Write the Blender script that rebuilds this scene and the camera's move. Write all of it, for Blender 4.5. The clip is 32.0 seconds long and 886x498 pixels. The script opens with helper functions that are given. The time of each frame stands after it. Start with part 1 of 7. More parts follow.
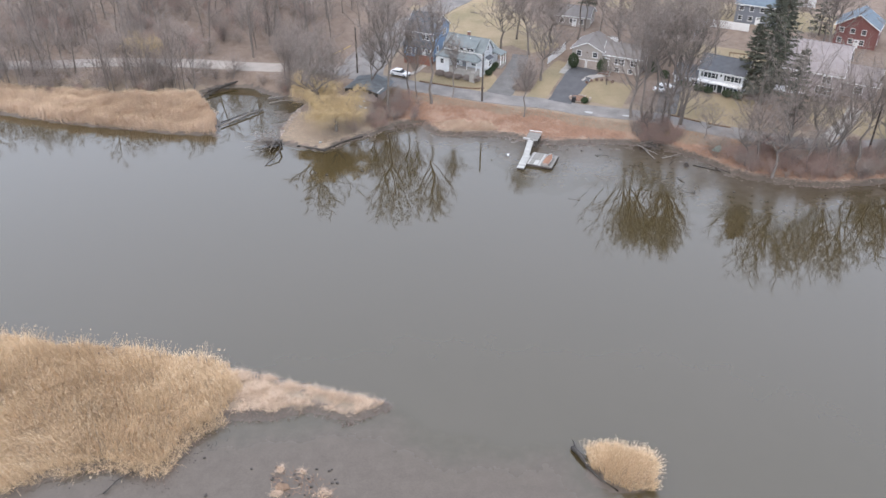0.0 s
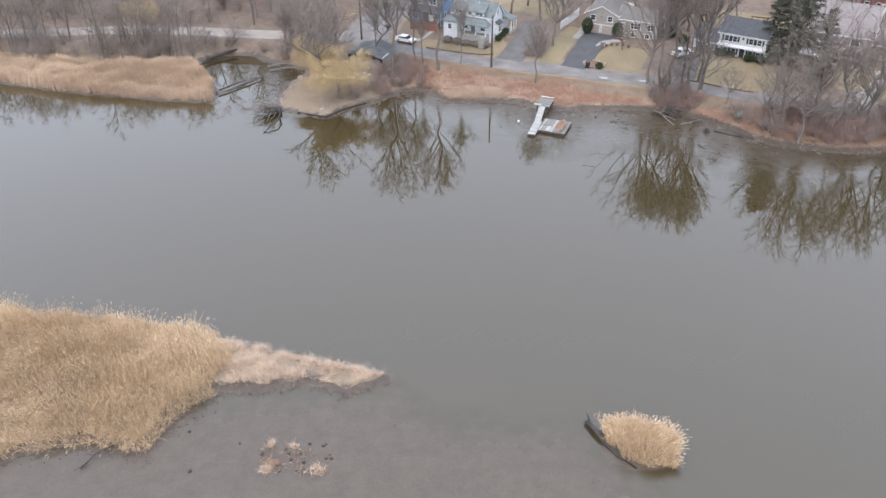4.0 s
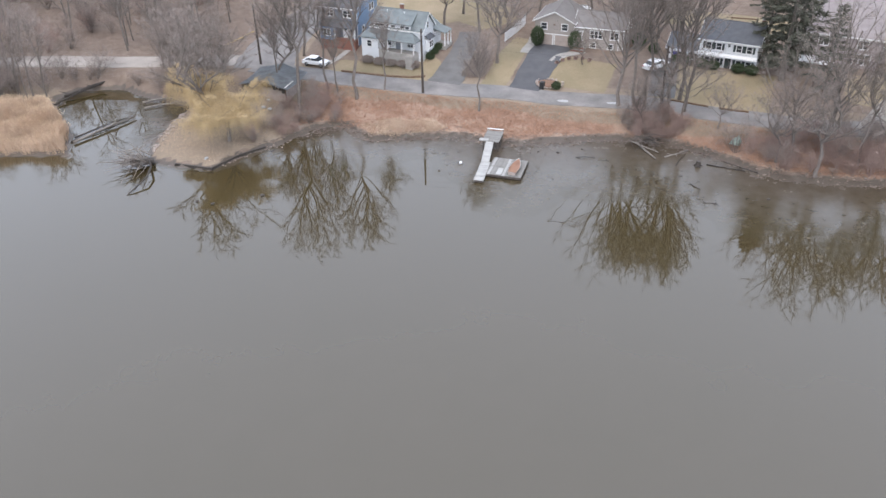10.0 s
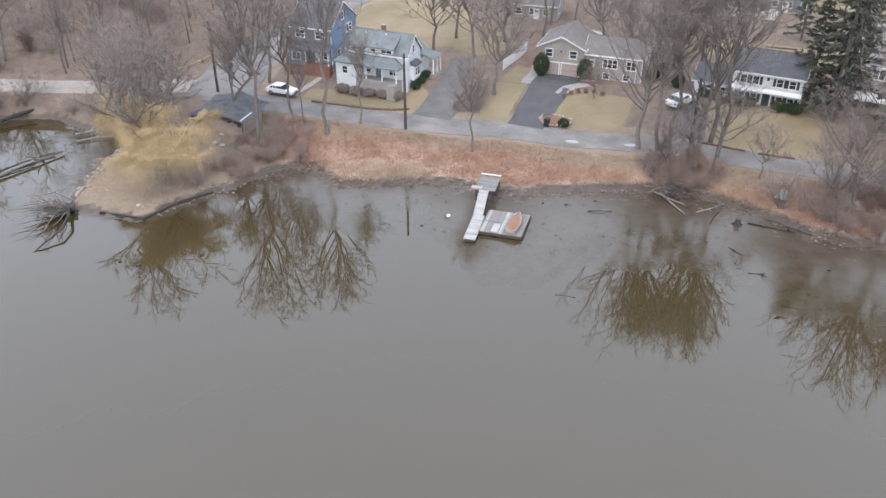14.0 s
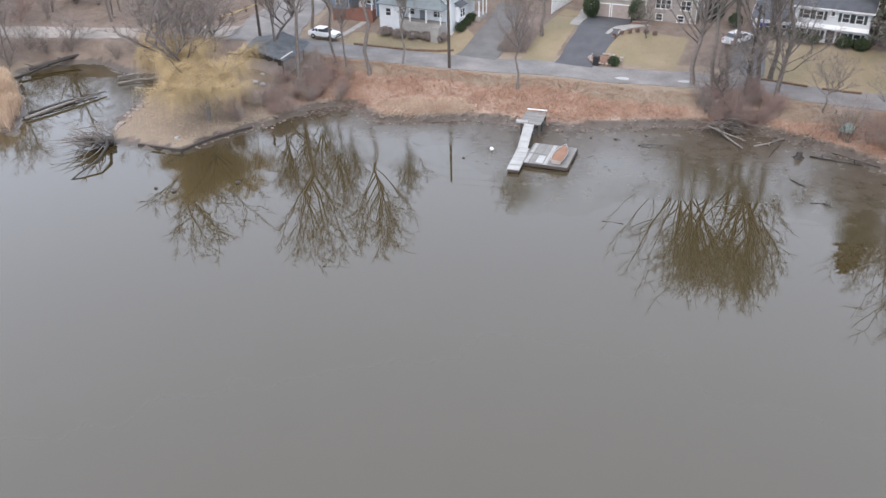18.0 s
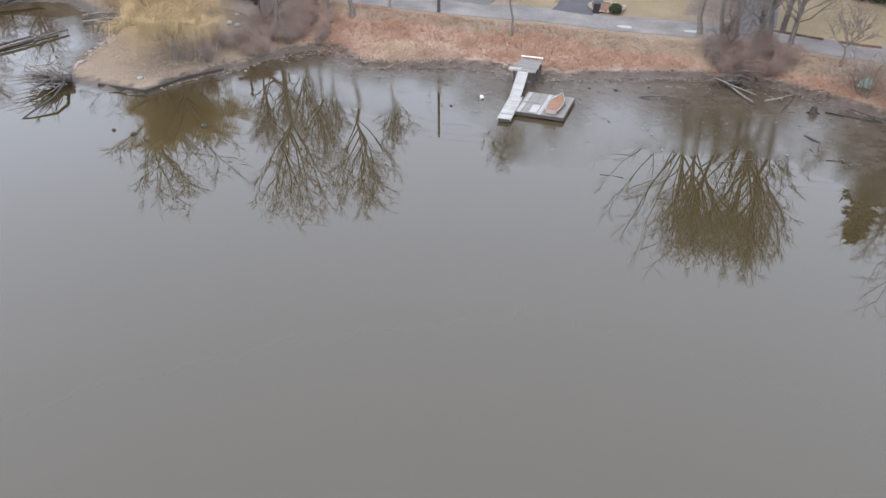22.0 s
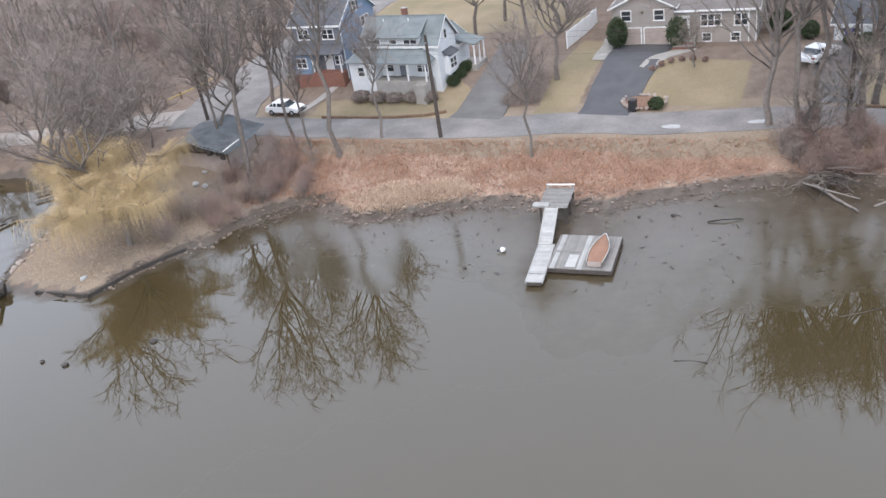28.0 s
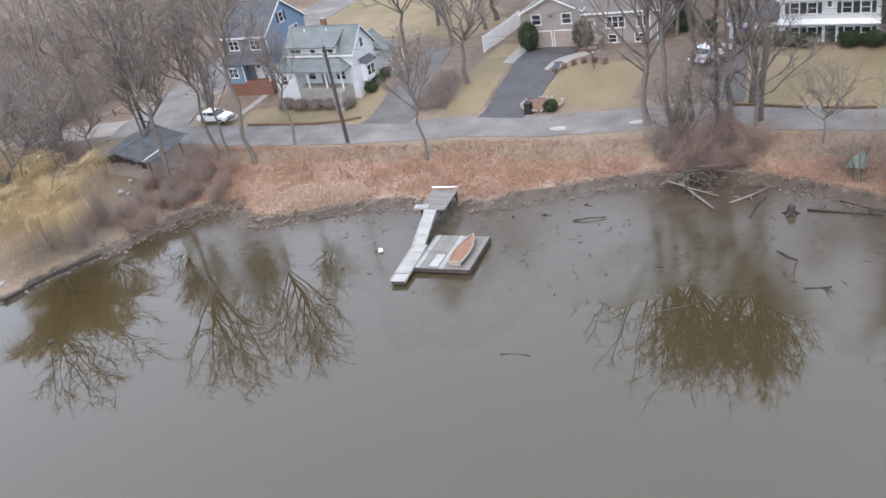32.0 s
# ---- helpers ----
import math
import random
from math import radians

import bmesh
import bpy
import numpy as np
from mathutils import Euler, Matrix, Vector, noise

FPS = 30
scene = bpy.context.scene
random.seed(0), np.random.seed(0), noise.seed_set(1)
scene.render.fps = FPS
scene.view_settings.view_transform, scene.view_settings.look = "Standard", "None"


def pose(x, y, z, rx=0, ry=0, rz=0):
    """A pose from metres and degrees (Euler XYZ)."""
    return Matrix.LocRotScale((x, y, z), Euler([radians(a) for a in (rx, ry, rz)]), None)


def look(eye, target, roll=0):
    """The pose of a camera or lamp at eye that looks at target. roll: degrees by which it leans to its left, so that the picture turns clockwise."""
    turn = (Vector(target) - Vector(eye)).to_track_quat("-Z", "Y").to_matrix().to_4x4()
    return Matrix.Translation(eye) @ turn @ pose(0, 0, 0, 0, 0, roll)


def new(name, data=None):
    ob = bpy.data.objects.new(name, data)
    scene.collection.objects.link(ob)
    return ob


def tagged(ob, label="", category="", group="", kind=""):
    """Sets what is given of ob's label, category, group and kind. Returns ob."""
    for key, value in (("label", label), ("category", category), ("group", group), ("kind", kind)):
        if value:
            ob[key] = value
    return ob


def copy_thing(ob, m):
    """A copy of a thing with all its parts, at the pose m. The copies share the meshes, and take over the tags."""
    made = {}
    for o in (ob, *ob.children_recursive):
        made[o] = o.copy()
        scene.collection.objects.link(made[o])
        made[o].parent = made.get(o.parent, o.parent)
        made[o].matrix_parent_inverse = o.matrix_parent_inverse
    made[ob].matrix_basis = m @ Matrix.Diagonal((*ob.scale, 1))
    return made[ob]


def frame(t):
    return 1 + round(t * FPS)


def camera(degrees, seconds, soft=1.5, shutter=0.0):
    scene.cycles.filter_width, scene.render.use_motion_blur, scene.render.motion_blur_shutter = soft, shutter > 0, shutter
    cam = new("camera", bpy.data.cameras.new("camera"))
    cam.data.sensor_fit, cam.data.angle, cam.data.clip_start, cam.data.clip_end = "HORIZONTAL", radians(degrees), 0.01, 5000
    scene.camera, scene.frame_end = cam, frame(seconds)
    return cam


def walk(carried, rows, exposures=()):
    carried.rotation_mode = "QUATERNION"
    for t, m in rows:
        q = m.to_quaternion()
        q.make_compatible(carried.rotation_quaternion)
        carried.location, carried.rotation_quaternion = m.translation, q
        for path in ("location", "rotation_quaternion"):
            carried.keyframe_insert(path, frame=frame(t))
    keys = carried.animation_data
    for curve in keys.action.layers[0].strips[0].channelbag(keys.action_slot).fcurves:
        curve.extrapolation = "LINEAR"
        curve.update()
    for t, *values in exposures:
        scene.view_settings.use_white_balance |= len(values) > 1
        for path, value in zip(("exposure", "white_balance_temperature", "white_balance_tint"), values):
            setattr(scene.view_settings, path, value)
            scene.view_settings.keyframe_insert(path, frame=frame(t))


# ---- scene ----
cam = camera(55.9, 32.0)
UNIT = 1.15  # metres in one unit of the plan below
PATH = [
    (0, (1.072, -1.225, 61.98), (1.027, 0.46, 60.903), 0.2),
    (0.5, (1.228, -0.595, 61.092), (1.176, 1.089, 60.014), 0.1),
    (1, (1.286, -0.139, 60.304), (1.228, 1.544, 59.224), -0.0),
    (1.5, (1.363, 0.284, 59.562), (1.3, 1.964, 58.48), -0.1),
    (2, (1.51, 0.643, 58.845), (1.442, 2.322, 57.76), -0.2),
    (2.5, (1.662, 1.0, 58.301), (1.59, 2.676, 57.212), -0.2),
    (3, (1.744, 1.444, 57.63), (1.669, 3.118, 56.538), -0.3),
    (3.5, (1.735, 1.917, 56.92), (1.66, 3.589, 55.825), -0.3),
    (5.5, (2.243, 6.354, 53.525), (2.188, 8.022, 52.422), -0.9),
    (6, (2.365, 8.361, 52.908), (2.321, 10.028, 51.804), -1.1),
    (6.5, (2.517, 10.869, 52.082), (2.487, 12.537, 50.979), -1.1),
    (7, (2.873, 13.853, 51.071), (2.854, 15.524, 49.972), -1.3),
    (7.5, (2.842, 16.48, 49.789), (2.836, 18.158, 48.701), -1.4),
    (8, (3.01, 19.241, 49.01), (3.014, 20.922, 47.927), -1.3),
    (8.5, (3.412, 22.253, 48.588), (3.423, 23.935, 47.506), -1.3),
    (9, (3.203, 25.121, 48.213), (3.23, 26.804, 47.133), -1.3),
    (9.5, (3.298, 28.549, 48.158), (3.337, 30.229, 47.072), -1.2),
    (10, (3.045, 32.063, 47.581), (3.1, 33.742, 46.496), -1.1),
    (10.5, (3.211, 35.172, 46.902), (3.276, 36.853, 45.82), -1.0),
    (11, (3.746, 37.981, 46.112), (3.811, 39.666, 45.037), -1.1),
    (11.5, (4.187, 40.636, 45.306), (4.252, 42.326, 44.238), -1.0),
    (12, (4.768, 43.167, 44.4), (4.831, 44.863, 43.341), -1.0),
    (12.5, (4.774, 45.515, 43.512), (4.842, 47.216, 42.463), -0.8),
    (13, (4.807, 47.376, 42.68), (4.878, 49.084, 41.641), -0.5),
    (13.5, (4.824, 49.12, 41.992), (4.896, 50.831, 40.958), -0.3),
    (14, (4.862, 50.299, 41.359), (4.933, 52.01, 40.326), 0.0),
    (14.5, (5.116, 50.872, 40.728), (5.179, 52.586, 39.7), 0.3),
    (16.5, (5.082, 50.111, 37.065), (5.111, 51.827, 36.038), 1.1),
    (17, (5.616, 50.277, 36.16), (5.594, 51.991, 35.128), -0.7),
    (17.5, (5.697, 49.812, 35.434), (5.66, 51.523, 34.399), -1.1),
    (18, (5.538, 49.629, 34.521), (5.491, 51.338, 33.483), -1.5),
    (18.5, (5.91, 49.493, 33.665), (5.896, 51.2, 32.622), 1.0),
    (19, (5.846, 49.441, 33.119), (5.83, 51.141, 32.067), 1.0),
    (19.5, (6.094, 49.494, 32.476), (6.066, 51.19, 31.416), 0.9),
    (20, (5.836, 49.507, 31.752), (5.81, 51.198, 30.683), 0.8),
    (20.5, (5.863, 50.001, 31.152), (5.836, 51.686, 30.075), 0.7),
    (21, (5.738, 50.935, 30.54), (5.714, 52.616, 29.456), 0.6),
    (21.5, (5.7, 52.209, 30.061), (5.679, 53.888, 28.974), 0.4),
    (22, (6.118, 53.92, 30.03), (6.092, 55.595, 28.938), 0.1),
    (22.5, (6.243, 56.048, 29.981), (6.22, 57.722, 28.887), -0.1),
    (23, (6.399, 58.223, 30.025), (6.381, 59.897, 28.931), -0.3),
    (23.5, (6.545, 60.586, 29.916), (6.531, 62.263, 28.828), -0.4),
    (24, (6.667, 63.14, 30.016), (6.659, 64.819, 28.93), -0.5),
    (24.5, (6.709, 65.699, 29.908), (6.71, 67.398, 28.852), -0.5),
    (25, (6.813, 67.956, 29.951), (6.82, 69.683, 28.941), -0.6),
    (25.5, (7.039, 70.058, 29.783), (7.021, 71.793, 28.788), -2.0),
    (26, (7.028, 71.707, 29.815), (6.955, 73.445, 28.828), -5.3),
    (26.5, (7.255, 72.697, 29.445), (7.139, 74.443, 28.476), -7.7),
    (28.5, (9.467, 73.283, 29.226), (9.273, 75.03, 28.272), -11.1),
    (29, (10.021, 72.84, 29.012), (9.739, 74.59, 28.084), -16.1),
    (29.5, (11.013, 72.697, 28.809), (10.682, 74.447, 27.898), -18.8),
    (30, (12.505, 72.455, 29.009), (12.195, 74.201, 28.083), -17.3),
    (30.5, (13.975, 72.099, 29.414), (13.707, 73.841, 28.469), -14.9),
    (31, (15.541, 71.674, 29.301), (15.267, 73.418, 28.361), -15.5),
    (31.5, (16.798, 71.695, 28.612), (16.546, 73.448, 27.682), -14.9),
    (32, (20.622, 70.804, 29.606), (20.383, 72.541, 28.644), -11.8),
]
walk(cam, [(t, look(UNIT * Vector(eye), UNIT * Vector(target), roll)) for t, eye, target, roll in PATH])


# ---------- world, sun, exposure ----------
world = bpy.data.worlds.new("overcast_sky")
scene.world = world
world.use_nodes = True
wn, wl = world.node_tree.nodes, world.node_tree.links
wn.clear()
w_sky = wn.new("ShaderNodeTexSky")
w_sky.sky_type = 'NISHITA'
w_sky.sun_disc = False
w_sky.sun_elevation, w_sky.sun_rotation = radians(48), radians(200)
w_sky.dust_density, w_sky.ozone_density, w_sky.air_density = 1.5, 1.5, 1.0
w_bg1 = wn.new("ShaderNodeBackground")
w_bg1.inputs[1].default_value = 0.05
w_bg2 = wn.new("ShaderNodeBackground")
w_bg2.inputs[0].default_value = (0.8, 0.873, 1.04, 1)
w_bg2.inputs[1].default_value = 1.7
w_add = wn.new("ShaderNodeAddShader")
w_out = wn.new("ShaderNodeOutputWorld")
wl.new(w_sky.outputs[0], w_bg1.inputs[0])
wl.new(w_bg1.outputs[0], w_add.inputs[0])
wl.new(w_bg2.outputs[0], w_add.inputs[1])
wl.new(w_add.outputs[0], w_out.inputs[0])
sun_data = bpy.data.lights.new("sun", 'SUN')
sun_data.energy, sun_data.angle, sun_data.color = 0.98, radians(30), (1.0, 0.8, 0.61)
sun = new("sun", sun_data)
sun.matrix_world = look((-20, -60, 100), (0, 0, 0))
scene.view_settings.exposure = 0.34


# ---------- materials ----------
def mat(name, a, b=None, rough=0.85, scale=3.0, fine=25.0, bump=0.15, metal=0.0, spec=0.4, island=0.0, rnd=0.0, stretch=None):
    """Two-scale noise between colours a and b, with a fine bump; island and rnd vary single pieces."""
    m = bpy.data.materials.new(name)
    m.use_nodes = True
    n, l = m.node_tree.nodes, m.node_tree.links
    p = n["Principled BSDF"]
    b = b or tuple(0.75 * c for c in a)
    tc = n.new("ShaderNodeTexCoord")
    src = tc.outputs["Object"]
    if stretch:
        mp = n.new("ShaderNodeMapping")
        mp.inputs["Scale"].default_value = stretch
        l.new(src, mp.inputs[0])
        src = mp.outputs[0]
    n1, n2 = n.new("ShaderNodeTexNoise"), n.new("ShaderNodeTexNoise")
    n1.inputs["Scale"].default_value, n2.inputs["Scale"].default_value = scale, fine
    n1.inputs["Detail"].default_value, n2.inputs["Detail"].default_value = 5, 4
    l.new(src, n1.inputs[0]), l.new(src, n2.inputs[0])
    ad = n.new("ShaderNodeMath")
    ad.operation = 'MULTIPLY_ADD'
    ad.inputs[1].default_value = 0.45
    l.new(n2.outputs[0], ad.inputs[0]), l.new(n1.outputs[0], ad.inputs[2])
    last = ad.outputs[0]
    for amount, node, out in ((island, "ShaderNodeNewGeometry", "Random Per Island"), (rnd, "ShaderNodeObjectInfo", "Random")):
        if amount:
            g = n.new(node)
            md = n.new("ShaderNodeMath")
            md.operation = 'MULTIPLY_ADD'
            md.inputs[1].default_value = amount
            l.new(g.outputs[out], md.inputs[0]), l.new(last, md.inputs[2])
            last = md.outputs[0]
    mr = n.new("ShaderNodeMapRange")
    mr.inputs[1].default_value, mr.inputs[2].default_value = 0.5, 0.95 + island + rnd
    l.new(last, mr.inputs[0])
    mx = n.new("ShaderNodeMix")
    mx.data_type = 'RGBA'
    mx.inputs[6].default_value, mx.inputs[7].default_value = (*a, 1), (*b, 1)
    l.new(mr.outputs[0], mx.inputs[0]), l.new(mx.outputs[2], p.inputs["Base Color"])
    p.inputs["Roughness"].default_value, p.inputs["Metallic"].default_value = rough, metal
    p.inputs["Specular IOR Level"].default_value = spec
    if bump:
        bp = n.new("ShaderNodeBump")
        bp.inputs["Strength"].default_value, bp.inputs["Distance"].default_value = bump, 0.05
        l.new(n2.outputs[0], bp.inputs["Height"]), l.new(bp.outputs[0], p.inputs["Normal"])
    return m


def siding_mat(name, a, pitch=0.16):
    """Painted lap siding: fine horizontal courses, slightly weathered."""
    m = mat(name, a, tuple(0.86 * c for c in a), rough=0.6, scale=0.7, fine=9)
    n, l = m.node_tree.nodes, m.node_tree.links
    tc = n.new("ShaderNodeTexCoord")
    wv = n.new("ShaderNodeTexWave")
    wv.bands_direction, wv.wave_profile = 'Z', 'SAW'
    wv.inputs["Scale"].default_value = 0.314 / pitch
    bp = n.new("ShaderNodeBump")
    bp.inputs["Strength"].default_value, bp.inputs["Distance"].default_value = 0.6, 0.03
    l.new(tc.outputs["Object"], wv.inputs[0]), l.new(wv.outputs[0], bp.inputs["Height"])
    l.new(bp.outputs[0], n["Principled BSDF"].inputs["Normal"])
    return m


def ground_mat():
    m = bpy.data.materials.new("ground_soil")
    m.use_nodes = True
    n, l = m.node_tree.nodes, m.node_tree.links
    p = n["Principled BSDF"]
    tc, at = n.new("ShaderNodeTexCoord"), n.new("ShaderNodeAttribute")
    at.attribute_name = "zone"
    sp = n.new("ShaderNodeSeparateColor")
    l.new(at.outputs["Color"], sp.inputs[0])

    def nz(s, d=6, r=0.6):
        k = n.new("ShaderNodeTexNoise")
        k.inputs["Scale"].default_value, k.inputs["Detail"].default_value, k.inputs["Roughness"].default_value = s, d, r
        l.new(tc.outputs["Object"], k.inputs[0])
        return k.outputs[0]

    def ramp(f, *stops):
        r = n.new("ShaderNodeValToRGB")
        while len(r.color_ramp.elements) < len(stops):
            r.color_ramp.elements.new(0.5)
        for e, (pos, c) in zip(r.color_ramp.elements, stops):
            e.position, e.color = pos, (*c, 1)
        l.new(f, r.inputs[0])
        return r.outputs[0]

    def mix(f, x, y):
        k = n.new("ShaderNodeMix")
        k.data_type = 'RGBA'
        l.new(f, k.inputs[0]), l.new(x, k.inputs[6]), l.new(y, k.inputs[7])
        return k.outputs[2]

    def soft(f, amp, nse):
        """Ragged edge for a zone mask."""
        k = n.new("ShaderNodeMath")
        k.operation = 'MULTIPLY_ADD'
        l.new(nse, k.inputs[0])
        k.inputs[1].default_value = amp
        l.new(f, k.inputs[2])
        r = n.new("ShaderNodeMapRange")
        r.interpolation_type = 'SMOOTHSTEP'
        r.inputs[1].default_value, r.inputs[2].default_value = 0.35 + amp / 2, 0.65 + amp / 2
        l.new(k.outputs[0], r.inputs[0])
        return r.outputs[0]

    big, mid, fin = nz(0.12), nz(0.7), nz(7, 5, 0.7)
    wood = ramp(mid, (0.3, (0.16, 0.118, 0.093)), (0.55, (0.24, 0.183, 0.145)), (0.75, (0.31, 0.245, 0.19)))
    wood2 = ramp(fin, (0.35, (0.1, 0.076, 0.062)), (0.7, (0.25, 0.2, 0.16)))
    half = n.new("ShaderNodeValue")
    half.outputs[0].default_value = 0.45
    wood = mix(half.outputs[0], wood, wood2)
    lawn = ramp(big, (0.35, (0.2, 0.168, 0.105)), (0.5, (0.29, 0.23, 0.152)), (0.65, (0.4, 0.305, 0.215)))
    lawn = mix(half.outputs[0], lawn, ramp(fin, (0.3, (0.16, 0.135, 0.075)), (0.7, (0.31, 0.255, 0.165))))
    leaf = ramp(mid, (0.3, (0.19, 0.115, 0.08)), (0.5, (0.31, 0.19, 0.135)), (0.7, (0.34, 0.245, 0.185)))
    leaf = mix(half.outputs[0], leaf, ramp(fin, (0.3, (0.13, 0.08, 0.06)), (0.7, (0.37, 0.25, 0.175))))
    patch = n.new("ShaderNodeMapRange")
    patch.interpolation_type = 'SMOOTHSTEP'
    patch.inputs[1].default_value, patch.inputs[2].default_value, patch.inputs[4].default_value = 0.47, 0.62, 0.75
    l.new(nz(0.33, 7, 0.65), patch.inputs[0])
    leaf = mix(patch.outputs[0], leaf, ramp(fin, (0.3, (0.27, 0.19, 0.14)), (0.7, (0.52, 0.39, 0.3))))
    mud = mix(half.outputs[0], ramp(mid, (0.3, (0.075, 0.06, 0.047)), (0.7, (0.115, 0.094, 0.074))), ramp(fin, (0.3, (0.07, 0.058, 0.047)), (0.7, (0.14, 0.115, 0.095))))
    # a film of water lies on the lowest mud
    geo, sx = n.new("ShaderNodeNewGeometry"), n.new("ShaderNodeSeparateXYZ")
    l.new(geo.outputs["Position"], sx.inputs[0])
    wet = n.new("ShaderNodeMapRange")
    wet.interpolation_type = 'SMOOTHSTEP'
    wet.inputs[1].default_value, wet.inputs[2].default_value = 0.085, -0.005
    lift = n.new("ShaderNodeMath")
    lift.operation = 'MULTIPLY_ADD'
    lift.inputs[1].default_value = 0.05
    zed = n.new("ShaderNodeMath")
    zed.inputs[1].default_value = -0.025
    l.new(sx.outputs[2], zed.inputs[0])
    l.new(mid, lift.inputs[0]), l.new(zed.outputs[0], lift.inputs[2]), l.new(lift.outputs[0], wet.inputs[0])
    silt = ramp(mid, (0.3, (0.046, 0.035, 0.016)), (0.7, (0.054, 0.042, 0.021)))
    mud = mix(wet.outputs[0], mud, silt)
    edge = nz(0.9, 4)
    mleaf, mlawn, mmud = soft(sp.outputs[2], 0.5, edge), soft(sp.outputs[1], 0.25, edge), soft(sp.outputs[0], 0.3, edge)
    dirt = mix(half.outputs[0], ramp(mid, (0.3, (0.2, 0.155, 0.115)), (0.7, (0.31, 0.245, 0.185))), ramp(fin, (0.3, (0.15, 0.12, 0.09)), (0.7, (0.34, 0.275, 0.2))))
    mdirt = soft(at.outputs["Alpha"], 0.6, edge)
    col = mix(mmud, mix(mlawn, mix(mdirt, mix(mleaf, wood, leaf), dirt), lawn), mud)
    l.new(col, p.inputs["Base Color"])
    rr = n.new("ShaderNodeMapRange")
    rr.inputs[3].default_value = 0.95
    wr = n.new("ShaderNodeMapRange")
    wr.inputs[3].default_value, wr.inputs[4].default_value = 0.36, 0.03
    l.new(wet.outputs[0], wr.inputs[0]), l.new(wr.outputs[0], rr.inputs[4])
    l.new(mmud, rr.inputs[0]), l.new(rr.outputs[0], p.inputs["Roughness"])
    sr = n.new("ShaderNodeMapRange")
    sr.inputs[3].default_value = 0.2
    ws = n.new("ShaderNodeMapRange")
    ws.inputs[3].default_value, ws.inputs[4].default_value = 0.28, 0.76
    l.new(wet.outputs[0], ws.inputs[0]), l.new(ws.outputs[0], sr.inputs[4])
    l.new(mmud, sr.inputs[0]), l.new(sr.outputs[0], p.inputs["Specular IOR Level"])
    bs = n.new("ShaderNodeMapRange")
    bs.inputs[3].default_value, bs.inputs[4].default_value = 0.9, 0.03
    l.new(mmud, bs.inputs[0])
    bp = n.new("ShaderNodeBump")
    bp.inputs["Distance"].default_value = 0.12
    l.new(bs.outputs[0], bp.inputs["Strength"]), l.new(fin, bp.inputs["Height"]), l.new(bp.outputs[0], p.inputs["Normal"])
    return m


def water_mat():
    """Turbid tidal water: a smooth surface over brown silt."""
    m = mat("river_water", (0.046, 0.0345, 0.0145), (0.051, 0.038, 0.018), rough=0.012, scale=0.03, fine=0.25, bump=0.0, spec=0.5)
    n, l = m.node_tree.nodes, m.node_tree.links
    p = n["Principled BSDF"]
    p.inputs["IOR"].default_value = 1.71
    tc, k, bp = n.new("ShaderNodeTexCoord"), n.new("ShaderNodeTexNoise"), n.new("ShaderNodeBump")
    k.inputs["Scale"].default_value, k.inputs["Detail"].default_value = 0.9, 2
    bp.inputs["Strength"].default_value, bp.inputs["Distance"].default_value = 0.018, 0.03
    l.new(tc.outputs["Object"], k.inputs[0]), l.new(k.outputs[0], bp.inputs["Height"]), l.new(bp.outputs[0], p.inputs["Normal"])
    return m


M_GROUND, M_WATER = ground_mat(), water_mat()
M_ROAD = mat("worn_asphalt", (0.25, 0.232, 0.218), (0.135, 0.127, 0.12), rough=0.9, scale=0.35, fine=6, bump=0.3)
M_DUST = mat("dusty_worn_asphalt", (0.36, 0.32, 0.28), (0.22, 0.198, 0.178), rough=0.95, scale=0.25, fine=5, bump=0.3)
M_DRIVE = mat("dark_asphalt", (0.1, 0.1, 0.105), (0.075, 0.075, 0.08), rough=0.85, scale=0.8, fine=20, bump=0.3)
M_GRAVEL = mat("gravel_drive", (0.16, 0.155, 0.15), (0.11, 0.105, 0.1), rough=0.95, scale=0.6, fine=14, bump=0.5)
M_CONC = mat("concrete", (0.36, 0.34, 0.31), (0.27, 0.255, 0.23), rough=0.9, scale=1.2, fine=20)
M_PATCH = mat("pale_patch", (0.42, 0.42, 0.41), (0.32, 0.32, 0.31), rough=0.9, scale=2, fine=20)
M_BARK = mat("grey_bark", (0.215, 0.187, 0.165), (0.11, 0.094, 0.082), rough=0.95, scale=4, fine=22, bump=0.5, rnd=0.25)
M_TWIG = mat("grey_brown_twigs", (0.33, 0.275, 0.24), (0.22, 0.183, 0.158), rough=0.95, scale=0.6, fine=5, bump=0, rnd=0.3)
M_RTWIG = mat("reddish_twigs", (0.34, 0.245, 0.205), (0.24, 0.17, 0.145), rough=0.95, scale=0.6, fine=5, bump=0, rnd=0.3)
M_WILLOW = mat("yellow_willow_twigs", (0.56, 0.42, 0.225), (0.38, 0.285, 0.16), rough=0.9, scale=0.8, fine=6, bump=0, island=0.3)
M_REED = mat("dry_reed", (0.64, 0.47, 0.295), (0.43, 0.305, 0.185), rough=0.9, scale=0.35, fine=3, bump=0, island=0.45)
M_REEDFAR = mat("weathered_reed", (0.66, 0.49, 0.35), (0.38, 0.275, 0.2), rough=0.9, scale=0.3, fine=2, bump=0, island=0.5)
M_REEDHEAD = mat("reed_plume", (0.78, 0.62, 0.43), (0.58, 0.44, 0.29), rough=0.95, scale=0.5, fine=4, bump=0, island=0.4)
M_STRAW = mat("matted_straw", (0.66, 0.515, 0.385), (0.38, 0.275, 0.2), rough=0.95, scale=0.6, fine=5, bump=0, island=0.5)
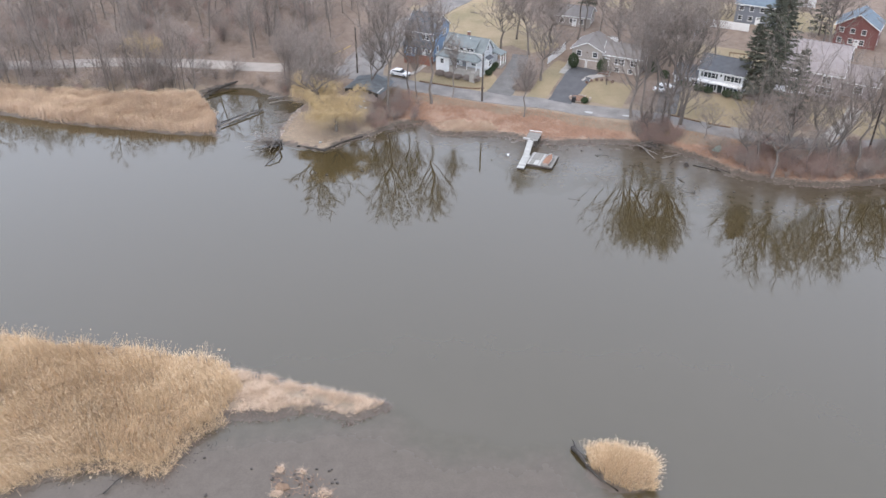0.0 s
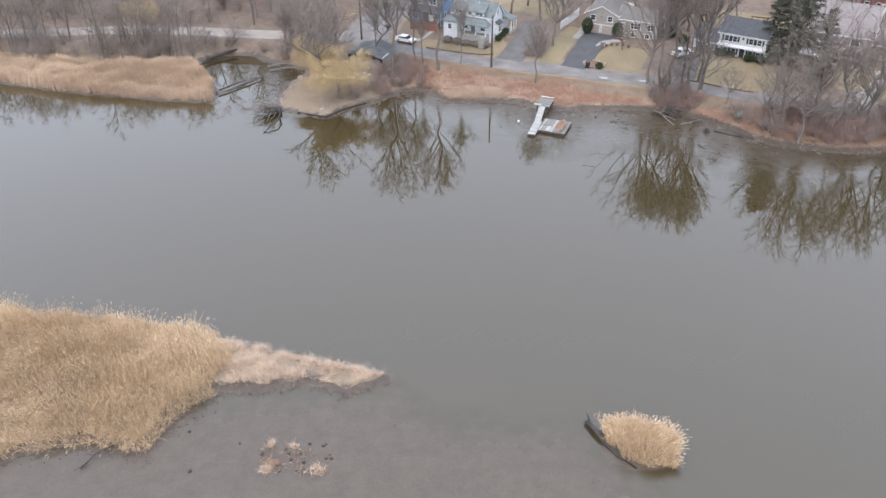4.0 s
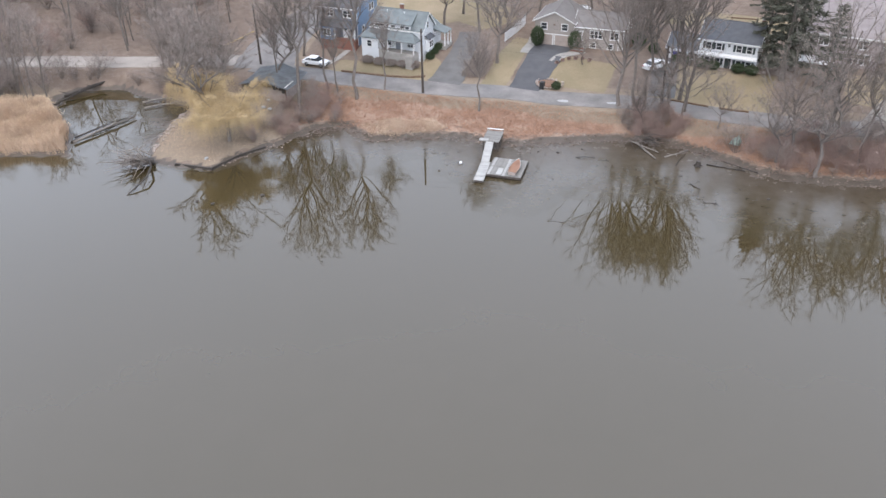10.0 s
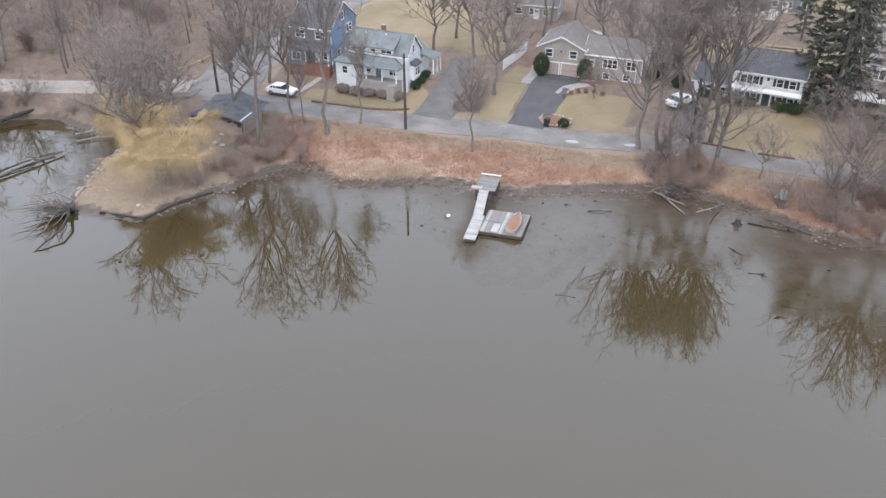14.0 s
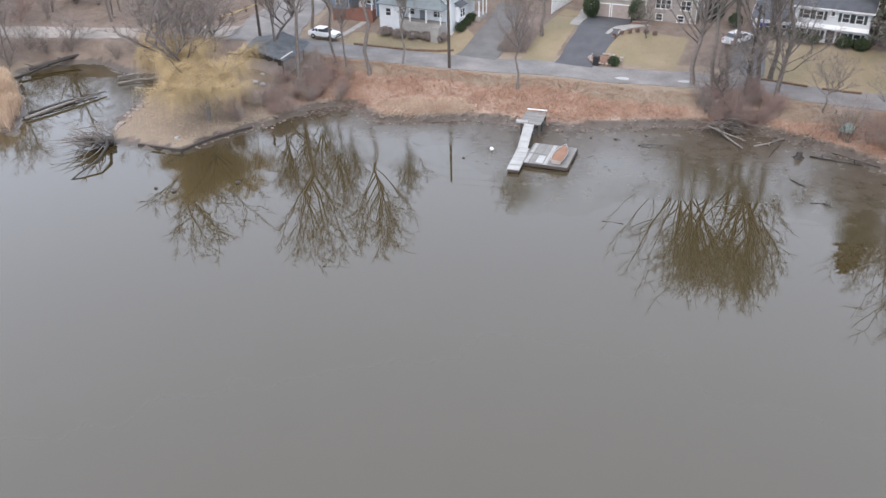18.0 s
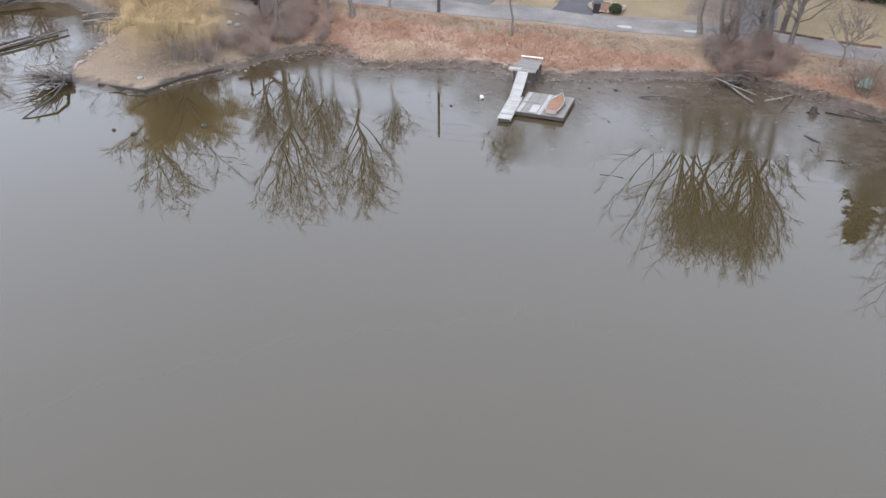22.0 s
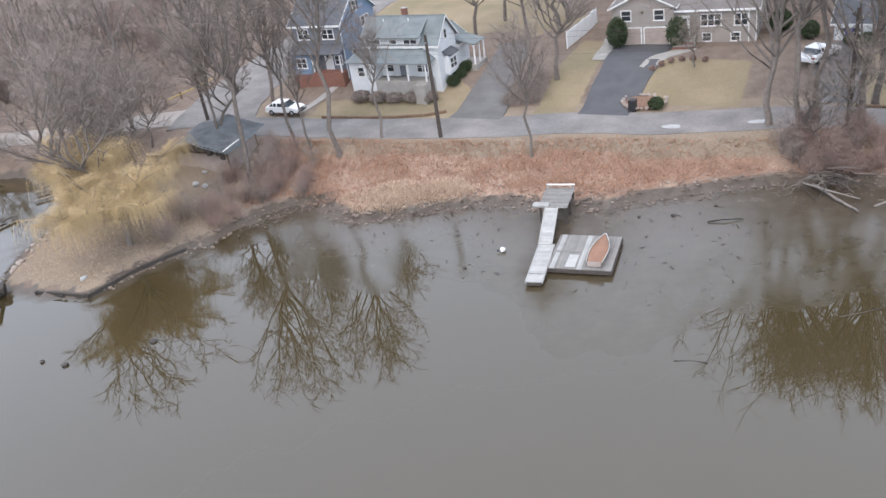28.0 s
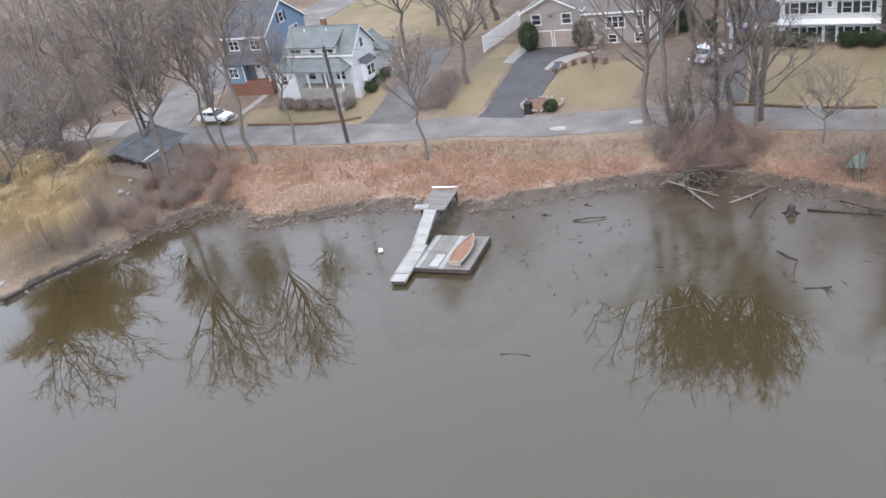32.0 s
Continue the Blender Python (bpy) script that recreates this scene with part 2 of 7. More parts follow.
M_PINE = mat("dark_needles", (0.062, 0.066, 0.048), (0.105, 0.108, 0.082), rough=0.9, scale=1.0, fine=6, bump=0, island=0.4)
M_HEDGE = mat("evergreen_shrub", (0.035, 0.055, 0.025), (0.065, 0.085, 0.04), rough=0.9, scale=1.5, fine=9, bump=0, island=0.4)
M_DEAD = mat("bleached_driftwood", (0.27, 0.243, 0.218), (0.155, 0.137, 0.12), rough=0.95, scale=3, fine=18, bump=0.4)
M_WET = mat("wet_wood", (0.06, 0.05, 0.042), (0.035, 0.03, 0.026), rough=0.6, scale=3, fine=18, bump=0.4)
M_DECK = mat("weathered_deck_board", (0.26, 0.25, 0.23), (0.15, 0.143, 0.133), rough=0.9, scale=2, fine=16, bump=0.3, rnd=0.5)
M_ALU = mat("weathered_aluminium", (0.4, 0.385, 0.355), (0.22, 0.21, 0.195), rough=0.6, scale=2, fine=12, bump=0.1, rnd=0.3)
M_PALE = mat("pale_aluminium_tread", (0.43, 0.422, 0.4), (0.26, 0.255, 0.24), rough=0.7, scale=1.6, fine=9, bump=0.1, rnd=0.35)
M_WHITE = mat("white_paint", (0.78, 0.78, 0.77), (0.68, 0.68, 0.66), rough=0.55, scale=1, fine=10, bump=0.05)
M_WSIDE = siding_mat("white_siding", (0.74, 0.76, 0.77))
M_GSIDE = siding_mat("grey_siding", (0.36, 0.325, 0.295))
M_BSIDE = siding_mat("blue_siding", (0.2, 0.295, 0.42))
M_BGSIDE = siding_mat("slate_siding", (0.2, 0.215, 0.24))
M_MSIDE = siding_mat("mauve_grey_siding", (0.4, 0.35, 0.345))
M_ROOFM = mat("pale_mauve_shingle", (0.3, 0.265, 0.26), (0.23, 0.205, 0.2), rough=0.9, scale=1.0, fine=14, bump=0.4)
M_RSIDE = siding_mat("red_siding", (0.2, 0.085, 0.075))
M_ROOFG = mat("green_grey_shingle", (0.2, 0.225, 0.225), (0.135, 0.155, 0.158), rough=0.9, scale=1.0, fine=14, bump=0.4)
M_ROOFD = mat("dark_shingle", (0.105, 0.11, 0.12), (0.075, 0.078, 0.086), rough=0.9, scale=1.0, fine=14, bump=0.4)
M_ROOFB = mat("brown_grey_shingle", (0.2, 0.185, 0.175), (0.15, 0.138, 0.13), rough=0.9, scale=1.0, fine=14, bump=0.4)
M_ROOFBL = mat("blue_grey_shingle", (0.15, 0.19, 0.225), (0.11, 0.14, 0.17), rough=0.9, scale=1.0, fine=14, bump=0.4)
M_GLASS = mat("window_glass", (0.03, 0.035, 0.04), (0.05, 0.055, 0.06), rough=0.06, scale=1, fine=3, bump=0, spec=0.6)
M_SHUT = mat("dark_shutter", (0.035, 0.05, 0.05), (0.025, 0.035, 0.035), rough=0.6)
M_BRICK = mat("red_brick", (0.25, 0.12, 0.085), (0.18, 0.09, 0.07), rough=0.9, scale=6, fine=30)
M_STONE = mat("garden_stone", (0.38, 0.33, 0.29), (0.25, 0.2, 0.17), rough=0.9, scale=3, fine=18, rnd=0.4)
M_BLACK = mat("black_plastic", (0.02, 0.02, 0.022), (0.03, 0.03, 0.03), rough=0.5)
M_TYRE = mat("tyre_rubber", (0.02, 0.02, 0.02), (0.03, 0.03, 0.03), rough=0.8)
M_CARW = mat("white_car_paint", (0.8, 0.8, 0.79), (0.74, 0.74, 0.73), rough=0.22, scale=1, fine=4, bump=0, spec=0.5)
M_STEEL = mat("steel_rim", (0.5, 0.5, 0.5), (0.4, 0.4, 0.4), rough=0.35, metal=0.9)
M_LAMP = mat("lamp_glass", (0.6, 0.6, 0.58), (0.5, 0.5, 0.48), rough=0.1)
M_RED = mat("red_lens", (0.35, 0.02, 0.02), (0.25, 0.02, 0.02), rough=0.2)
M_ORANGE = mat("orange_boat_floor", (0.5, 0.3, 0.2), (0.42, 0.25, 0.175), rough=0.6, scale=1.5, fine=8)
M_POLE = mat("creosoted_pole", (0.085, 0.07, 0.06), (0.055, 0.046, 0.04), rough=0.9, scale=3, fine=20)
M_SHEDROOF = mat("weathered_roofing_felt", (0.25, 0.27, 0.285), (0.15, 0.16, 0.17), rough=0.9, scale=1.2, fine=12, bump=0.4)
M_BLUEBIN = mat("blue_plastic", (0.03, 0.03, 0.22), (0.025, 0.025, 0.17), rough=0.5)
M_TAN = mat("tan_board", (0.4, 0.34, 0.3), (0.32, 0.265, 0.235), rough=0.85, scale=1.5, fine=12)
M_GREENT = mat("faded_green_hull", (0.28, 0.34, 0.29), (0.2, 0.25, 0.21), rough=0.6)
M_YEL = mat("yellow_rail_paint", (0.5, 0.38, 0.16), (0.42, 0.31, 0.14), rough=0.7)
M_RIM = mat("sodden_litter", (0.2, 0.15, 0.12), (0.085, 0.066, 0.055), rough=0.9, scale=0.6, fine=5, bump=0, island=0.8)
M_TIMBER = mat("brown_timber", (0.2, 0.13, 0.085), (0.13, 0.085, 0.055), rough=0.9, scale=3, fine=18, bump=0.3)


# ---------- small builders ----------
def mesh_ob(name, verts, faces, material, parent=None, label=""):
    me = bpy.data.meshes.new(name)
    me.from_pydata([tuple(v) for v in verts] if not isinstance(verts, np.ndarray) else verts.tolist(), [], faces if isinstance(faces, list) else faces.tolist())
    me.materials.append(material)
    ob = new(name, me)
    if parent is not None:
        ob.parent = parent
    if label:
        ob["label"] = label
    return ob


def part(name, bm, material, parent=None, label="", smooth=False):
    me = bpy.data.meshes.new(name)
    bmesh.ops.recalc_face_normals(bm, faces=bm.faces)
    bm.to_mesh(me)
    bm.free()
    if smooth:
        me.shade_smooth()
    me.materials.append(material)
    ob = new(name, me)
    if parent is not None:
        ob.parent = parent
    if label:
        ob["label"] = label
    return ob


def thing(name, m, label, category, group="", kind=""):
    e = new(name)
    e.empty_display_size = 0.3
    e.matrix_world = m
    return tagged(e, label, category, group, kind)


def box(bm, x0, y0, z0, x1, y1, z1, bevel=0.0):
    r = bmesh.ops.create_cube(bm, size=1)
    vs = r["verts"]
    bmesh.ops.scale(bm, vec=(x1 - x0, y1 - y0, z1 - z0), verts=vs)
    bmesh.ops.translate(bm, vec=((x0 + x1) / 2, (y0 + y1) / 2, (z0 + z1) / 2), verts=vs)
    if bevel:
        es = {e for v in vs for e in v.link_edges}
        bmesh.ops.bevel(bm, geom=list(es), offset=bevel, segments=1, affect='EDGES')
    return bm


def boxed(*a, bevel=0.0):
    return box(bmesh.new(), *a, bevel=bevel)


def prism(bm, prof, axis, a, b):
    """A closed profile drawn through from a to b along an axis: x (profile in y, z), y (x, z) or z (x, y)."""
    put = {"x": lambda u, v, w: (w, u, v), "y": lambda u, v, w: (u, w, v), "z": lambda u, v, w: (u, v, w)}[axis]
    f0 = [bm.verts.new(put(u, v, a)) for u, v in prof]
    f1 = [bm.verts.new(put(u, v, b)) for u, v in prof]
    bm.faces.new(f0), bm.faces.new(f1[::-1])
    k = len(prof)
    for i in range(k):
        bm.faces.new((f0[i], f0[(i + 1) % k], f1[(i + 1) % k], f1[i]))
    return bm


def tube(bm, pts, radii, sides=8, cap=True):
    """A tapering tube along points."""
    rings = []
    for i, p in enumerate(pts):
        p = Vector(p)
        d = (Vector(pts[min(i + 1, len(pts) - 1)]) - Vector(pts[max(i - 1, 0)])).normalized()
        u = d.orthogonal().normalized()
        v = d.cross(u)
        rings.append([bm.verts.new(p + radii[i] * (math.cos(2 * math.pi * k / sides) * u + math.sin(2 * math.pi * k / sides) * v)) for k in range(sides)])
    for a, b in zip(rings, rings[1:]):
        for k in range(sides):
            bm.faces.new((a[k], a[(k + 1) % sides], b[(k + 1) % sides], b[k]))
    if cap and sides > 2:
        bm.faces.new(rings[0][::-1]), bm.faces.new(rings[-1])
    return bm


# ---------- the lie of the land ----------
NORTH = [(-3000, 520), (-400, 235), (-160, 165), (-110, 147), (-84, 139), (-77, 136.9), (-70, 135.1), (-61.2, 133.5), (-50.5, 131.6), (-42, 131.3),
         (-43.5, 137.3), (-47.6, 145), (-50.0, 150.4), (-47.5, 153), (-41, 153.4), (-37.5, 150.8), (-34.5, 149), (-31.5, 147.5), (-28.5, 146), (-30.3, 142),
         (-31.4, 135), (-30.8, 129), (-27, 127.3), (-22.3, 125.7), (-19.8, 129), (-16.7, 131.2), (-15, 132.3), (-13.1, 134), (-10.3, 137.3),
         (-6.3, 137.5), (-5.5, 135), (-3.4, 133), (0, 132.7), (5.6, 133.2), (9.4, 132.4), (12.4, 130.6), (16.4, 129.6), (22, 130.4), (27.1, 130.5),
         (33.9, 129.5), (37.2, 127.3), (41.3, 123.5), (44, 120), (46.5, 118.3), (52, 116.6), (57, 115.6), (62.3, 116.2), (67.7, 117.2), (85, 119),
         (130, 128), (400, 160), (3000, 400), (3000, 4000), (-3000, 4000)]
SOUTH = [(-3000, -200), (-150, 20), (-60, 46), (-41.7, 50.8), (-38.1, 53.8), (-33.2, 55.4), (-27.3, 54.2), (-26.4, 58.7), (-23.2, 62), (-19.1, 62.3),
         (-14, 63.6), (-10.2, 62), (-6.5, 64.1), (-6.8, 64.9), (-11.9, 66.3), (-16.3, 67.4), (-21.8, 69.2), (-25.4, 70.1), (-36.4, 72.5), (-45, 73),
         (-52.2, 74.3), (-120, 82), (-3000, 300)]
FLATS = [(-3000, -300), (-60, 46), (-27, 60), (-6.5, 64), (-3, 60.4), (0.5, 58.6), (6, 58.3), (12, 58.7), (13.5, 55.5), (17, 51.6), (22, 46), (60, 30), (3000, -400), (3000, -3000), (-3000, -3000)]
ROADS = [([(-20.5, 153.5), (-15, 150.8), (-10, 149.2), (-4.7, 147.2), (2, 144.7), (8, 142.7), (16.4, 141.0), (22, 138.4), (29.5, 136.8), (35.5, 135.1), (41.3, 132), (48.5, 129.4),
           (56, 126.5), (66, 125.5), (90, 129), (140, 140)], 4.7),
         ([(-300, 190), (-140, 160), (-93, 157), (-80.5, 158.2), (-70, 159.8), (-55, 159.8), (-41, 158.2), (-30, 157), (-20.5, 156)], 4.6),
         ([(-19.5, 152.5), (-19, 161), (-17, 168.5), (-12.5, 179), (-6, 193), (3, 207), (20, 232), (50, 275)], 7.0)]


def seg_dist(px, py, pts, closed=False):
    best = np.full(px.shape, 1e9)
    ring = pts + pts[:1] if closed else pts
    for (ax, ay), (bx, by) in zip(ring, ring[1:]):
        dx, dy = bx - ax, by - ay
        t = np.clip(((px - ax) * dx + (py - ay) * dy) / (dx * dx + dy * dy), 0, 1)
        best = np.minimum(best, np.hypot(px - ax - t * dx, py - ay - t * dy))
    return best


def inside(px, py, poly):
    c = np.zeros(px.shape, bool)
    for (ax, ay), (bx, by) in zip(poly, poly[1:] + poly[:1]):
        if ay != by:
            c ^= ((ay > py) != (by > py)) & (px < (bx - ax) * (py - ay) / (by - ay) + ax)
    return c


def sdf(px, py, poly):
    d = seg_dist(px, py, poly, True)
    return np.where(inside(px, py, poly), d, -d)


def smooth(a, b, x):
    t = np.clip((x - a) / (b - a), 0, 1)
    return t * t * (3 - 2 * t)


def wavy(px, py):
    """A cheap rolling unevenness between -1 and 1."""
    return (np.sin(0.9 * px + 1.7 * np.sin(0.31 * py)) + np.sin(1.13 * py + 2.1 * np.sin(0.23 * px + 1)) + np.sin(2.3 * px - 1.9 * py) * 0.5 + np.sin(0.21 * px + 0.33 * py) * 0.8) / 3.3


def road_level(px, py):
    return 2.75 + 0.35 * smooth(-5, -18, px) - 0.5 * smooth(-24, -42, px) - 0.35 * smooth(33, 60, px) + 1.6 * smooth(158, 200, py)


def lay(px, py):
    """Height of the ground, and the zones mud, lawn, leaf litter."""
    px, py = np.asarray(px, float), np.asarray(py, float)
    dn, ds, df = sdf(px, py, NORTH), sdf(px, py, SOUTH), sdf(px, py, FLATS)
    wob = wavy(px, py)
    dn = dn + 0.35 * wavy(2.1 * px, 2.1 * py)
    ds = ds + 0.3 * wavy(2.3 * px, 2.1 * py)
    marsh = smooth(-38, -44, px) * smooth(156, 150, py)
    # north bank: a low scarp, then a slope up to the road
    land = 0.42 * smooth(-0.15, 0.5, dn) + 0.24 * np.clip(dn - 0.2, 0, 9.2) * (1 - marsh) + 0.12 * wob * smooth(0, 2, dn)
    land = np.minimum(land, 2.55 + 0.1 * wob)
    # the low point of land with the willow
    pen = smooth(-11, -15, px) * smooth(-33, -30, px) * smooth(144, 138, py)
    land = land * (1 - pen) + pen * (0.62 * smooth(-0.15, 0.45, dn) + 0.09 * np.clip(dn, 0, 7) + 0.05 * wob)
    rdist = np.minimum.reduce([seg_dist(px, py, r) - w / 2 for r, w in ROADS])
    main = seg_dist(px, py, ROADS[0][0])
    # yards rise behind the road on the east side, the wood stays low
    behind = smooth(2, 12.5, main) * (py > np.interp(px, [p[0] for p in ROADS[0][0]], [p[1] for p in ROADS[0][0]]))
    yard = smooth(-17, -8, px) * behind
    land = land + 1.9 * yard + 2.2 * smooth(165, 230, py) + 6 * smooth(260, 700, py)
    rl = road_level(px, py)
    near = smooth(3.0, 0.3, rdist)
    land = np.where(dn > 0, land * (1 - near) + (rl - 0.05) * near, land)
    # mud flats under the bank, shelving into the river
    flat = smooth(-14, -8, px) * smooth(75, 45, px) * (py > 100)
    reach = 4.2 + 2 * wavy(0.35 * px, 0.2 * py) + flat * (11 + 17 * smooth(2, 12, px) + 7 * wavy(0.6 * px + 2, 0.5 * py)) - 5 * smooth(-36, -44, px) * smooth(140, 133, py) + 7 * smooth(-26, -32, px) * smooth(128, 134, py)
    reach = np.maximum(reach, 1.2)
    bed = 0.035 + 0.015 * flat - 0.1 * np.clip(-dn / reach, 0, 12) + (0.034 * wob + 0.02 * wavy(3.1 * px, 2.9 * py)) * (1 - 0.88 * flat)
    bed = np.where((px < -43) & (py < 150) & (dn < 0), np.minimum(bed, -0.02 + 0.06 * dn), bed)
    pool = smooth(5.5, 3.0, np.hypot((px + 44.5) / 1.0, (py - 151) / 1.5)) + smooth(3.2, 1.6, seg_dist(px, py, [(-45, 148), (-41, 139), (-37, 128)]))
    bed = bed - 0.25 * np.clip(pool, 0, 1)
    south_bed = 0.012 + 0.012 * np.clip(df, -40, 6) + 0.016 * wob
    bed = np.maximum(np.where(df > -6, np.maximum(bed, south_bed), bed), -0.9)
    bank_s = 0.06 + 0.34 * smooth(-0.2, 0.7, ds) + 0.05 * wob
    z = np.where(dn > -0.3, np.maximum(land, bed), bed)
    z = np.where(ds > -0.3, np.maximum(bank_s, z), z)
    isl = np.hypot((px - 17.0) / 4.0, (py - 55.7) / 2.6)
    z = np.maximum(z, 0.3 - 0.35 * isl ** 2)
    mud = 1 - np.maximum.reduce([smooth(0.3, 0.8, dn), smooth(0.5, 1.3, ds), smooth(0.48, 0.62, z)])
    lawn = np.zeros(px.shape)
    for cx, cy, ang, a, b in ((-1.5, 150, -20, 7.5, 2.4), (4.5, 150.5, 20, 2.5, 4.5), (26.5, 145.2, -25, 4.6, 3.6), (17.2, 150.5, 65, 8, 1.7), (44.3, 138.4, -25, 7.0, 4.4),
                              (-14, 151.6, -20, 3, 1.5), (55, 163, -25, 10, 4), (68, 133.5, -20, 7, 3.5), (60, 190, -20, 25, 6), (4, 183, 25, 10, 16), (13, 172, 35, 4, 8)):
        c, s = math.cos(radians(ang)), math.sin(radians(ang))
        u, v = (px - cx) * c + (py - cy) * s, -(px - cx) * s + (py - cy) * c
        lawn = np.maximum(lawn, smooth(1.25, 0.85, np.maximum(np.abs(u) / a, np.abs(v) / b)))
    leaf = smooth(-14, -9, px) * smooth(0.2, 1.4, dn) * smooth(8.6, 6.5, dn) * smooth(100, 60, px)
    leaf = np.maximum(leaf, 0.36 * yard)
    verge = smooth(3.2, 1.0, rdist) * smooth(-24, -16, px) * (py < 180)
    dirt = np.maximum(np.maximum(verge, np.maximum(smooth(0.8, 1.6, ds), marsh * (dn > 0.3))), np.maximum(pen * (dn > 0.4), smooth(6, 3.5, np.hypot(px + 17, py - 142.5))))
    return z, mud, lawn, leaf, dirt


def height(x, y):
    return float(lay(np.array([x]), np.array([y]))[0][0])


fine_x = np.concatenate([-115 * 1.35 ** np.arange(11, 0, -1), np.arange(-115, 100, 0.7), 100 * 1.35 ** np.arange(0, 12)])
fine_y = np.concatenate([-np.array([1500, 800, 400, 200, 100, 50, 20, 0]), [10, 20, 28, 35], np.arange(40, 172, 0.6), np.arange(172, 230, 1.6), 230 * 1.3 ** np.arange(0, 11)])
gx, gy = np.meshgrid(fine_x, fine_y)
gz, g_mud, g_lawn, g_leaf, g_dirt = lay(gx.ravel(), gy.ravel())
nxv, nyv = len(fine_x), len(fine_y)
ids = np.arange(nxv * nyv).reshape(nyv, nxv)
quads = np.stack([ids[:-1, :-1], ids[:-1, 1:], ids[1:, 1:], ids[1:, :-1]], -1).reshape(-1, 4)
ground = mesh_ob("ground", np.stack([gx.ravel(), gy.ravel(), gz], 1), quads, M_GROUND)
za = ground.data.color_attributes.new("zone", 'FLOAT_COLOR', 'POINT')
za.data.foreach_set("color", np.stack([g_mud, g_lawn, g_leaf, g_dirt], 1).astype(np.float32).ravel())
ground.data.shade_smooth()
tagged(ground, "leaf-littered winter ground, tan lawns and wet grey mudflats", "ground", kind="structure")
water = mesh_ob("water", [(-3000, -1500, 0), (3000, -1500, 0), (3000, 1500, 0), (-3000, 1500, 0)], [(0, 1, 2, 3)], M_WATER)
tagged(water, "calm murky grey-brown river water", "river", kind="structure")


def strip(name, pts, width, material, lift=0.04, label="", category="road", step=1.2, level=None):
    """A paved strip along a line, laid on the ground, with a small thickness."""
    line = []
    for (ax, ay), (bx, by) in zip(pts, pts[1:]):
        k = max(1, int(math.hypot(bx - ax, by - ay) / step))
        line += [(ax + (bx - ax) * i / k, ay + (by - ay) * i / k) for i in range(k)]
    line.append(pts[-1])
    p = np.array(line)
    if len(p) > 8:
        for _ in range(3):
            p[1:-1] = (p[:-2] + 2 * p[1:-1] + p[2:]) / 4
    d = np.gradient(p, axis=0)
    d /= np.linalg.norm(d, axis=1)[:, None]
    nr = np.stack([-d[:, 1], d[:, 0]], 1)
    w = np.asarray([width] * len(p)) if np.isscalar(width) else np.interp(np.linspace(0, 1, len(p)), np.linspace(0, 1, len(width)), width)
    cols = 5
    vs = []
    for i in range(len(p)):
        for c in range(cols):
            q = p[i] + nr[i] * w[i] * (c / (cols - 1) - 0.5) * (1 + 0.03 * math.sin(i * 1.3 + c))
            vs.append(q)
    vs = np.array(vs)
    z = (road_level(vs[:, 0], vs[:, 1]) if level == "road" else lay(vs[:, 0], vs[:, 1])[0]) + lift
    k = len(vs)
    top = np.column_stack([vs, z])
    verts = np.concatenate([top, top - (0, 0, 0.2)])
    faces = []
    for i in range(len(p) - 1):
        for c in range(cols - 1):
            a = i * cols + c
            faces.append((a, a + 1, a + cols + 1, a + cols))
        for a, b in ((i * cols, (i + 1) * cols), ((i + 1) * cols + cols - 1, i * cols + cols - 1)):
            faces.append((a, b, b + k, a + k))
    ob = mesh_ob(name, verts, faces, material)
    return tagged(ob, label, category, kind="structure")


strip("road_main", ROADS[0][0], 4.7, M_ROAD, 0.0, "worn grey asphalt lane along the river bank", level="road")
strip("road_west", ROADS[1][0], 4.6, M_DUST, -0.004, "worn grey asphalt road beside the bare wood", level="road")
strip("road_side", ROADS[2][0], [9, 7.5, 6.5, 6, 6, 6], M_ROAD, 0.004, "worn grey asphalt side street at the junction", level="road")


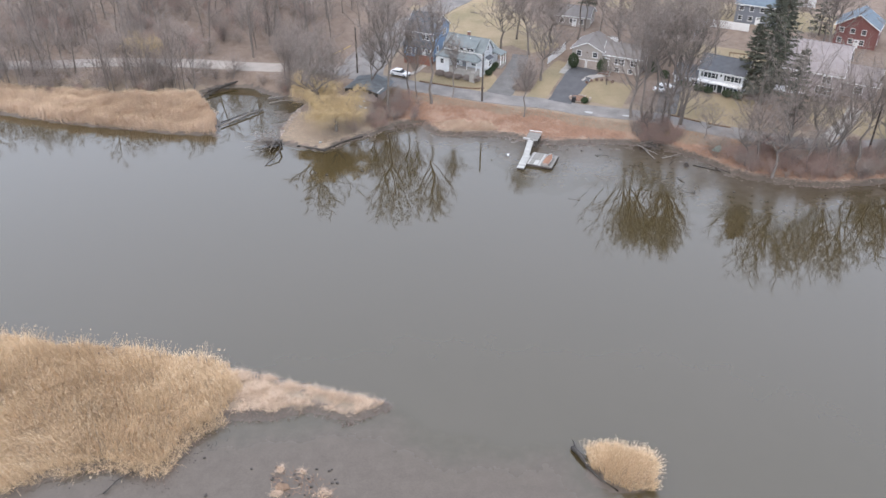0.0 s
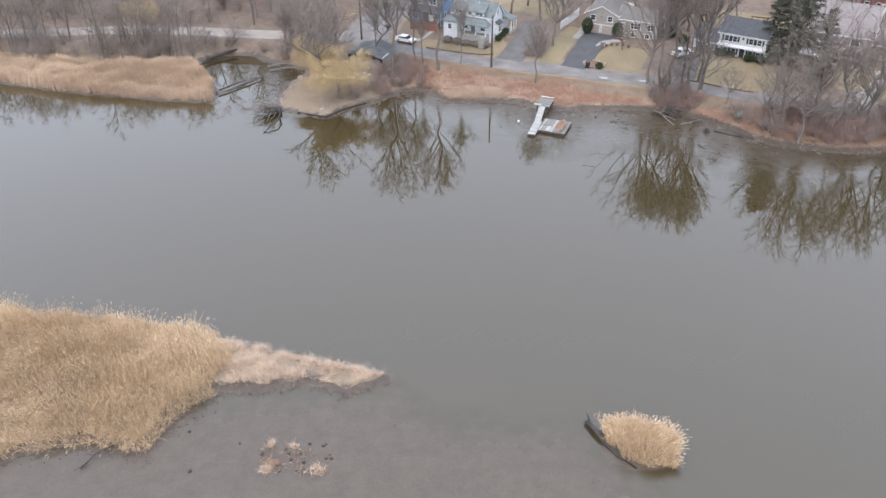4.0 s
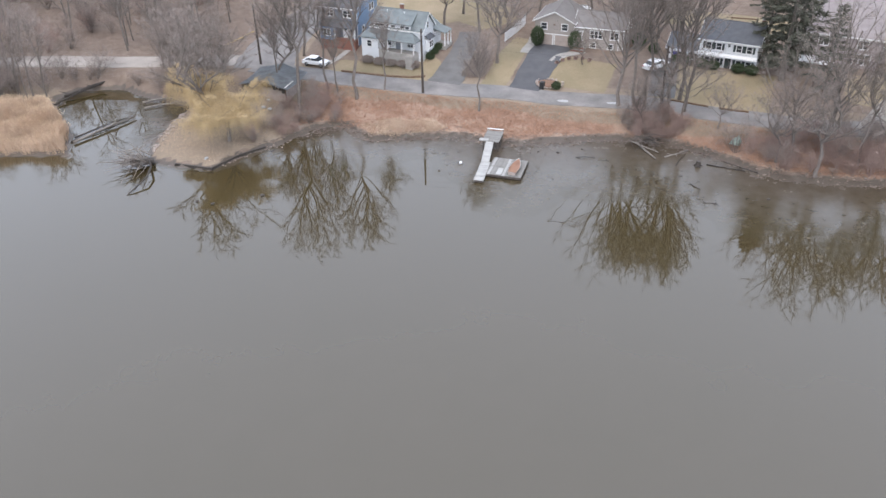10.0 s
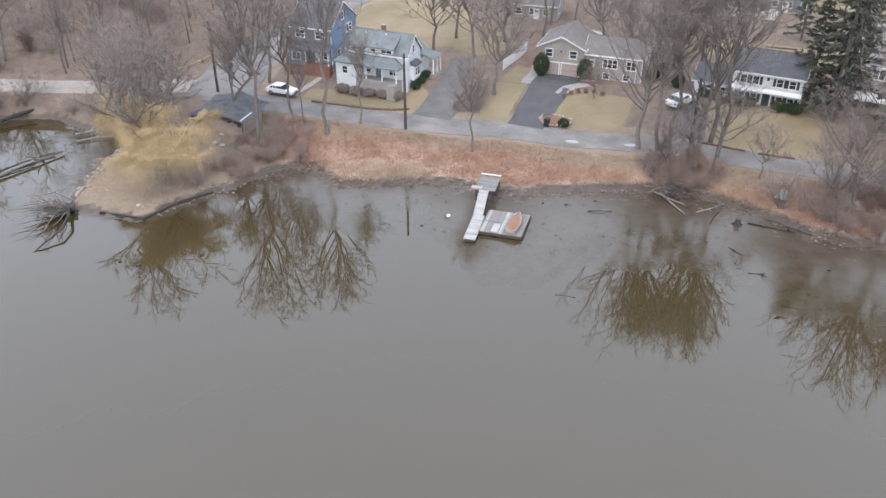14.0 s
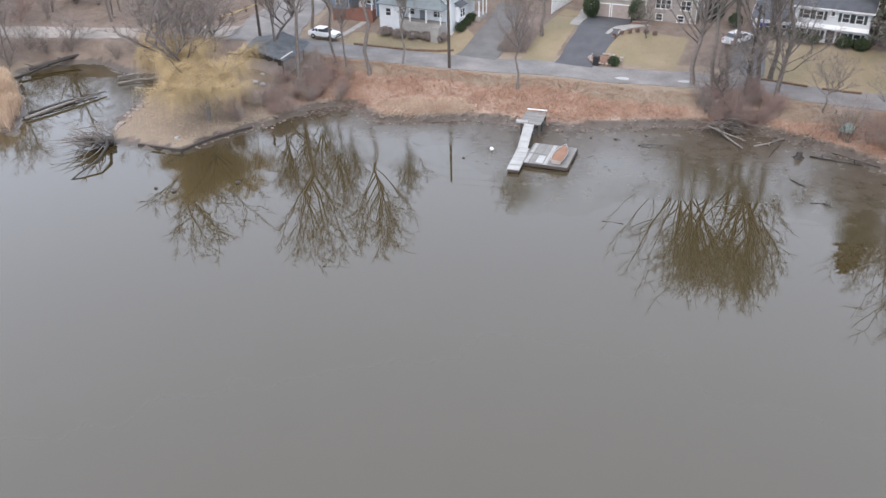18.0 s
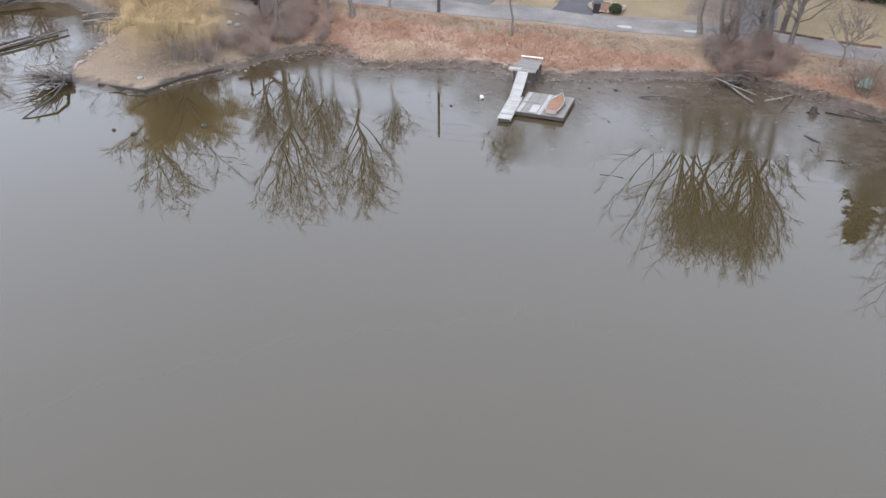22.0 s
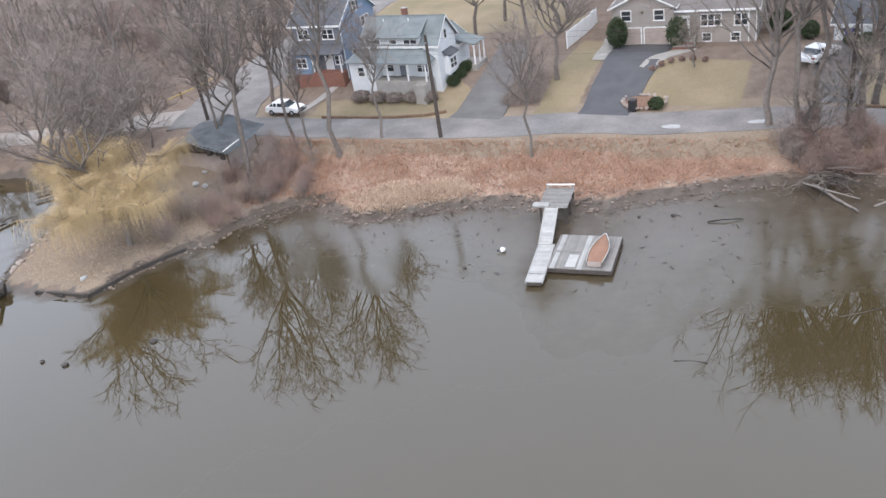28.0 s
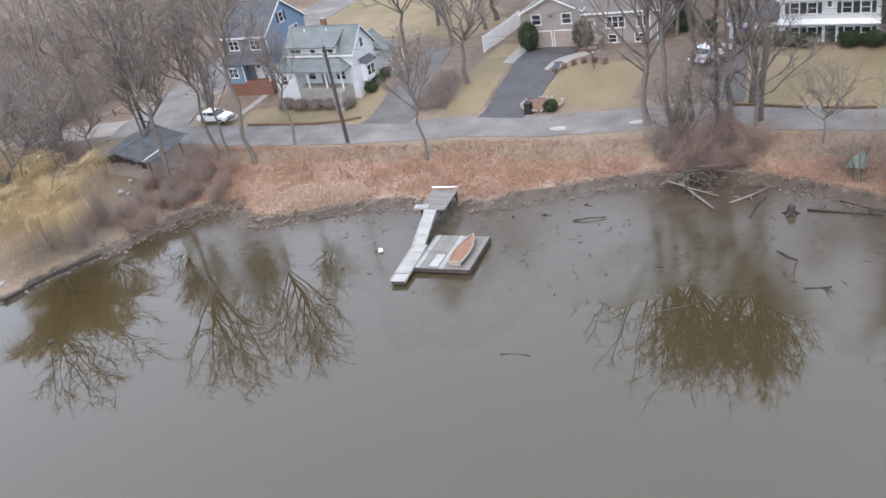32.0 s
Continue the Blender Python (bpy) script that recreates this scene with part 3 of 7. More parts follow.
# ---------- houses ----------
def window(parent, x, z, w, h, y=0.0, side="front", shutters=False, split=2, bars=True):
    """A window on a wall of the parent's frame: front (faces -y at y), or right (faces +x at x=y)."""
    def put(bm):
        if side == "right":
            bmesh.ops.rotate(bm, cent=(0, 0, 0), matrix=Matrix.Rotation(radians(90), 3, 'Z'), verts=bm.verts)
            bmesh.ops.translate(bm, vec=(y, x, z), verts=bm.verts)
        else:
            bmesh.ops.translate(bm, vec=(x, y, z), verts=bm.verts)
        return bm
    fr, t = bmesh.new(), 0.09
    for a in ((-w / 2 - t, -0.06, -h / 2 - t, w / 2 + t, 0.03, -h / 2), (-w / 2 - t, -0.06, h / 2, w / 2 + t, 0.03, h / 2 + t + 0.03),
              (-w / 2 - t, -0.06, -h / 2, -w / 2, 0.03, h / 2), (w / 2, -0.06, -h / 2, w / 2 + t, 0.03, h / 2)):
        box(fr, *a)
    for i in range(1, split):
        xx = -w / 2 + w * i / split
        box(fr, xx - 0.05, -0.055, -h / 2, xx + 0.05, 0.03, h / 2)
    win = part("window", put(fr), M_WHITE, parent)
    part("sill", put(boxed(-w / 2 - t - 0.04, -0.11, -h / 2 - t - 0.05, w / 2 + t + 0.04, 0.02, -h / 2 - t)), M_WHITE, win)
    for i in range(split):
        a, b = -w / 2 + w * i / split, -w / 2 + w * (i + 1) / split
        part("pane", put(boxed(a + 0.03, -0.022, 0.02, b - 0.03, 0.01, h / 2)), M_GLASS, win)
        part("pane", put(boxed(a + 0.03, -0.012, -h / 2, b - 0.03, 0.01, -0.02)), M_GLASS, win)
        if bars:
            part("sash_bar", put(boxed(a, -0.045, -0.03, b, 0.01, 0.03)), M_WHITE, win)
    if shutters:
        for s in (-1, 1):
            c = s * (w / 2 + t + 0.2)
            part("shutter", put(boxed(c - 0.18, -0.05, -h / 2 - 0.05, c + 0.18, 0.01, h / 2 + 0.05, bevel=0.01)), M_SHUT, win, "dark green shutter")
    return win


def wall_block(parent, x0, y0, x1, y1, z0, eave, ridge, along, material, name="wall", label=""):
    """Solid house body with gables; along: the axis on which the ridge runs."""
    bm = bmesh.new()
    if along == "x":
        ym = (y0 + y1) / 2
        prism(bm, [(y0, z0), (y1, z0), (y1, eave), (ym, ridge), (y0, eave)], "x", x0, x1)
    elif along == "y":
        xm = (x0 + x1) / 2
        prism(bm, [(x0, z0), (x1, z0), (x1, eave), (xm, ridge), (x0, eave)], "y", y0, y1)
    else:
        box(bm, x0, y0, z0, x1, y1, eave)
    return part(name, bm, material, parent, label)


def gable_roof(parent, x0, y0, x1, y1, eave, ridge, along, material, over=0.35, trim=True, t=0.16, sides=(1, 1)):
    """Two sloping slabs with eaves and white fascia boards."""
    lo, hi = (y0, y1) if along == "x" else (x0, x1)
    mid, half = (lo + hi) / 2, (hi - lo) / 2
    k = (ridge - eave) / half
    a, b = ((x0, x1) if along == "x" else (y0, y1))
    for i, s in enumerate((-1, 1)):
        if not sides[i]:
            continue
        bm = bmesh.new()
        end = mid + s * (half + over)
        prof = [(mid, ridge + 0.05), (end, ridge - k * (half + over) + 0.05), (end, ridge - k * (half + over) + 0.05 + t), (mid, ridge + 0.05 + t)]
        prism(bm, prof, along, a - over, b + over)
        rf = part("roof", bm, material, parent)
        if trim:
            e = ridge - k * (half + over) + 0.05
            fb = boxed(a - over, min(end, end + s * 0.04), e - 0.08, b + over, max(end, end + s * 0.04), e + t) if along == "x" else \
                boxed(min(end, end + s * 0.04), a - over, e - 0.08, max(end, end + s * 0.04), b + over, e + t)
            part("fascia", fb, M_WHITE, rf)
            for q in (a - over, b + over):
                bm = bmesh.new()
                prof2 = [(mid, ridge - 0.02), (end, e - 0.07), (end, e + t), (mid, ridge + 0.05 + t)]
                prism(bm, prof2, along, q - 0.025, q + 0.025)
                part("bargeboard", bm, M_WHITE, rf)
    cp = bmesh.new()
    tube(cp, [(a - over, mid, ridge + t + 0.04), (b + over, mid, ridge + t + 0.04)] if along == "x" else [(mid, a - over, ridge + t + 0.04), (mid, b + over, ridge + t + 0.04)], [0.09, 0.09], 5)
    part("ridge_cap", cp, material, parent)


def slab(parent, quad, t, material, name="roof", label=""):
    """A thin roof slab over four corners."""
    bm = bmesh.new()
    lo = [bm.verts.new(q) for q in quad]
    hi = [bm.verts.new((q[0], q[1], q[2] + t)) for q in quad]
    k = len(quad)
    bm.faces.new(lo[::-1]), bm.faces.new(hi)
    for i in range(k):
        bm.faces.new((lo[i], lo[(i + 1) % k], hi[(i + 1) % k], hi[i]))
    return part(name, bm, material, parent, label)


def post(parent, x, y, z0, z1, w=0.16, material=None, name="post"):
    bm = boxed(x - w / 2, y - w / 2, z0, x + w / 2, y + w / 2, z1, bevel=0.015)
    box(bm, x - w * 0.8, y - w * 0.8, z1 - 0.14, x + w * 0.8, y + w * 0.8, z1)
    return part(name, bm, material or M_WHITE, parent)


def chimney(parent, x, y, z0, z1, w=0.55):
    c = part("chimney", boxed(x - w / 2, y - w / 2, z0, x + w / 2, y + w / 2, z1, bevel=0.02), M_BRICK, parent, "red brick chimney")
    part("chimney_cap", boxed(x - w / 2 - 0.06, y - w / 2 - 0.06, z1, x + w / 2 + 0.06, y + w / 2 + 0.06, z1 + 0.1), M_CONC, c)


def door(parent, x, z0, w, h, y, material, name="door", glass=True):
    d = part(name, boxed(x - w / 2, y - 0.04, z0, x + w / 2, y + 0.02, z0 + h), material, parent)
    fr = bmesh.new()
    for a in ((x - w / 2 - 0.1, y - 0.07, z0, x - w / 2, y + 0.02, z0 + h), (x + w / 2, y - 0.07, z0, x + w / 2 + 0.1, y + 0.02, z0 + h), (x - w / 2 - 0.1, y - 0.07, z0 + h, x + w / 2 + 0.1, y + 0.02, z0 + h + 0.12)):
        box(fr, *a)
    part("door_frame", fr, M_WHITE, d)
    part("door_knob", boxed(x + w / 2 - 0.14, y - 0.1, z0 + 0.95, x + w / 2 - 0.07, y - 0.03, z0 + 1.03, bevel=0.02), M_STEEL, d)
    if glass:
        part("door_light", boxed(x - w * 0.3, y - 0.055, z0 + h * 0.72, x + w * 0.3, y - 0.03, z0 + h * 0.88), M_GLASS, d)
    return d


def garage_door(parent, x, z0, w, h, y, material):
    d = part("garage_door", boxed(x - w / 2, y - 0.05, z0, x + w / 2, y + 0.02, z0 + h), material, parent)
    for i in range(4):
        part("panel", boxed(x - w / 2 + 0.05, y - 0.075, z0 + h * i / 4 + 0.04, x + w / 2 - 0.05, y - 0.04, z0 + h * (i + 1) / 4 - 0.04, bevel=0.015), material, d)
    fr = bmesh.new()
    for a in ((x - w / 2 - 0.12, y - 0.09, z0, x - w / 2, y + 0.02, z0 + h + 0.14), (x + w / 2, y - 0.09, z0, x + w / 2 + 0.12, y + 0.02, z0 + h + 0.14), (x - w / 2, y - 0.09, z0 + h, x + w / 2, y + 0.02, z0 + h + 0.14)):
        box(fr, *a)
    part("door_frame", fr, M_WHITE, d)
    return d


def house_white():
    h = thing("house", pose(-4.6, 154.5, 4.85, 0, 0, -27) @ Matrix.Diagonal((0.95, 0.72, 0.78, 1)), "white clapboard farmhouse with a grey-green roof and front porch", "house")
    # main body, ridge left to right, with its gable to the east
    wall_block(h, 1.2, 2.2, 9.9, 7.6, -2.6, 4.3, 7.0, "x", M_WSIDE)
    gable_roof(h, 1.2, 2.2, 9.9, 7.6, 4.3, 7.0, "x", M_ROOFG)
    # long shed dormer over the porch
    wall_block(h, 1.5, 2.05, 8.0, 4.6, 3.0, 5.15, 0, "", M_WSIDE, "dormer")
    slab(h, [(1.1, 1.65, 5.12), (8.3, 1.65, 5.12), (8.3, 5.0, 7.0), (1.1, 5.0, 7.0)], 0.14, M_ROOFG)
    for x, w, s in ((2.6, 1.5, 2), (5.0, 0.7, 1), (7.0, 1.5, 2)):
        window(h, x, 4.4, w, 0.95, 2.05, split=s)
    # porch with hipped roof, west end closed in
    wall_block(h, 0.0, 0.1, 3.0, 2.2, -2.6, 2.45, 0, "", M_WSIDE, "porch_room")
    window(h, 1.4, 1.35, 0.75, 1.1, 0.1, split=1)
    part("porch_floor", boxed(3.0, 0.1, -2.6, 9.2, 2.2, 0.25), M_CONC, h)
    for x in (4.6, 7.0, 9.1):
        post(h, x, 0.2, 0.25, 2.45)
    part("porch_beam", boxed(3.0, 0.08, 2.3, 9.25, 0.28, 2.52), M_WHITE, h)
    slab(h, [(-0.35, -0.3, 2.5), (9.6, -0.3, 2.5), (8.2, 2.2, 3.75), (0.9, 2.2, 3.75)], 0.13, M_ROOFG)
    slab(h, [(9.6, -0.3, 2.5), (9.6, 2.6, 2.5), (8.2, 2.2, 3.75)], 0.13, M_ROOFG)
    slab(h, [(-0.35, 2.6, 2.5), (-0.35, -0.3, 2.5), (0.9, 2.2, 3.75)], 0.13, M_ROOFG)
    door(h, 5.7, 0.25, 0.9, 2.0, 2.2, M_BGSIDE)
    window(h, 4.0, 1.4, 0.9, 1.1, 2.2, split=1)
    window(h, 7.9, 1.4, 1.2, 1.1, 2.2, split=2)
    # east gable: attic window and a bay
    window(h, 4.9, 4.9, 0.7, 1.1, 9.9, "right", split=1)
    bay = wall_block(h, 9.9, 3.6, 10.5, 6.0, 0.1, 2.4, 0, "", M_WSIDE, "bay")
    slab(h, [(9.9, 3.4, 2.95), (10.75, 3.4, 2.4), (10.75, 6.2, 2.4), (9.9, 6.2, 2.95)], 0.1, M_ROOFD)
    window(h, 4.8, 1.35, 1.7, 1.2, 10.5, "right", split=2)
    # rear wing with a small white side porch
    wall_block(h, 6.4, 7.6, 9.9, 11.2, -1.0, 2.9, 4.6, "y", M_WSIDE, "rear_wing")
    gable_roof(h, 6.4, 7.6, 9.9, 11.2, 2.9, 4.6, "y", M_ROOFG, sides=(1, 1))
    slab(h, [(9.8, 7.6, 3.3), (12.0, 7.6, 2.6), (12.0, 11.0, 2.6), (9.8, 11.0, 3.3)], 0.12, M_ROOFG)
    for y in (7.8, 9.4, 10.8):
        post(h, 11.8, y, -0.2, 2.6)
    part("porch_floor", boxed(9.9, 7.6, -2.6, 12.0, 11.0, 0.1), M_CONC, h)
    part("steps", boxed(8.0, -0.9, -2.6, 9.2, 0.1, 0.05), M_CONC, h)
    chimney(h, 5.4, 5.3, 5.5, 8.0)
    for x in (3.2, 6.2):
        part("vent_pipe", tube(bmesh.new(), [(x, 4.2, 6.2), (x, 4.2, 7.0)], [0.07, 0.07], 6), M_WHITE, h)


def house_blue():
    h = thing("house", pose(-10.6, 159.9, 5.1, 0, 0, -24) @ Matrix.Diagonal((0.88, 0.9, 0.84, 1)), "tall two-storey slate and blue clapboard house with dark roof", "house")
    wall_block(h, 0, 0, 6.6, 8.0, -2.6, 5.9, 9.0, "x", M_BGSIDE)
    part("gable_wall", prism(bmesh.new(), [(-0.02, -2.6), (8.02, -2.6), (8.02, 5.9), (4, 9.0), (-0.02, 5.9)], "x", 6.6, 6.66), M_BSIDE, h, "bright blue clapboard gable wall")
    gable_roof(h, 0, 0, 6.6, 8.0, 5.9, 9.0, "x", M_ROOFD)
    # pent roof between the storeys and a closed porch under it
    slab(h, [(-0.3, -1.5, 2.55), (7.0, -1.5, 2.55), (7.0, 0.0, 3.4), (-0.3, 0.0, 3.4)], 0.14, M_ROOFD)
    wall_block(h, 0.0, -1.2, 2.6, 0.0, -1.0, 2.6, 0, "", M_BSIDE, "porch_room")
    part("porch_floor", boxed(2.6, -1.2, -2.6, 6.7, 0.0, 0.3), M_BRICK, h, "red brick porch base")
    part("base", boxed(-0.05, -1.25, -2.6, 2.65, -0.05, 0.1), M_BRICK, h, "red brick base")
    for x in (2.8, 6.6):
        post(h, x, -1.1, 0.3, 2.6)
    window(h, 1.3, 1.5, 1.3, 1.1, -1.2, split=2)
    window(h, 1.5, 4.7, 1.4, 1.1, 0, split=2)
    window(h, 4.9, 4.7, 1.5, 1.1, 0, split=2)
    door(h, 4.4, 0.3, 0.9, 2.0, 0.0, M_WHITE)
    window(h, 5.7, 1.5, 0.9, 1.0, 0.0, split=1)
    for x, z in ((5.2, 4.7), (6.1, 4.7), (3.8, 7.0)):
        window(h, x, z, 0.75, 1.1, 6.66, "right", shutters=(z > 6), split=1)
    for x in (2.2, 5.6):
        window(h, x, 1.5, 0.8, 1.1, 6.66, "right", split=1)
    part("gutter_pipe", tube(bmesh.new(), [(6.72, -0.06, -0.8), (6.72, -0.06, 5.8)], [0.05, 0.05], 6), M_WHITE, h)


def house_grey():
    h = thing("house", pose(21.7, 155.9, 4.36, 0, 0, -23) @ Matrix.Diagonal((0.93, 0.8, 0.79, 1)), "grey split-level house with white trim and double garage", "house")
    # garage block, gable to the street
    wall_block(h, 0, 0, 6.4, 9.0, -1.0, 4.7, 6.5, "y", M_GSIDE)
    gable_roof(h, 0, 0, 6.4, 9.0, 4.7, 6.5, "y", M_ROOFB)
    garage_door(h, 1.75, 0.05, 2.5, 2.15, 0.0, M_TAN)
    garage_door(h, 4.65, 0.05, 2.5, 2.15, 0.0, M_TAN)
    window(h, 1.5, 3.75, 0.95, 1.15, 0.0, split=1)
    window(h, 4.9, 3.75, 0.95, 1.15, 0.0, split=1)
    st = bmesh.new()
    for i in range(5):
        a, b = math.radians(90 + 72 * i), math.radians(90 + 72 * i + 36)
        c = math.radians(90 + 72 * i - 36)
        vs = [st.verts.new((3.2 + r * math.cos(t), -0.05, 4.1 + r * math.sin(t))) for r, t in ((0.0, 0), (0.1, c), (0.26, a), (0.1, b))]
        st.faces.new(vs)
    bmesh.ops.solidify(st, geom=st.faces[:], thickness=0.03)
    part("barn_star", st, M_TIMBER, h, "rusty metal barn star")
    # main block, ridge along the street
    wall_block(h, 6.4, 0.5, 14.4, 8.0, -1.0, 4.1, 6.0, "x", M_GSIDE)
    gable_roof(h, 6.5, 0.5, 14.4, 8.0, 4.1, 6.0, "x", M_ROOFB)
    door(h, 7.35, 1.2, 0.95, 2.1, 0.5, M_WHITE)
    window(h, 10.0, 2.8, 1.9, 1.3, 0.5, split=3)
    window(h, 9.6, 0.75, 0.8, 0.9, 0.5, split=1)
    window(h, 12.9, 2.8, 1.2, 1.3, 0.5, split=2)
    window(h, 12.4, 0.75, 0.8, 0.9, 0.5, split=1)
    part("landing", boxed(6.6, -1.3, -1.0, 8.6, 0.5, 1.2), M_CONC, h)
    for i in range(6):
        part("step", boxed(6.6, -1.3 - 0.32 * (i + 1), -1.0, 8.5, -1.3 - 0.32 * i, 1.2 - 0.19 * (i + 1)), M_BRICK if i % 2 else M_CONC, h)
    for x in (13.2, 13.9):
        part("gutter_pipe", tube(bmesh.new(), [(x + 0.45, 0.42, -0.6), (x + 0.45, 0.42, 4.0)], [0.05, 0.05], 6), M_WHITE, h)
    # white rear sunroom
    wall_block(h, 10.8, 8.0, 14.2, 11.0, -0.5, 3.2, 0, "", M_WHITE, "sunroom")
    slab(h, [(10.6, 7.9, 3.9), (14.4, 7.9, 3.9), (14.4, 11.2, 3.25), (10.6, 11.2, 3.25)], 0.12, M_WHITE)
    part("gutter", boxed(6.4, 0.06, 3.92, 14.7, 0.16, 4.04), M_WHITE, h)


def house_colonial():
    h = thing("house", pose(43.6, 144.9, 4.1, 0, 0, -30) @ Matrix.Diagonal((0.88, 0.78, 0.77, 1)), "white two-storey colonial house with dark roof and shutters", "house")
    wall_block(h, 0, 0.25, 8.8, 7.4, -1.0, 2.75, 0, "", M_WSIDE)
    wall_block(h, -0.1, 0, 8.9, 7.6, 2.75, 5.5, 7.9, "x", M_WSIDE, "upper_wall")
    gable_roof(h, -0.1, 0, 8.9, 7.6, 5.5, 7.9, "x", M_ROOFD)
    # sloping pent above the ground floor
    slab(h, [(-0.2, -0.55, 2.62), (9.0, -0.55, 2.62), (9.0, 0.02, 3.05), (-0.2, 0.02, 3.05)], 0.1, M_WHITE, "pent")
    for x in (1.3, 2.9, 6.0, 7.6):
        window(h, x, 4.35, 0.8, 1.15, 0.0, shutters=True, split=1)
    for x in (1.3, 2.9, 6.2, 7.7):
        window(h, x, 1.5, 0.8, 1.2, 0.25, shutters=True, split=1)
    window(h, 4.45, 4.75, 0.4, 0.55, 0.0, split=1, bars=False)
    door(h, 4.55, 0.2, 0.95, 2.1, 0.25, M_SHUT)
    for x in (3.75, 5.35):
        part("lantern", boxed(x - 0.08, 0.05, 1.75, x + 0.08, 0.24, 2.05, bevel=0.03), M_BLACK, h)
    part("step", boxed(3.8, -0.8, -0.8, 5.3, 0.25, 0.1), M_BRICK, h)
    part("step", boxed(3.6, -1.1, -0.8, 5.5, -0.8, -0.06), M_BRICK, h)
    for y in (2.2, 5.2):
        window(h, y, 4.3, 0.8, 1.15, 8.9, "right", split=1)
        window(h, y, 1.5, 0.8, 1.15, 8.8, "right", split=1)
    # garage wing to the west
    wall_block(h, -5.3, 1.2, 0, 7.2, -1.0, 2.55, 4.4, "x", M_WSIDE, "garage_wing")
    gable_roof(h, -5.3, 1.2, -0.1, 7.2, 2.55, 4.4, "x", M_ROOFD)
    garage_door(h, -3.7, 0.0, 2.5, 2.1, 1.2, M_WHITE)
    window(h, -0.95, 1.45, 1.2, 1.0, 1.2, split=2)
    part("garage_light", boxed(-4.6, 1.1, 1.55, -2.8, 1.16, 1.95), M_GLASS, h)
    chimney(h, 8.5, 4.6, 6.5, 8.7, 0.6)


def house_mauve():
    h = thing("house", pose(58.6, 144.8, 4.4, 0, 0, -28) @ Matrix.Diagonal((1.15, 1.0, 0.92, 1)), "large mauve-grey house with steep roof behind bare trees", "house")
    wall_block(h, 0, 0, 8.5, 10.0, -2.4, 4.9, 9.0, "x", M_MSIDE)
    gable_roof(h, 0, 0, 8.5, 10.0, 4.9, 9.0, "x", M_ROOFM)
    window(h, 5.0, 6.4, 0.9, 1.2, 8.5, "right", split=1)
    for x in (2.0, 6.4):
        window(h, x, 3.7, 1.1, 1.2, 0, split=2)
    window(h, 6.3, 1.5, 2.4, 1.5, 0, split=4)
    part("deck", boxed(-1.2, -2.6, 0.9, 3.8, 0, 1.1), M_WHITE, h)
    for i in range(9):
        part("baluster", boxed(-1.15 + 0.6 * i, -2.58, 1.1, -1.07 + 0.6 * i, -2.5, 2.0), M_WHITE, h)
    part("deck_rail", boxed(-1.2, -2.6, 1.95, 3.8, -2.48, 2.07), M_WHITE, h)
    for x in (-1.0, 1.3, 3.6):
        post(h, x, -2.4, -1.3, 0.9)
    wall_block(h, 8.5, 3.0, 13.5, 9.0, -1.2, 3.0, 5.2, "x", M_MSIDE, "side_wing")
    gable_roof(h, 8.5, 3.0, 13.5, 9.0, 3.0, 5.2, "x", M_ROOFM)
    window(h, 11.0, 1.6, 1.2, 1.2, 3.0, split=2)
    for y in (3, 6.5):
        window(h, y, 4.3, 0.9, 1.2, 8.5, "right", split=1)


def house_plain(x, y, ang, w, d, eave, ridge, wallm, roofm, label, along="x"):
    h = thing("house", pose(x, y, height(x, y) - 0.1, 0, 0, ang) @ Matrix.Diagonal((0.9, 0.9, 0.82, 1)), label, "house")
    wall_block(h, 0, 0, w, d, -1.0, eave, ridge, along, wallm)
    gable_roof(h, 0, 0, w, d, eave, ridge, along, roofm)
    rows = [1.5] + ([4.1] if eave > 4 else [])
    for z in rows:
        for i in range(int(w / 2.4)):
            window(h, 1.3 + 2.4 * i, z, 0.9, 1.1, 0, split=1)
    for z in rows:
        window(h, d * 0.35, z, 0.9, 1.1, w, "right", split=1)
    door(h, w * 0.55, 0, 0.9, 2.0, 0, M_WHITE)
    return h


house_white(), house_blue(), house_grey(), house_colonial(), house_mauve()
house_plain(60.5, 184, -25, 10, 7, 5.2, 7.6, M_BGSIDE, M_ROOFBL, "slate-blue two-storey house beyond the back gardens")
house_plain(77.5, 171, -30, 9, 8, 5.2, 8.2, M_RSIDE, M_ROOFBL, "dark red house with a blue-grey roof", "y")
house_plain(21, 181, -20, 8, 6, 2.8, 4.6, M_GSIDE, M_ROOFB, "small grey bungalow behind bare trees")
house_plain(95, 150, -20, 11, 8, 3.0, 5.2, M_MSIDE, M_ROOFD, "low grey house among evergreens")
house_plain(72, 196, -15, 11, 7, 3.0, 5.2, M_WSIDE, M_ROOFB, "white house on the back street")


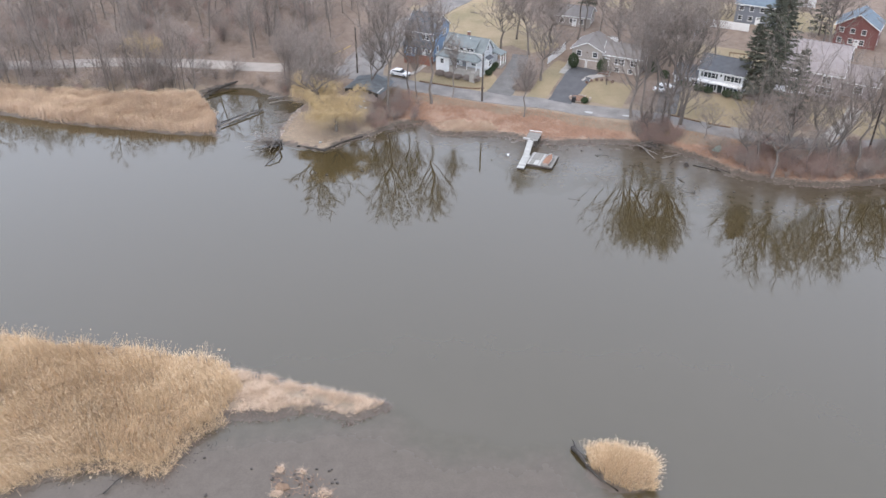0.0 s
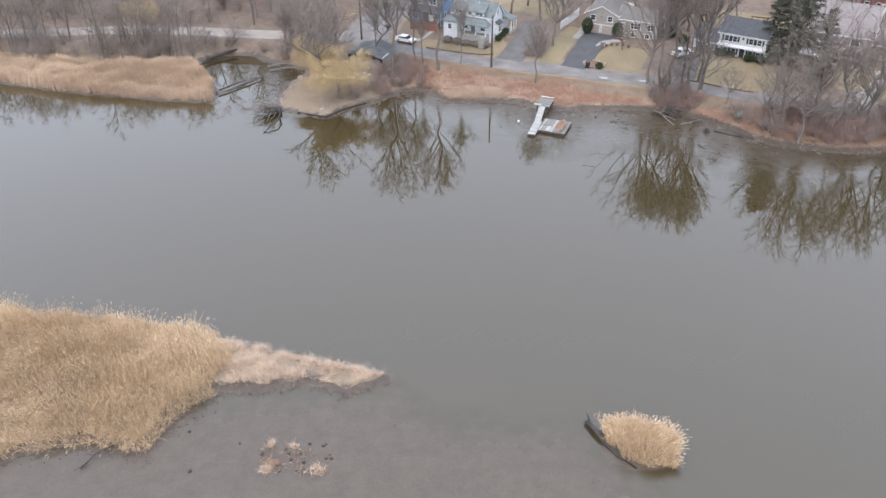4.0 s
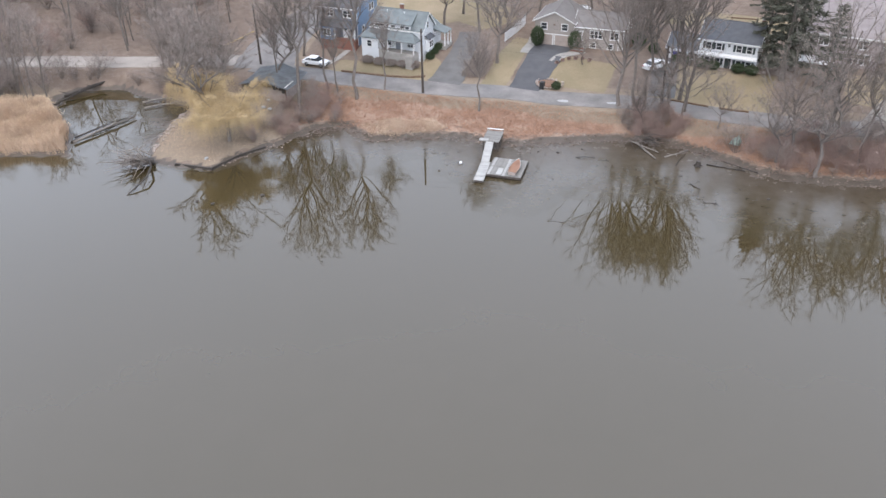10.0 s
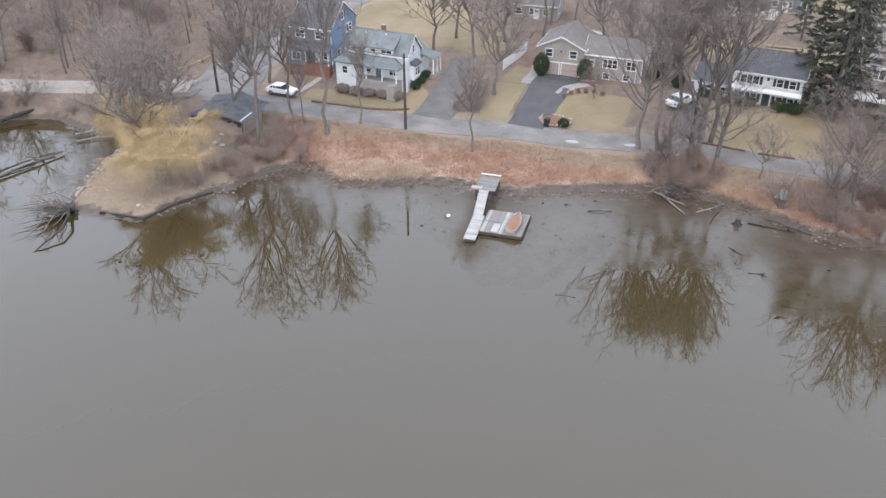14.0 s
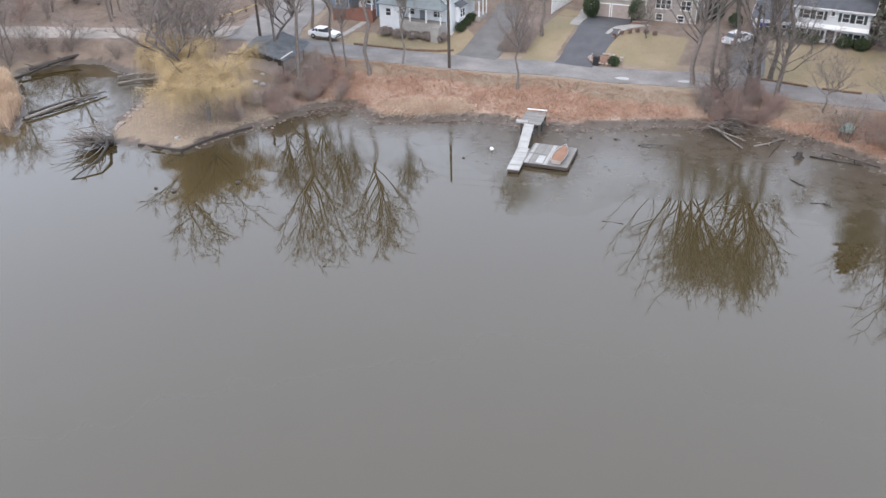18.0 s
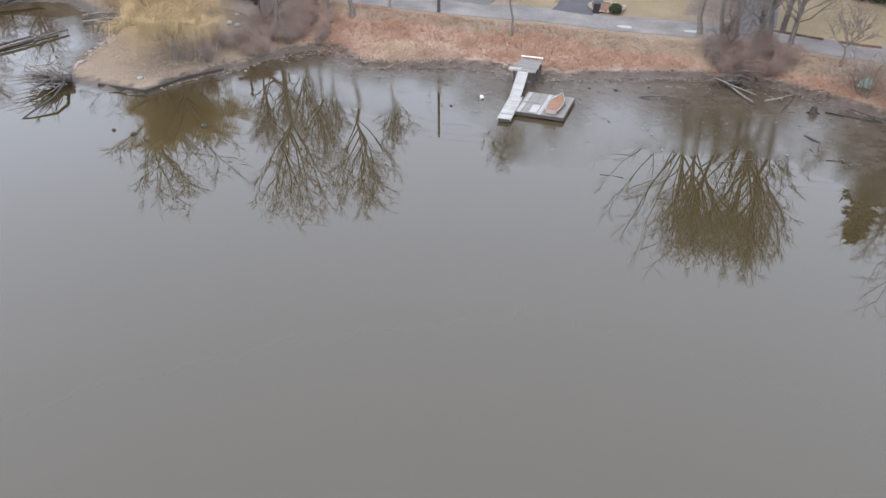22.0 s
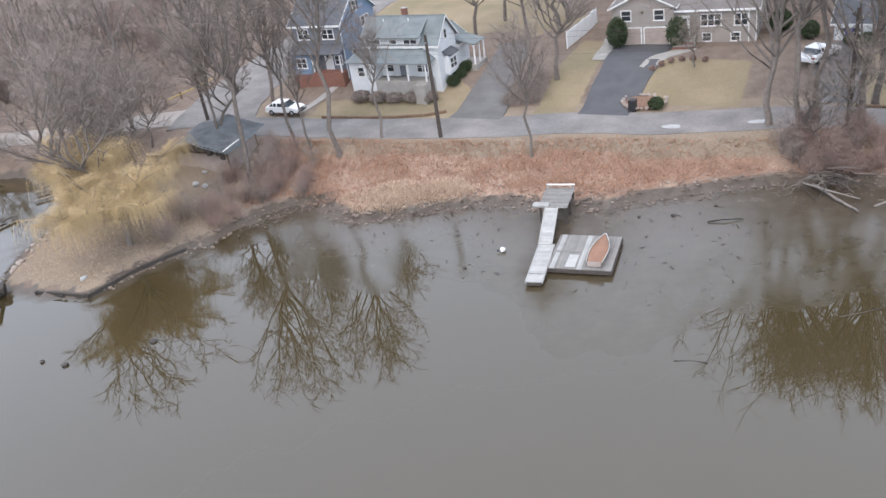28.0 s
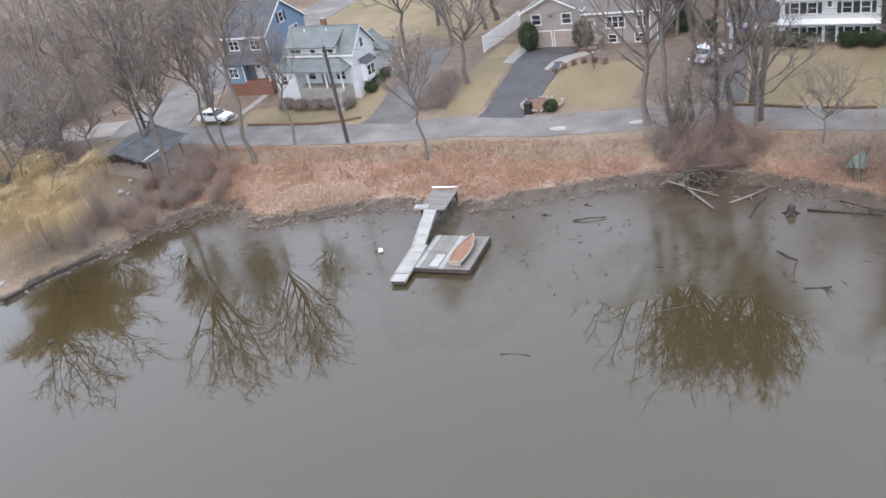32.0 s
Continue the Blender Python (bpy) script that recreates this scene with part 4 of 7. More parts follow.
def shed():
    """Open-fronted boat shelter at the junction, its front boards gone."""
    h = thing("boat_shelter", pose(-20.4, 143.9, height(-17, 145) - 0.05, 0, 0, -22), "derelict shelter with sagging dark grey roof and torn front", "shed")
    for x, y in ((0.2, 0.2), (6.0, 0.2), (0.2, 4.6), (6.0, 4.6)):
        post(h, x, y, -0.6, 1.75, 0.18, M_TIMBER)
    part("back_wall", boxed(0.1, 4.5, -0.5, 6.1, 4.65, 1.9), M_TIMBER, h)
    part("front_wall", boxed(0.3, 0.1, -0.5, 6.0, 0.24, 1.35, bevel=0.02), M_TAN, h, "tan board front wall")
    part("side_wall", boxed(0.1, 0.2, -0.5, 0.24, 4.5, 1.7), M_TAN, h)
    part("side_wall", boxed(5.96, 0.2, -0.5, 6.1, 4.5, 1.7), M_TAN, h)
    for x0, name_ in ((-0.7, "roof"), (6.9, "roof")):
        bm, n = bmesh.new(), 7
        grid = []
        for i in range(n):
            for j in range(n):
                u, v = i / (n - 1), j / (n - 1)
                x, y = x0 + (3.0 - x0) * u, -0.8 + 6.2 * v
                sag = 0.22 * math.sin(math.pi * v) + 0.12 * math.sin(math.pi * u) + 0.05 * math.sin(5 * x + 3 * y)
                grid.append(bm.verts.new((x, y, 1.75 + 0.95 * u + 0.35 * v - sag)))
        for i in range(n - 1):
            for j in range(n - 1):
                bm.faces.new((grid[i * n + j], grid[(i + 1) * n + j], grid[(i + 1) * n + j + 1], grid[i * n + j + 1]))
        bmesh.ops.solidify(bm, geom=bm.faces[:], thickness=0.09)
        part(name_, bm, M_SHEDROOF, h)
    for i in range(15):
        x = -0.35 + 0.45 * i
        top = 2.6 - 0.25 * abs(x - 3.0) - 0.02
        part("torn_board", boxed(x, -0.62 - 0.03 * (i % 3), top - 0.25 - 0.5 * random.random(), x + 0.25 + 0.2 * random.random(), -0.56, top), M_WET, h)
    part("white_trim", tube(bmesh.new(), [(6.5, -0.75, 2.0), (6.55, 1.6, 2.12)], [0.06, 0.06], 5), M_WHITE, h)


shed()


# ---------- landing stage, float and boat ----------
def dock():
    ang = -19
    f = thing("swim_float", pose(14.05, 122.85, 0.12, 0, 0, ang), "weathered grey plank float grounded on the mud", "float")
    W, D = 4.3, 4.5
    for i in range(4):
        y = -D / 2 + 0.3 + i * (D - 0.6) / 3
        part("joist", boxed(-W / 2 + 0.05, y - 0.06, 0, W / 2 - 0.05, y + 0.06, 0.26), M_WET, f)
    for s in (-1, 1):
        part("side_beam", boxed(s * W / 2 - 0.06, -D / 2, 0.0, s * W / 2 + 0.06, D / 2, 0.3, bevel=0.015), M_POLE, f)
        part("end_beam", boxed(-W / 2, s * D / 2 - 0.06, 0.0, W / 2, s * D / 2 + 0.06, 0.3, bevel=0.015), M_POLE, f)
    n = 26
    pw = W / n
    for i in range(n):
        x = -W / 2 + i * pw
        pale = i in (1, 2, 12, 13)
        part("plank", boxed(x + 0.008, -D / 2 - 0.04 + 0.03 * random.random(), 0.302, x + pw - 0.008, D / 2 + 0.04 - 0.03 * random.random(), 0.345 + 0.012 * random.random()), M_PALE if pale else M_DECK, f)
    part("cross_board", boxed(-W / 2 + 0.1, -0.15, 0.36, -0.3, -0.02, 0.39), M_DECK, f)
    panel = part("pale_panel", boxed(-0.95, -D / 2 + 0.15, 0.362, -0.28, -0.5, 0.4, bevel=0.01), M_PALE, f, "pale plywood sheet")
    # rowing boat on the float
    b = thing("rowing_boat", pose(14.05, 122.85, 0.12, 0, 0, ang) @ pose(1.05, -0.1, 0.37, 0, 0, -2), "small pale rowing boat under a faded orange sheet", "boat")
    L = 3.7
    sec = []
    for i in range(9):
        t = i / 8
        w = 0.64 * (1 - max(0, (t - 0.35) / 0.65) ** 2.2) * (0.82 + 0.5 * min(t, 0.36))
        sec.append((-L / 2 + L * t, max(w, 0.02), 0.36 + 0.14 * t * t))
    def hull(off, top, name, material, label=""):
        bm = bmesh.new()
        rings = []
        for y, w, z in sec:
            w = max(w - off, 0.01)
            rings.append([bm.verts.new(v) for v in ((-w, y, z + top), (-w * 0.86, y, off + 0.16), (-w * 0.5, y, off), (w * 0.5, y, off), (w * 0.86, y, off + 0.16), (w, y, z + top))])
        for a, c in zip(rings, rings[1:]):
            for k in range(5):
                bm.faces.new((a[k], a[k + 1], c[k + 1], c[k]))
        bm.faces.new(rings[0])
        if name == "hull":
            bmesh.ops.solidify(bm, geom=bm.faces[:], thickness=0.03)
        return part(name, bm, material, b, label)
    hull(0.0, 0.0, "hull", M_TAN)
    hull(0.06, -0.05, "lining", M_ORANGE, "faded orange lining")
    rim = bmesh.new()
    tube(rim, [(-w, y, z + 0.01) for y, w, z in sec], [0.022] * 9, 5)
    tube(rim, [(w, y, z + 0.01) for y, w, z in sec], [0.022] * 9, 5)
    part("gunwale", rim, M_LAMP, b)
    part("transom", boxed(-0.46, -L / 2 - 0.02, 0.05, 0.46, -L / 2 + 0.04, 0.4, bevel=0.01), M_TAN, b)
    cov = bmesh.new()
    rows_ = [[cov.verts.new((k * max(w - 0.05, 0.01), y, z - 0.05 - 0.05 * (1 - k * k))) for k in (-1, -0.5, 0, 0.5, 1)] for y, w, z in sec]
    for a, c in zip(rows_, rows_[1:]):
        for k in range(4):
            cov.faces.new((a[k], a[k + 1], c[k + 1], c[k]))
    bmesh.ops.solidify(cov, geom=cov.faces[:], thickness=0.02)
    part("cover", cov, M_ORANGE, b, "faded orange sheet sagging over the boat")
    # two floating walkway sections
    for (cx, cy, ln, z) in ((10.42, 120.35, 1.0, 0.14), (11.1, 122.75, 3.9, 0.16)):
        w = thing("floating_walkway", pose(cx, cy, z, 0, 0, -15.5), "grey-white floating walkway section on the mud", "walkway", "walkway sections")
        part("float_tank", boxed(-0.5, -ln / 2, -0.05, 0.5, ln / 2, 0.22, bevel=0.03), M_POLE, w)
        k = max(3, int(ln / 0.3))
        for i in range(k):
            y = -ln / 2 + i * ln / k
            part("plank", boxed(-0.55, y + 0.008, 0.222, 0.55, y + ln / k - 0.008, 0.262 + 0.01 * random.random()), M_PALE, w)
        for s in (-1, 1):
            part("edge_rail", boxed(s * 0.55 - 0.04, -ln / 2, 0.12, s * 0.55 + 0.04, ln / 2, 0.3), M_PALE, w)
    # sloping gangway
    g = thing("gangway", look((12.42, 128.3, 1.4), (11.5, 124.55, 0.45)) @ pose(0, 0, 0, -90, 0, 0), "pale aluminium gangway sloping down from the landing", "gangway")
    ln = math.dist((12.42, 128.3, 1.4), (11.5, 124.55, 0.45))
    for s in (-1, 1):
        part("side_rail", boxed(s * 0.46 - 0.04, 0, -0.1, s * 0.46 + 0.04, ln, 0.06), M_PALE, g)
    for i in range(13):
        part("plank", boxed(-0.42, ln * i / 13 + 0.01, -0.02, 0.42, ln * (i + 1) / 13 - 0.01, 0.02), M_PALE, g)
    # landing on posts
    p = thing("landing_stage", pose(12.95, 129.75, 0, 0, 0, -17), "grey timber landing stage on posts with a bench", "dock")
    W, D, z = 2.1, 3.3, 1.42
    for x in (-W / 2 + 0.12, W / 2 - 0.12):
        for y in (-D / 2 + 0.15, 0.0, D / 2 - 0.15):
            part("pile", tube(bmesh.new(), [(x, y, -0.6), (x, y, z - 0.04)], [0.1, 0.09], 7), M_POLE, p)
        part("stringer", boxed(x - 0.06, -D / 2, z - 0.24, x + 0.06, D / 2, z - 0.04), M_POLE, p)
    for i in range(20):
        y = -D / 2 + i * D / 20
        part("plank", boxed(-W / 2 - 0.04, y + 0.006, z - 0.036, W / 2 + 0.04, y + D / 20 - 0.006, z + 0.012 * random.random()), M_DECK, p)
    part("bench", boxed(-W / 2 - 0.45, -D / 2 + 0.05, z - 0.05, -W / 2 + 0.75, -D / 2 + 0.6, z + 0.16, bevel=0.03), M_PALE, p, "white box seat")
    for x in (-W / 2 + 0.1, W / 2 - 0.1):
        part("rail_post", boxed(x - 0.05, D / 2 - 0.12, z, x + 0.05, D / 2 - 0.02, z + 0.3), M_ALU, p)
    part("rail", boxed(-W / 2, D / 2 - 0.12, z + 0.25, W / 2 + 0.05, D / 2, z + 0.34), M_WHITE, p)


dock()


# ---------- cars ----------
def car(m, label, wagon=False):
    c = thing("car", m, label, "car")
    L, W = 4.6, 1.8
    prof = [(-L / 2, 0.35), (-L / 2 + 0.05, 0.75), (-L / 2 + 0.5, 0.92), (-0.9, 0.98), (1.5, 1.0), (L / 2 - 0.1, 0.95), (L / 2, 0.6), (L / 2 - 0.05, 0.32)]
    bm = prism(bmesh.new(), prof, "y", -W / 2, W / 2)
    bmesh.ops.bevel(bm, geom=bm.edges[:], offset=0.09, segments=2, affect='EDGES')
    part("body", bm, M_CARW, c, smooth=False)
    back = 2.1 if wagon else 1.75
    top = 1.62 if wagon else 1.42
    gp = [(-1.05, 0.95), (-0.3, top - 0.04), (back - 0.55, top - 0.02), (back, 0.96)]
    bm = prism(bmesh.new(), gp, "y", -W / 2 + 0.14, W / 2 - 0.14)
    bmesh.ops.bevel(bm, geom=bm.edges[:], offset=0.05, segments=1, affect='EDGES')
    part("glasshouse", bm, M_GLASS, c, "dark glazing")
    part("roof", boxed(-0.32, -W / 2 + 0.15, top - 0.05, back - 0.5, W / 2 - 0.15, top + 0.02, bevel=0.03), M_CARW, c)
    for y in (-W / 2 + 0.13, W / 2 - 0.13):
        for x in (0.55, back - 0.7):
            part("pillar", boxed(x - 0.05, y - 0.03, 0.95, x + 0.05, y + 0.03, top), M_CARW, c)
    for x in (-1.42, 1.38):
        for s in (-1, 1):
            ty = part("wheel", tube(bmesh.new(), [(x, s * (W / 2 - 0.2), 0.33), (x, s * (W / 2 + 0.015), 0.33)], [0.33, 0.33], 14), M_TYRE, c)
            part("rim", tube(bmesh.new(), [(x, s * (W / 2 - 0.02), 0.33), (x, s * (W / 2 + 0.03), 0.33)], [0.2, 0.18], 10), M_STEEL, ty)
    for s in (-1, 1):
        part("headlight", boxed(-L / 2 + 0.0, s * 0.65 - 0.17, 0.62, -L / 2 + 0.2, s * 0.65 + 0.17, 0.76, bevel=0.03), M_LAMP, c)
        part("tail_light", boxed(L / 2 - 0.16, s * 0.68 - 0.14, 0.7, L / 2 + 0.0, s * 0.68 + 0.14, 0.86, bevel=0.03), M_RED, c)
        part("mirror", boxed(-0.75, s * (W / 2 + 0.06) - 0.07, 0.95, -0.6, s * (W / 2 + 0.06) + 0.07, 1.08, bevel=0.02), M_CARW, c)
    part("bumper", boxed(-L / 2 - 0.04, -W / 2 + 0.1, 0.32, -L / 2 + 0.12, W / 2 - 0.1, 0.52, bevel=0.03), M_BLACK, c)
    part("grille", boxed(-L / 2 - 0.01, -0.4, 0.6, -L / 2 + 0.06, 0.4, 0.74, bevel=0.01), M_BLACK, c)
    return c


car(pose(-11.5, 153.2, road_level(np.array(-11.5), np.array(153.2)) + 0.12, 0, 0, 155) @ Matrix.Scale(0.88, 4), "white sedan parked at the roadside by the junction")
car(pose(37.5, 144.6, height(37.5, 144.6) + 0.08, 0, 0, 218) @ Matrix.Scale(0.92, 4), "white hatchback parked on the driveway before a garage")


# ---------- poles and wires ----------
def pole(x, y, h, lean=0.0):
    z = height(x, y)
    p = thing("utility_pole", pose(x, y, z - 0.3), "dark creosoted wooden utility pole beside the lane", "utility pole", "utility poles along the lane")
    part("shaft", tube(bmesh.new(), [(0, 0, 0), (lean * 0.5, 0, h * 0.5), (lean, 0, h)], [0.19, 0.16, 0.12], 9), M_POLE, p)
    part("cross_arm", boxed(lean - 0.06, -0.9, h - 0.7, lean + 0.06, 0.9, h - 0.58), M_POLE, p)
    for y2 in (-0.8, 0.0, 0.8):
        part("insulator", tube(bmesh.new(), [(lean, y2, h - 0.58), (lean, y2, h - 0.4)], [0.05, 0.04], 6), M_STEEL, p)
    return z + h - 0.7


POLES = [(-19.9, 154.2), (4.26, 141.75), (35.1, 132.4), (66, 122)]
tops = [pole(x, y, 9.4) for x, y in POLES]


def wire(a, b, sag=0.6, r=0.007):
    pts = [Vector(a).lerp(Vector(b), i / 12) - Vector((0, 0, sag * 4 * (i / 12) * (1 - i / 12))) for i in range(13)]
    w = part("overhead_wire", tube(bmesh.new(), pts, [r] * 13, 4), M_BLACK)
    return tagged(w, "thin overhead utility wire between the poles", "wire", "overhead wires")


for (a, za_), (b, zb_) in zip(zip(POLES, tops), zip(POLES[1:], tops[1:])):
    for o, dz in ((-0.8, 0), (0.8, 0), (0, -1.6)):
        wire((a[0], a[1] + o, za_ + 0.3 + dz), (b[0], b[1] + o, zb_ + 0.3 + dz))
wire((4.26, 141.75, tops[1] - 1), (0.5, 151.5, 8.0), 0.3)
wire((35.1, 132.4, tops[2] - 1), (30.5, 148.5, 8.0), 0.4)


# ---------- trees ----------
class Grow:
    """Collects tubes and slivers for a tree."""

    def __init__(self, seed):
        self.r = random.Random(seed)
        self.v, self.f, self.tv, self.tf = [], [], [], []

    def tube(self, pts, radii, sides):
        base = len(self.v)
        for i, p in enumerate(pts):
            d = (pts[min(i + 1, len(pts) - 1)] - pts[max(i - 1, 0)]).normalized()
            u = d.orthogonal().normalized()
            w = d.cross(u)
            for k in range(sides):
                a = 2 * math.pi * k / sides
                self.v.append(p + radii[i] * (math.cos(a) * u + math.sin(a) * w))
        for i in range(len(pts) - 1):
            for k in range(sides):
                a, b = base + i * sides + k, base + i * sides + (k + 1) % sides
                self.f.append((a, b, b + sides, a + sides))

    def sliver(self, p, d, length, width):
        r = self.r
        s = d.cross(Vector((r.gauss(0, 1), r.gauss(0, 1), r.gauss(0, 1)))).normalized() * width
        k = len(self.tv)
        self.tv += [p - s, p + s, p + d * length]
        self.tf.append((k, k + 1, k + 2))

    def limb(self, p, d, length, radius, level, spec):
        r = self.r
        n = 5 if level == 0 else 4 if level == 1 else 3
        pts, rad = [p], [radius]
        wander, lift = spec["wander"][level], spec["lift"][level]
        for i in range(n):
            d = (d + Vector((r.gauss(0, wander), r.gauss(0, wander), r.gauss(0, wander) + lift))).normalized()
            p = p + d * (length / n)
            pts.append(p)
            rad.append(radius * (1 - (i + 1) / n * (0.72 if level else 0.6)))
        self.tube(pts, rad, spec["sides"][level])
        last = level == len(spec["kids"])
        count = spec["twigs"] if last else spec["kids"][level]
        start = spec["start"][min(level, len(spec["start"]) - 1)]
        for i in range(count):
            t = start + (1 - start) * (i + r.random()) / count
            q = min(int(t * n), n - 1)
            at = pts[q].lerp(pts[q + 1], t * n - q)
            along = (pts[q + 1] - pts[q]).normalized()
            side = along.orthogonal().normalized()
            side.rotate(Matrix.Rotation(2.4 * i + r.random() * 1.5, 3, along))
            spread = radians(spec["angle"][min(level, len(spec["angle"]) - 1)] * (0.75 + 0.5 * r.random()))
            nd = (along * math.cos(spread) + side * math.sin(spread)).normalized()
            if last:
                self.sliver(at, (nd + Vector((0, 0, spec.get("droop", 0.1)))).normalized(), spec["twig"] * (0.6 + 0.8 * r.random()), spec["tw"])
            else:
                ratio = spec["ratio"][level] * (1.15 - 0.55 * (t - start) / (1.001 - start) if level == 0 else 1.1 - 0.5 * t) * (0.8 + 0.4 * r.random())
                self.limb(at, nd, length * ratio, rad[q] * (0.5 if level == 0 else 0.68) * (0.8 + 0.3 * r.random()), level + 1, spec)
        return pts


POLEY = dict(kids=[10, 6], twigs=12, wander=[0.04, 0.12, 0.18], lift=[0.05, 0.1, 0.05], sides=[6, 4, 3], start=[0.3, 0.2, 0.1], angle=[44, 42, 42], ratio=[0.42, 0.5], twig=1.2, tw=0.017)
SHRUB = dict(kids=[6, 5], twigs=5, wander=[0.14, 0.2, 0.25], lift=[0.05, 0.05, 0.03], sides=[4, 3, 3], start=[0.05, 0.1, 0.1], angle=[30, 35, 40], ratio=[0.75, 0.55], twig=0.6, tw=0.011)


def make_tree(name, seed, h, radius, spec, label, category="tree", stems=1, twig_mat=None, group="", bark=None):
    g = Grow(seed)
    for s in range(stems):
        a = 2 * math.pi * s / max(stems, 1) + g.r.random()
        off = 0.0 if stems == 1 else radius * 1.6
        d = Vector((math.cos(a) * 0.22, math.sin(a) * 0.22, 1)).normalized() if stems > 1 else Vector((g.r.gauss(0, 0.03), g.r.gauss(0, 0.03), 1)).normalized()
        g.limb(Vector((math.cos(a) * off, math.sin(a) * off, -0.3)), d, h * (1 if stems == 1 else 0.85 + 0.2 * g.r.random()), radius, 0, spec)
    # flare at the foot
    t = thing(name, Matrix.Identity(4), label, category, group)
    mesh_ob("trunk", g.v, g.f, bark or M_BARK, t).data.shade_smooth()
    mesh_ob("crown", g.tv, g.tf, twig_mat or M_TWIG, t)
    return t


def fan_tree(name, seed, h, cb, w, radius, label, limbs=13, twist=0.11, low=0.4, group="", twig=0.085, subs=9, tw=0.011):
    """Bare tree: a clear trunk to height cb, limbs that rise in a fan to a domed crown of width w, fine twigs all over."""
    g = Grow(seed)
    r = g.r

    def jit(k):
        return Vector((r.gauss(0, k), r.gauss(0, k), r.gauss(0, k * 0.5)))

    trunk = [Vector((0, 0, -0.4)), Vector((0, 0, 0.4))] + [Vector((0, 0, cb * s)) + jit(twist * cb * 0.35) for s in (0.35, 0.7, 1.0)]
    trunk += [Vector((0, 0, cb + (h - cb) * s)) + jit(twist * h * 0.35) for s in (0.25, 0.55)]
    g.tube(trunk, [radius * s for s in (1.5, 1.1, 0.95, 0.86, 0.75, 0.45, 0.2)], 8)
    hc = h - cb
    for i in range(limbs):
        rho = math.sqrt((i + 0.4) / limbs)
        a = i * 2.4 + r.uniform(-0.35, 0.35)
        end = Vector((rho * w / 2 * math.cos(a), rho * w / 2 * math.sin(a), cb + hc * (low + (0.9 - low) * math.sqrt(1 - rho * rho)))) + jit(0.05 * w)
        u = min(0.35 * (1 - rho) + r.uniform(-0.12, 0.12), 0.5)
        start = trunk[4].lerp(trunk[5], u / 0.25) if 0 < u < 0.25 else trunk[5].lerp(trunk[6], (u - 0.25) / 0.3) if u >= 0.25 else trunk[3].lerp(trunk[4], 1 + u * 2)
        ctrl = start + Vector(((end.x - start.x) * 0.62, (end.y - start.y) * 0.62, (end.z - start.z) * 0.4))
        pts = [(start * (1 - s) ** 2 + ctrl * 2 * s * (1 - s) + end * s * s) + (jit(twist * 0.9 * hc * 0.12) if 0 < s else Vector()) for s in (0, 0.2, 0.4, 0.6, 0.8, 1)]
        r0 = radius * r.uniform(0.34, 0.5)
        g.tube(pts, [r0 * s for s in (1, 0.8, 0.62, 0.45, 0.28, 0.12)], 5)
        for j in range(subs):
            s = 0.28 + 0.72 * (j + r.random()) / subs
            q = min(int(s * 5), 4)
            at, along = pts[q].lerp(pts[q + 1], s * 5 - q), (pts[q + 1] - pts[q]).normalized()
            d = (along * 0.8 + jit(0.62) + Vector((at.x, at.y, 0)) * (0.35 / w) + Vector((0, 0, 0.22))).normalized()
            ln = hc * r.uniform(0.17, 0.3) * (1.15 - 0.5 * s)
            p1 = at + d * ln * 0.5 + jit(ln * twist * 0.8)
            p2 = p1 + (d + jit(0.25) + Vector((0, 0, 0.15))).normalized() * ln * 0.5
            r1 = r0 * (1 - 0.8 * s) * 0.5 + 0.012
            g.tube([at, p1, p2], [r1, r1 * 0.6, 0.01], 4)
            for k in range(6):
                e = 0.15 + 0.85 * (k + r.random()) / 6
                b = at.lerp(p1, e * 2) if e < 0.5 else p1.lerp(p2, e * 2 - 1)
                d2 = (d + jit(0.75) + Vector((0, 0, 0.1))).normalized()
                l2 = ln * r.uniform(0.28, 0.5)
                b2 = b + d2 * l2
                g.tube([b, b2], [0.016, 0.007], 3)
                for m in range(4):
                    g.sliver(b.lerp(b2, 0.1 + 0.9 * r.random()), (d2 + jit(0.7) + Vector((0, 0, 0.15))).normalized(), twig * hc * r.uniform(0.6, 1.3), tw)
    t = thing(name, Matrix.Identity(4), label, "tree", group)
    mesh_ob("trunk", g.v, g.f, M_BARK, t).data.shade_smooth()
    mesh_ob("crown", g.tv, g.tf, M_TWIG, t)
    return t


def plant(proto, x, y, s=1.0, turn=None, lean=0.0, z=None, label=""):
    m = Matrix.LocRotScale((x, y, height(x, y) if z is None else z), Euler((radians(lean * random.uniform(-1, 1)), radians(lean), radians(random.uniform(0, 360) if turn is None else turn))), (s, s, s))
    o = copy_thing(proto, m)
    if label:
        o["label"] = label
    return o


GT = "bare trees along the bank"
T_VASE = [fan_tree("bare_tree", 11 + i, 15.5, 6.3, 6.6, 0.165, "tall leafless tree with a fan-shaped grey crown", group=GT) for i in range(3)]
T_WIDE = [fan_tree("bare_tree", 25 + i, 15.5, 3.4, 10.8, 0.19, "tall leafless tree with a broad fan-shaped crown", limbs=15, twist=0.07, low=0.36, subs=4, twig=0.07, tw=0.008, group=GT) for i in range(2)]
T_OAK = [fan_tree("bare_tree", 31 + i, 11.0, 2.9, 8.4, 0.17, "spreading leafless tree with twisting grey limbs", twist=0.2, low=0.22, subs=8, group=GT) for i in range(3)]
T_POLE = [make_tree("bare_tree", 51 + i, 13.0, 0.17, POLEY, "slender leafless woodland tree with thin grey trunk", group="bare woodland trees") for i in range(5)]
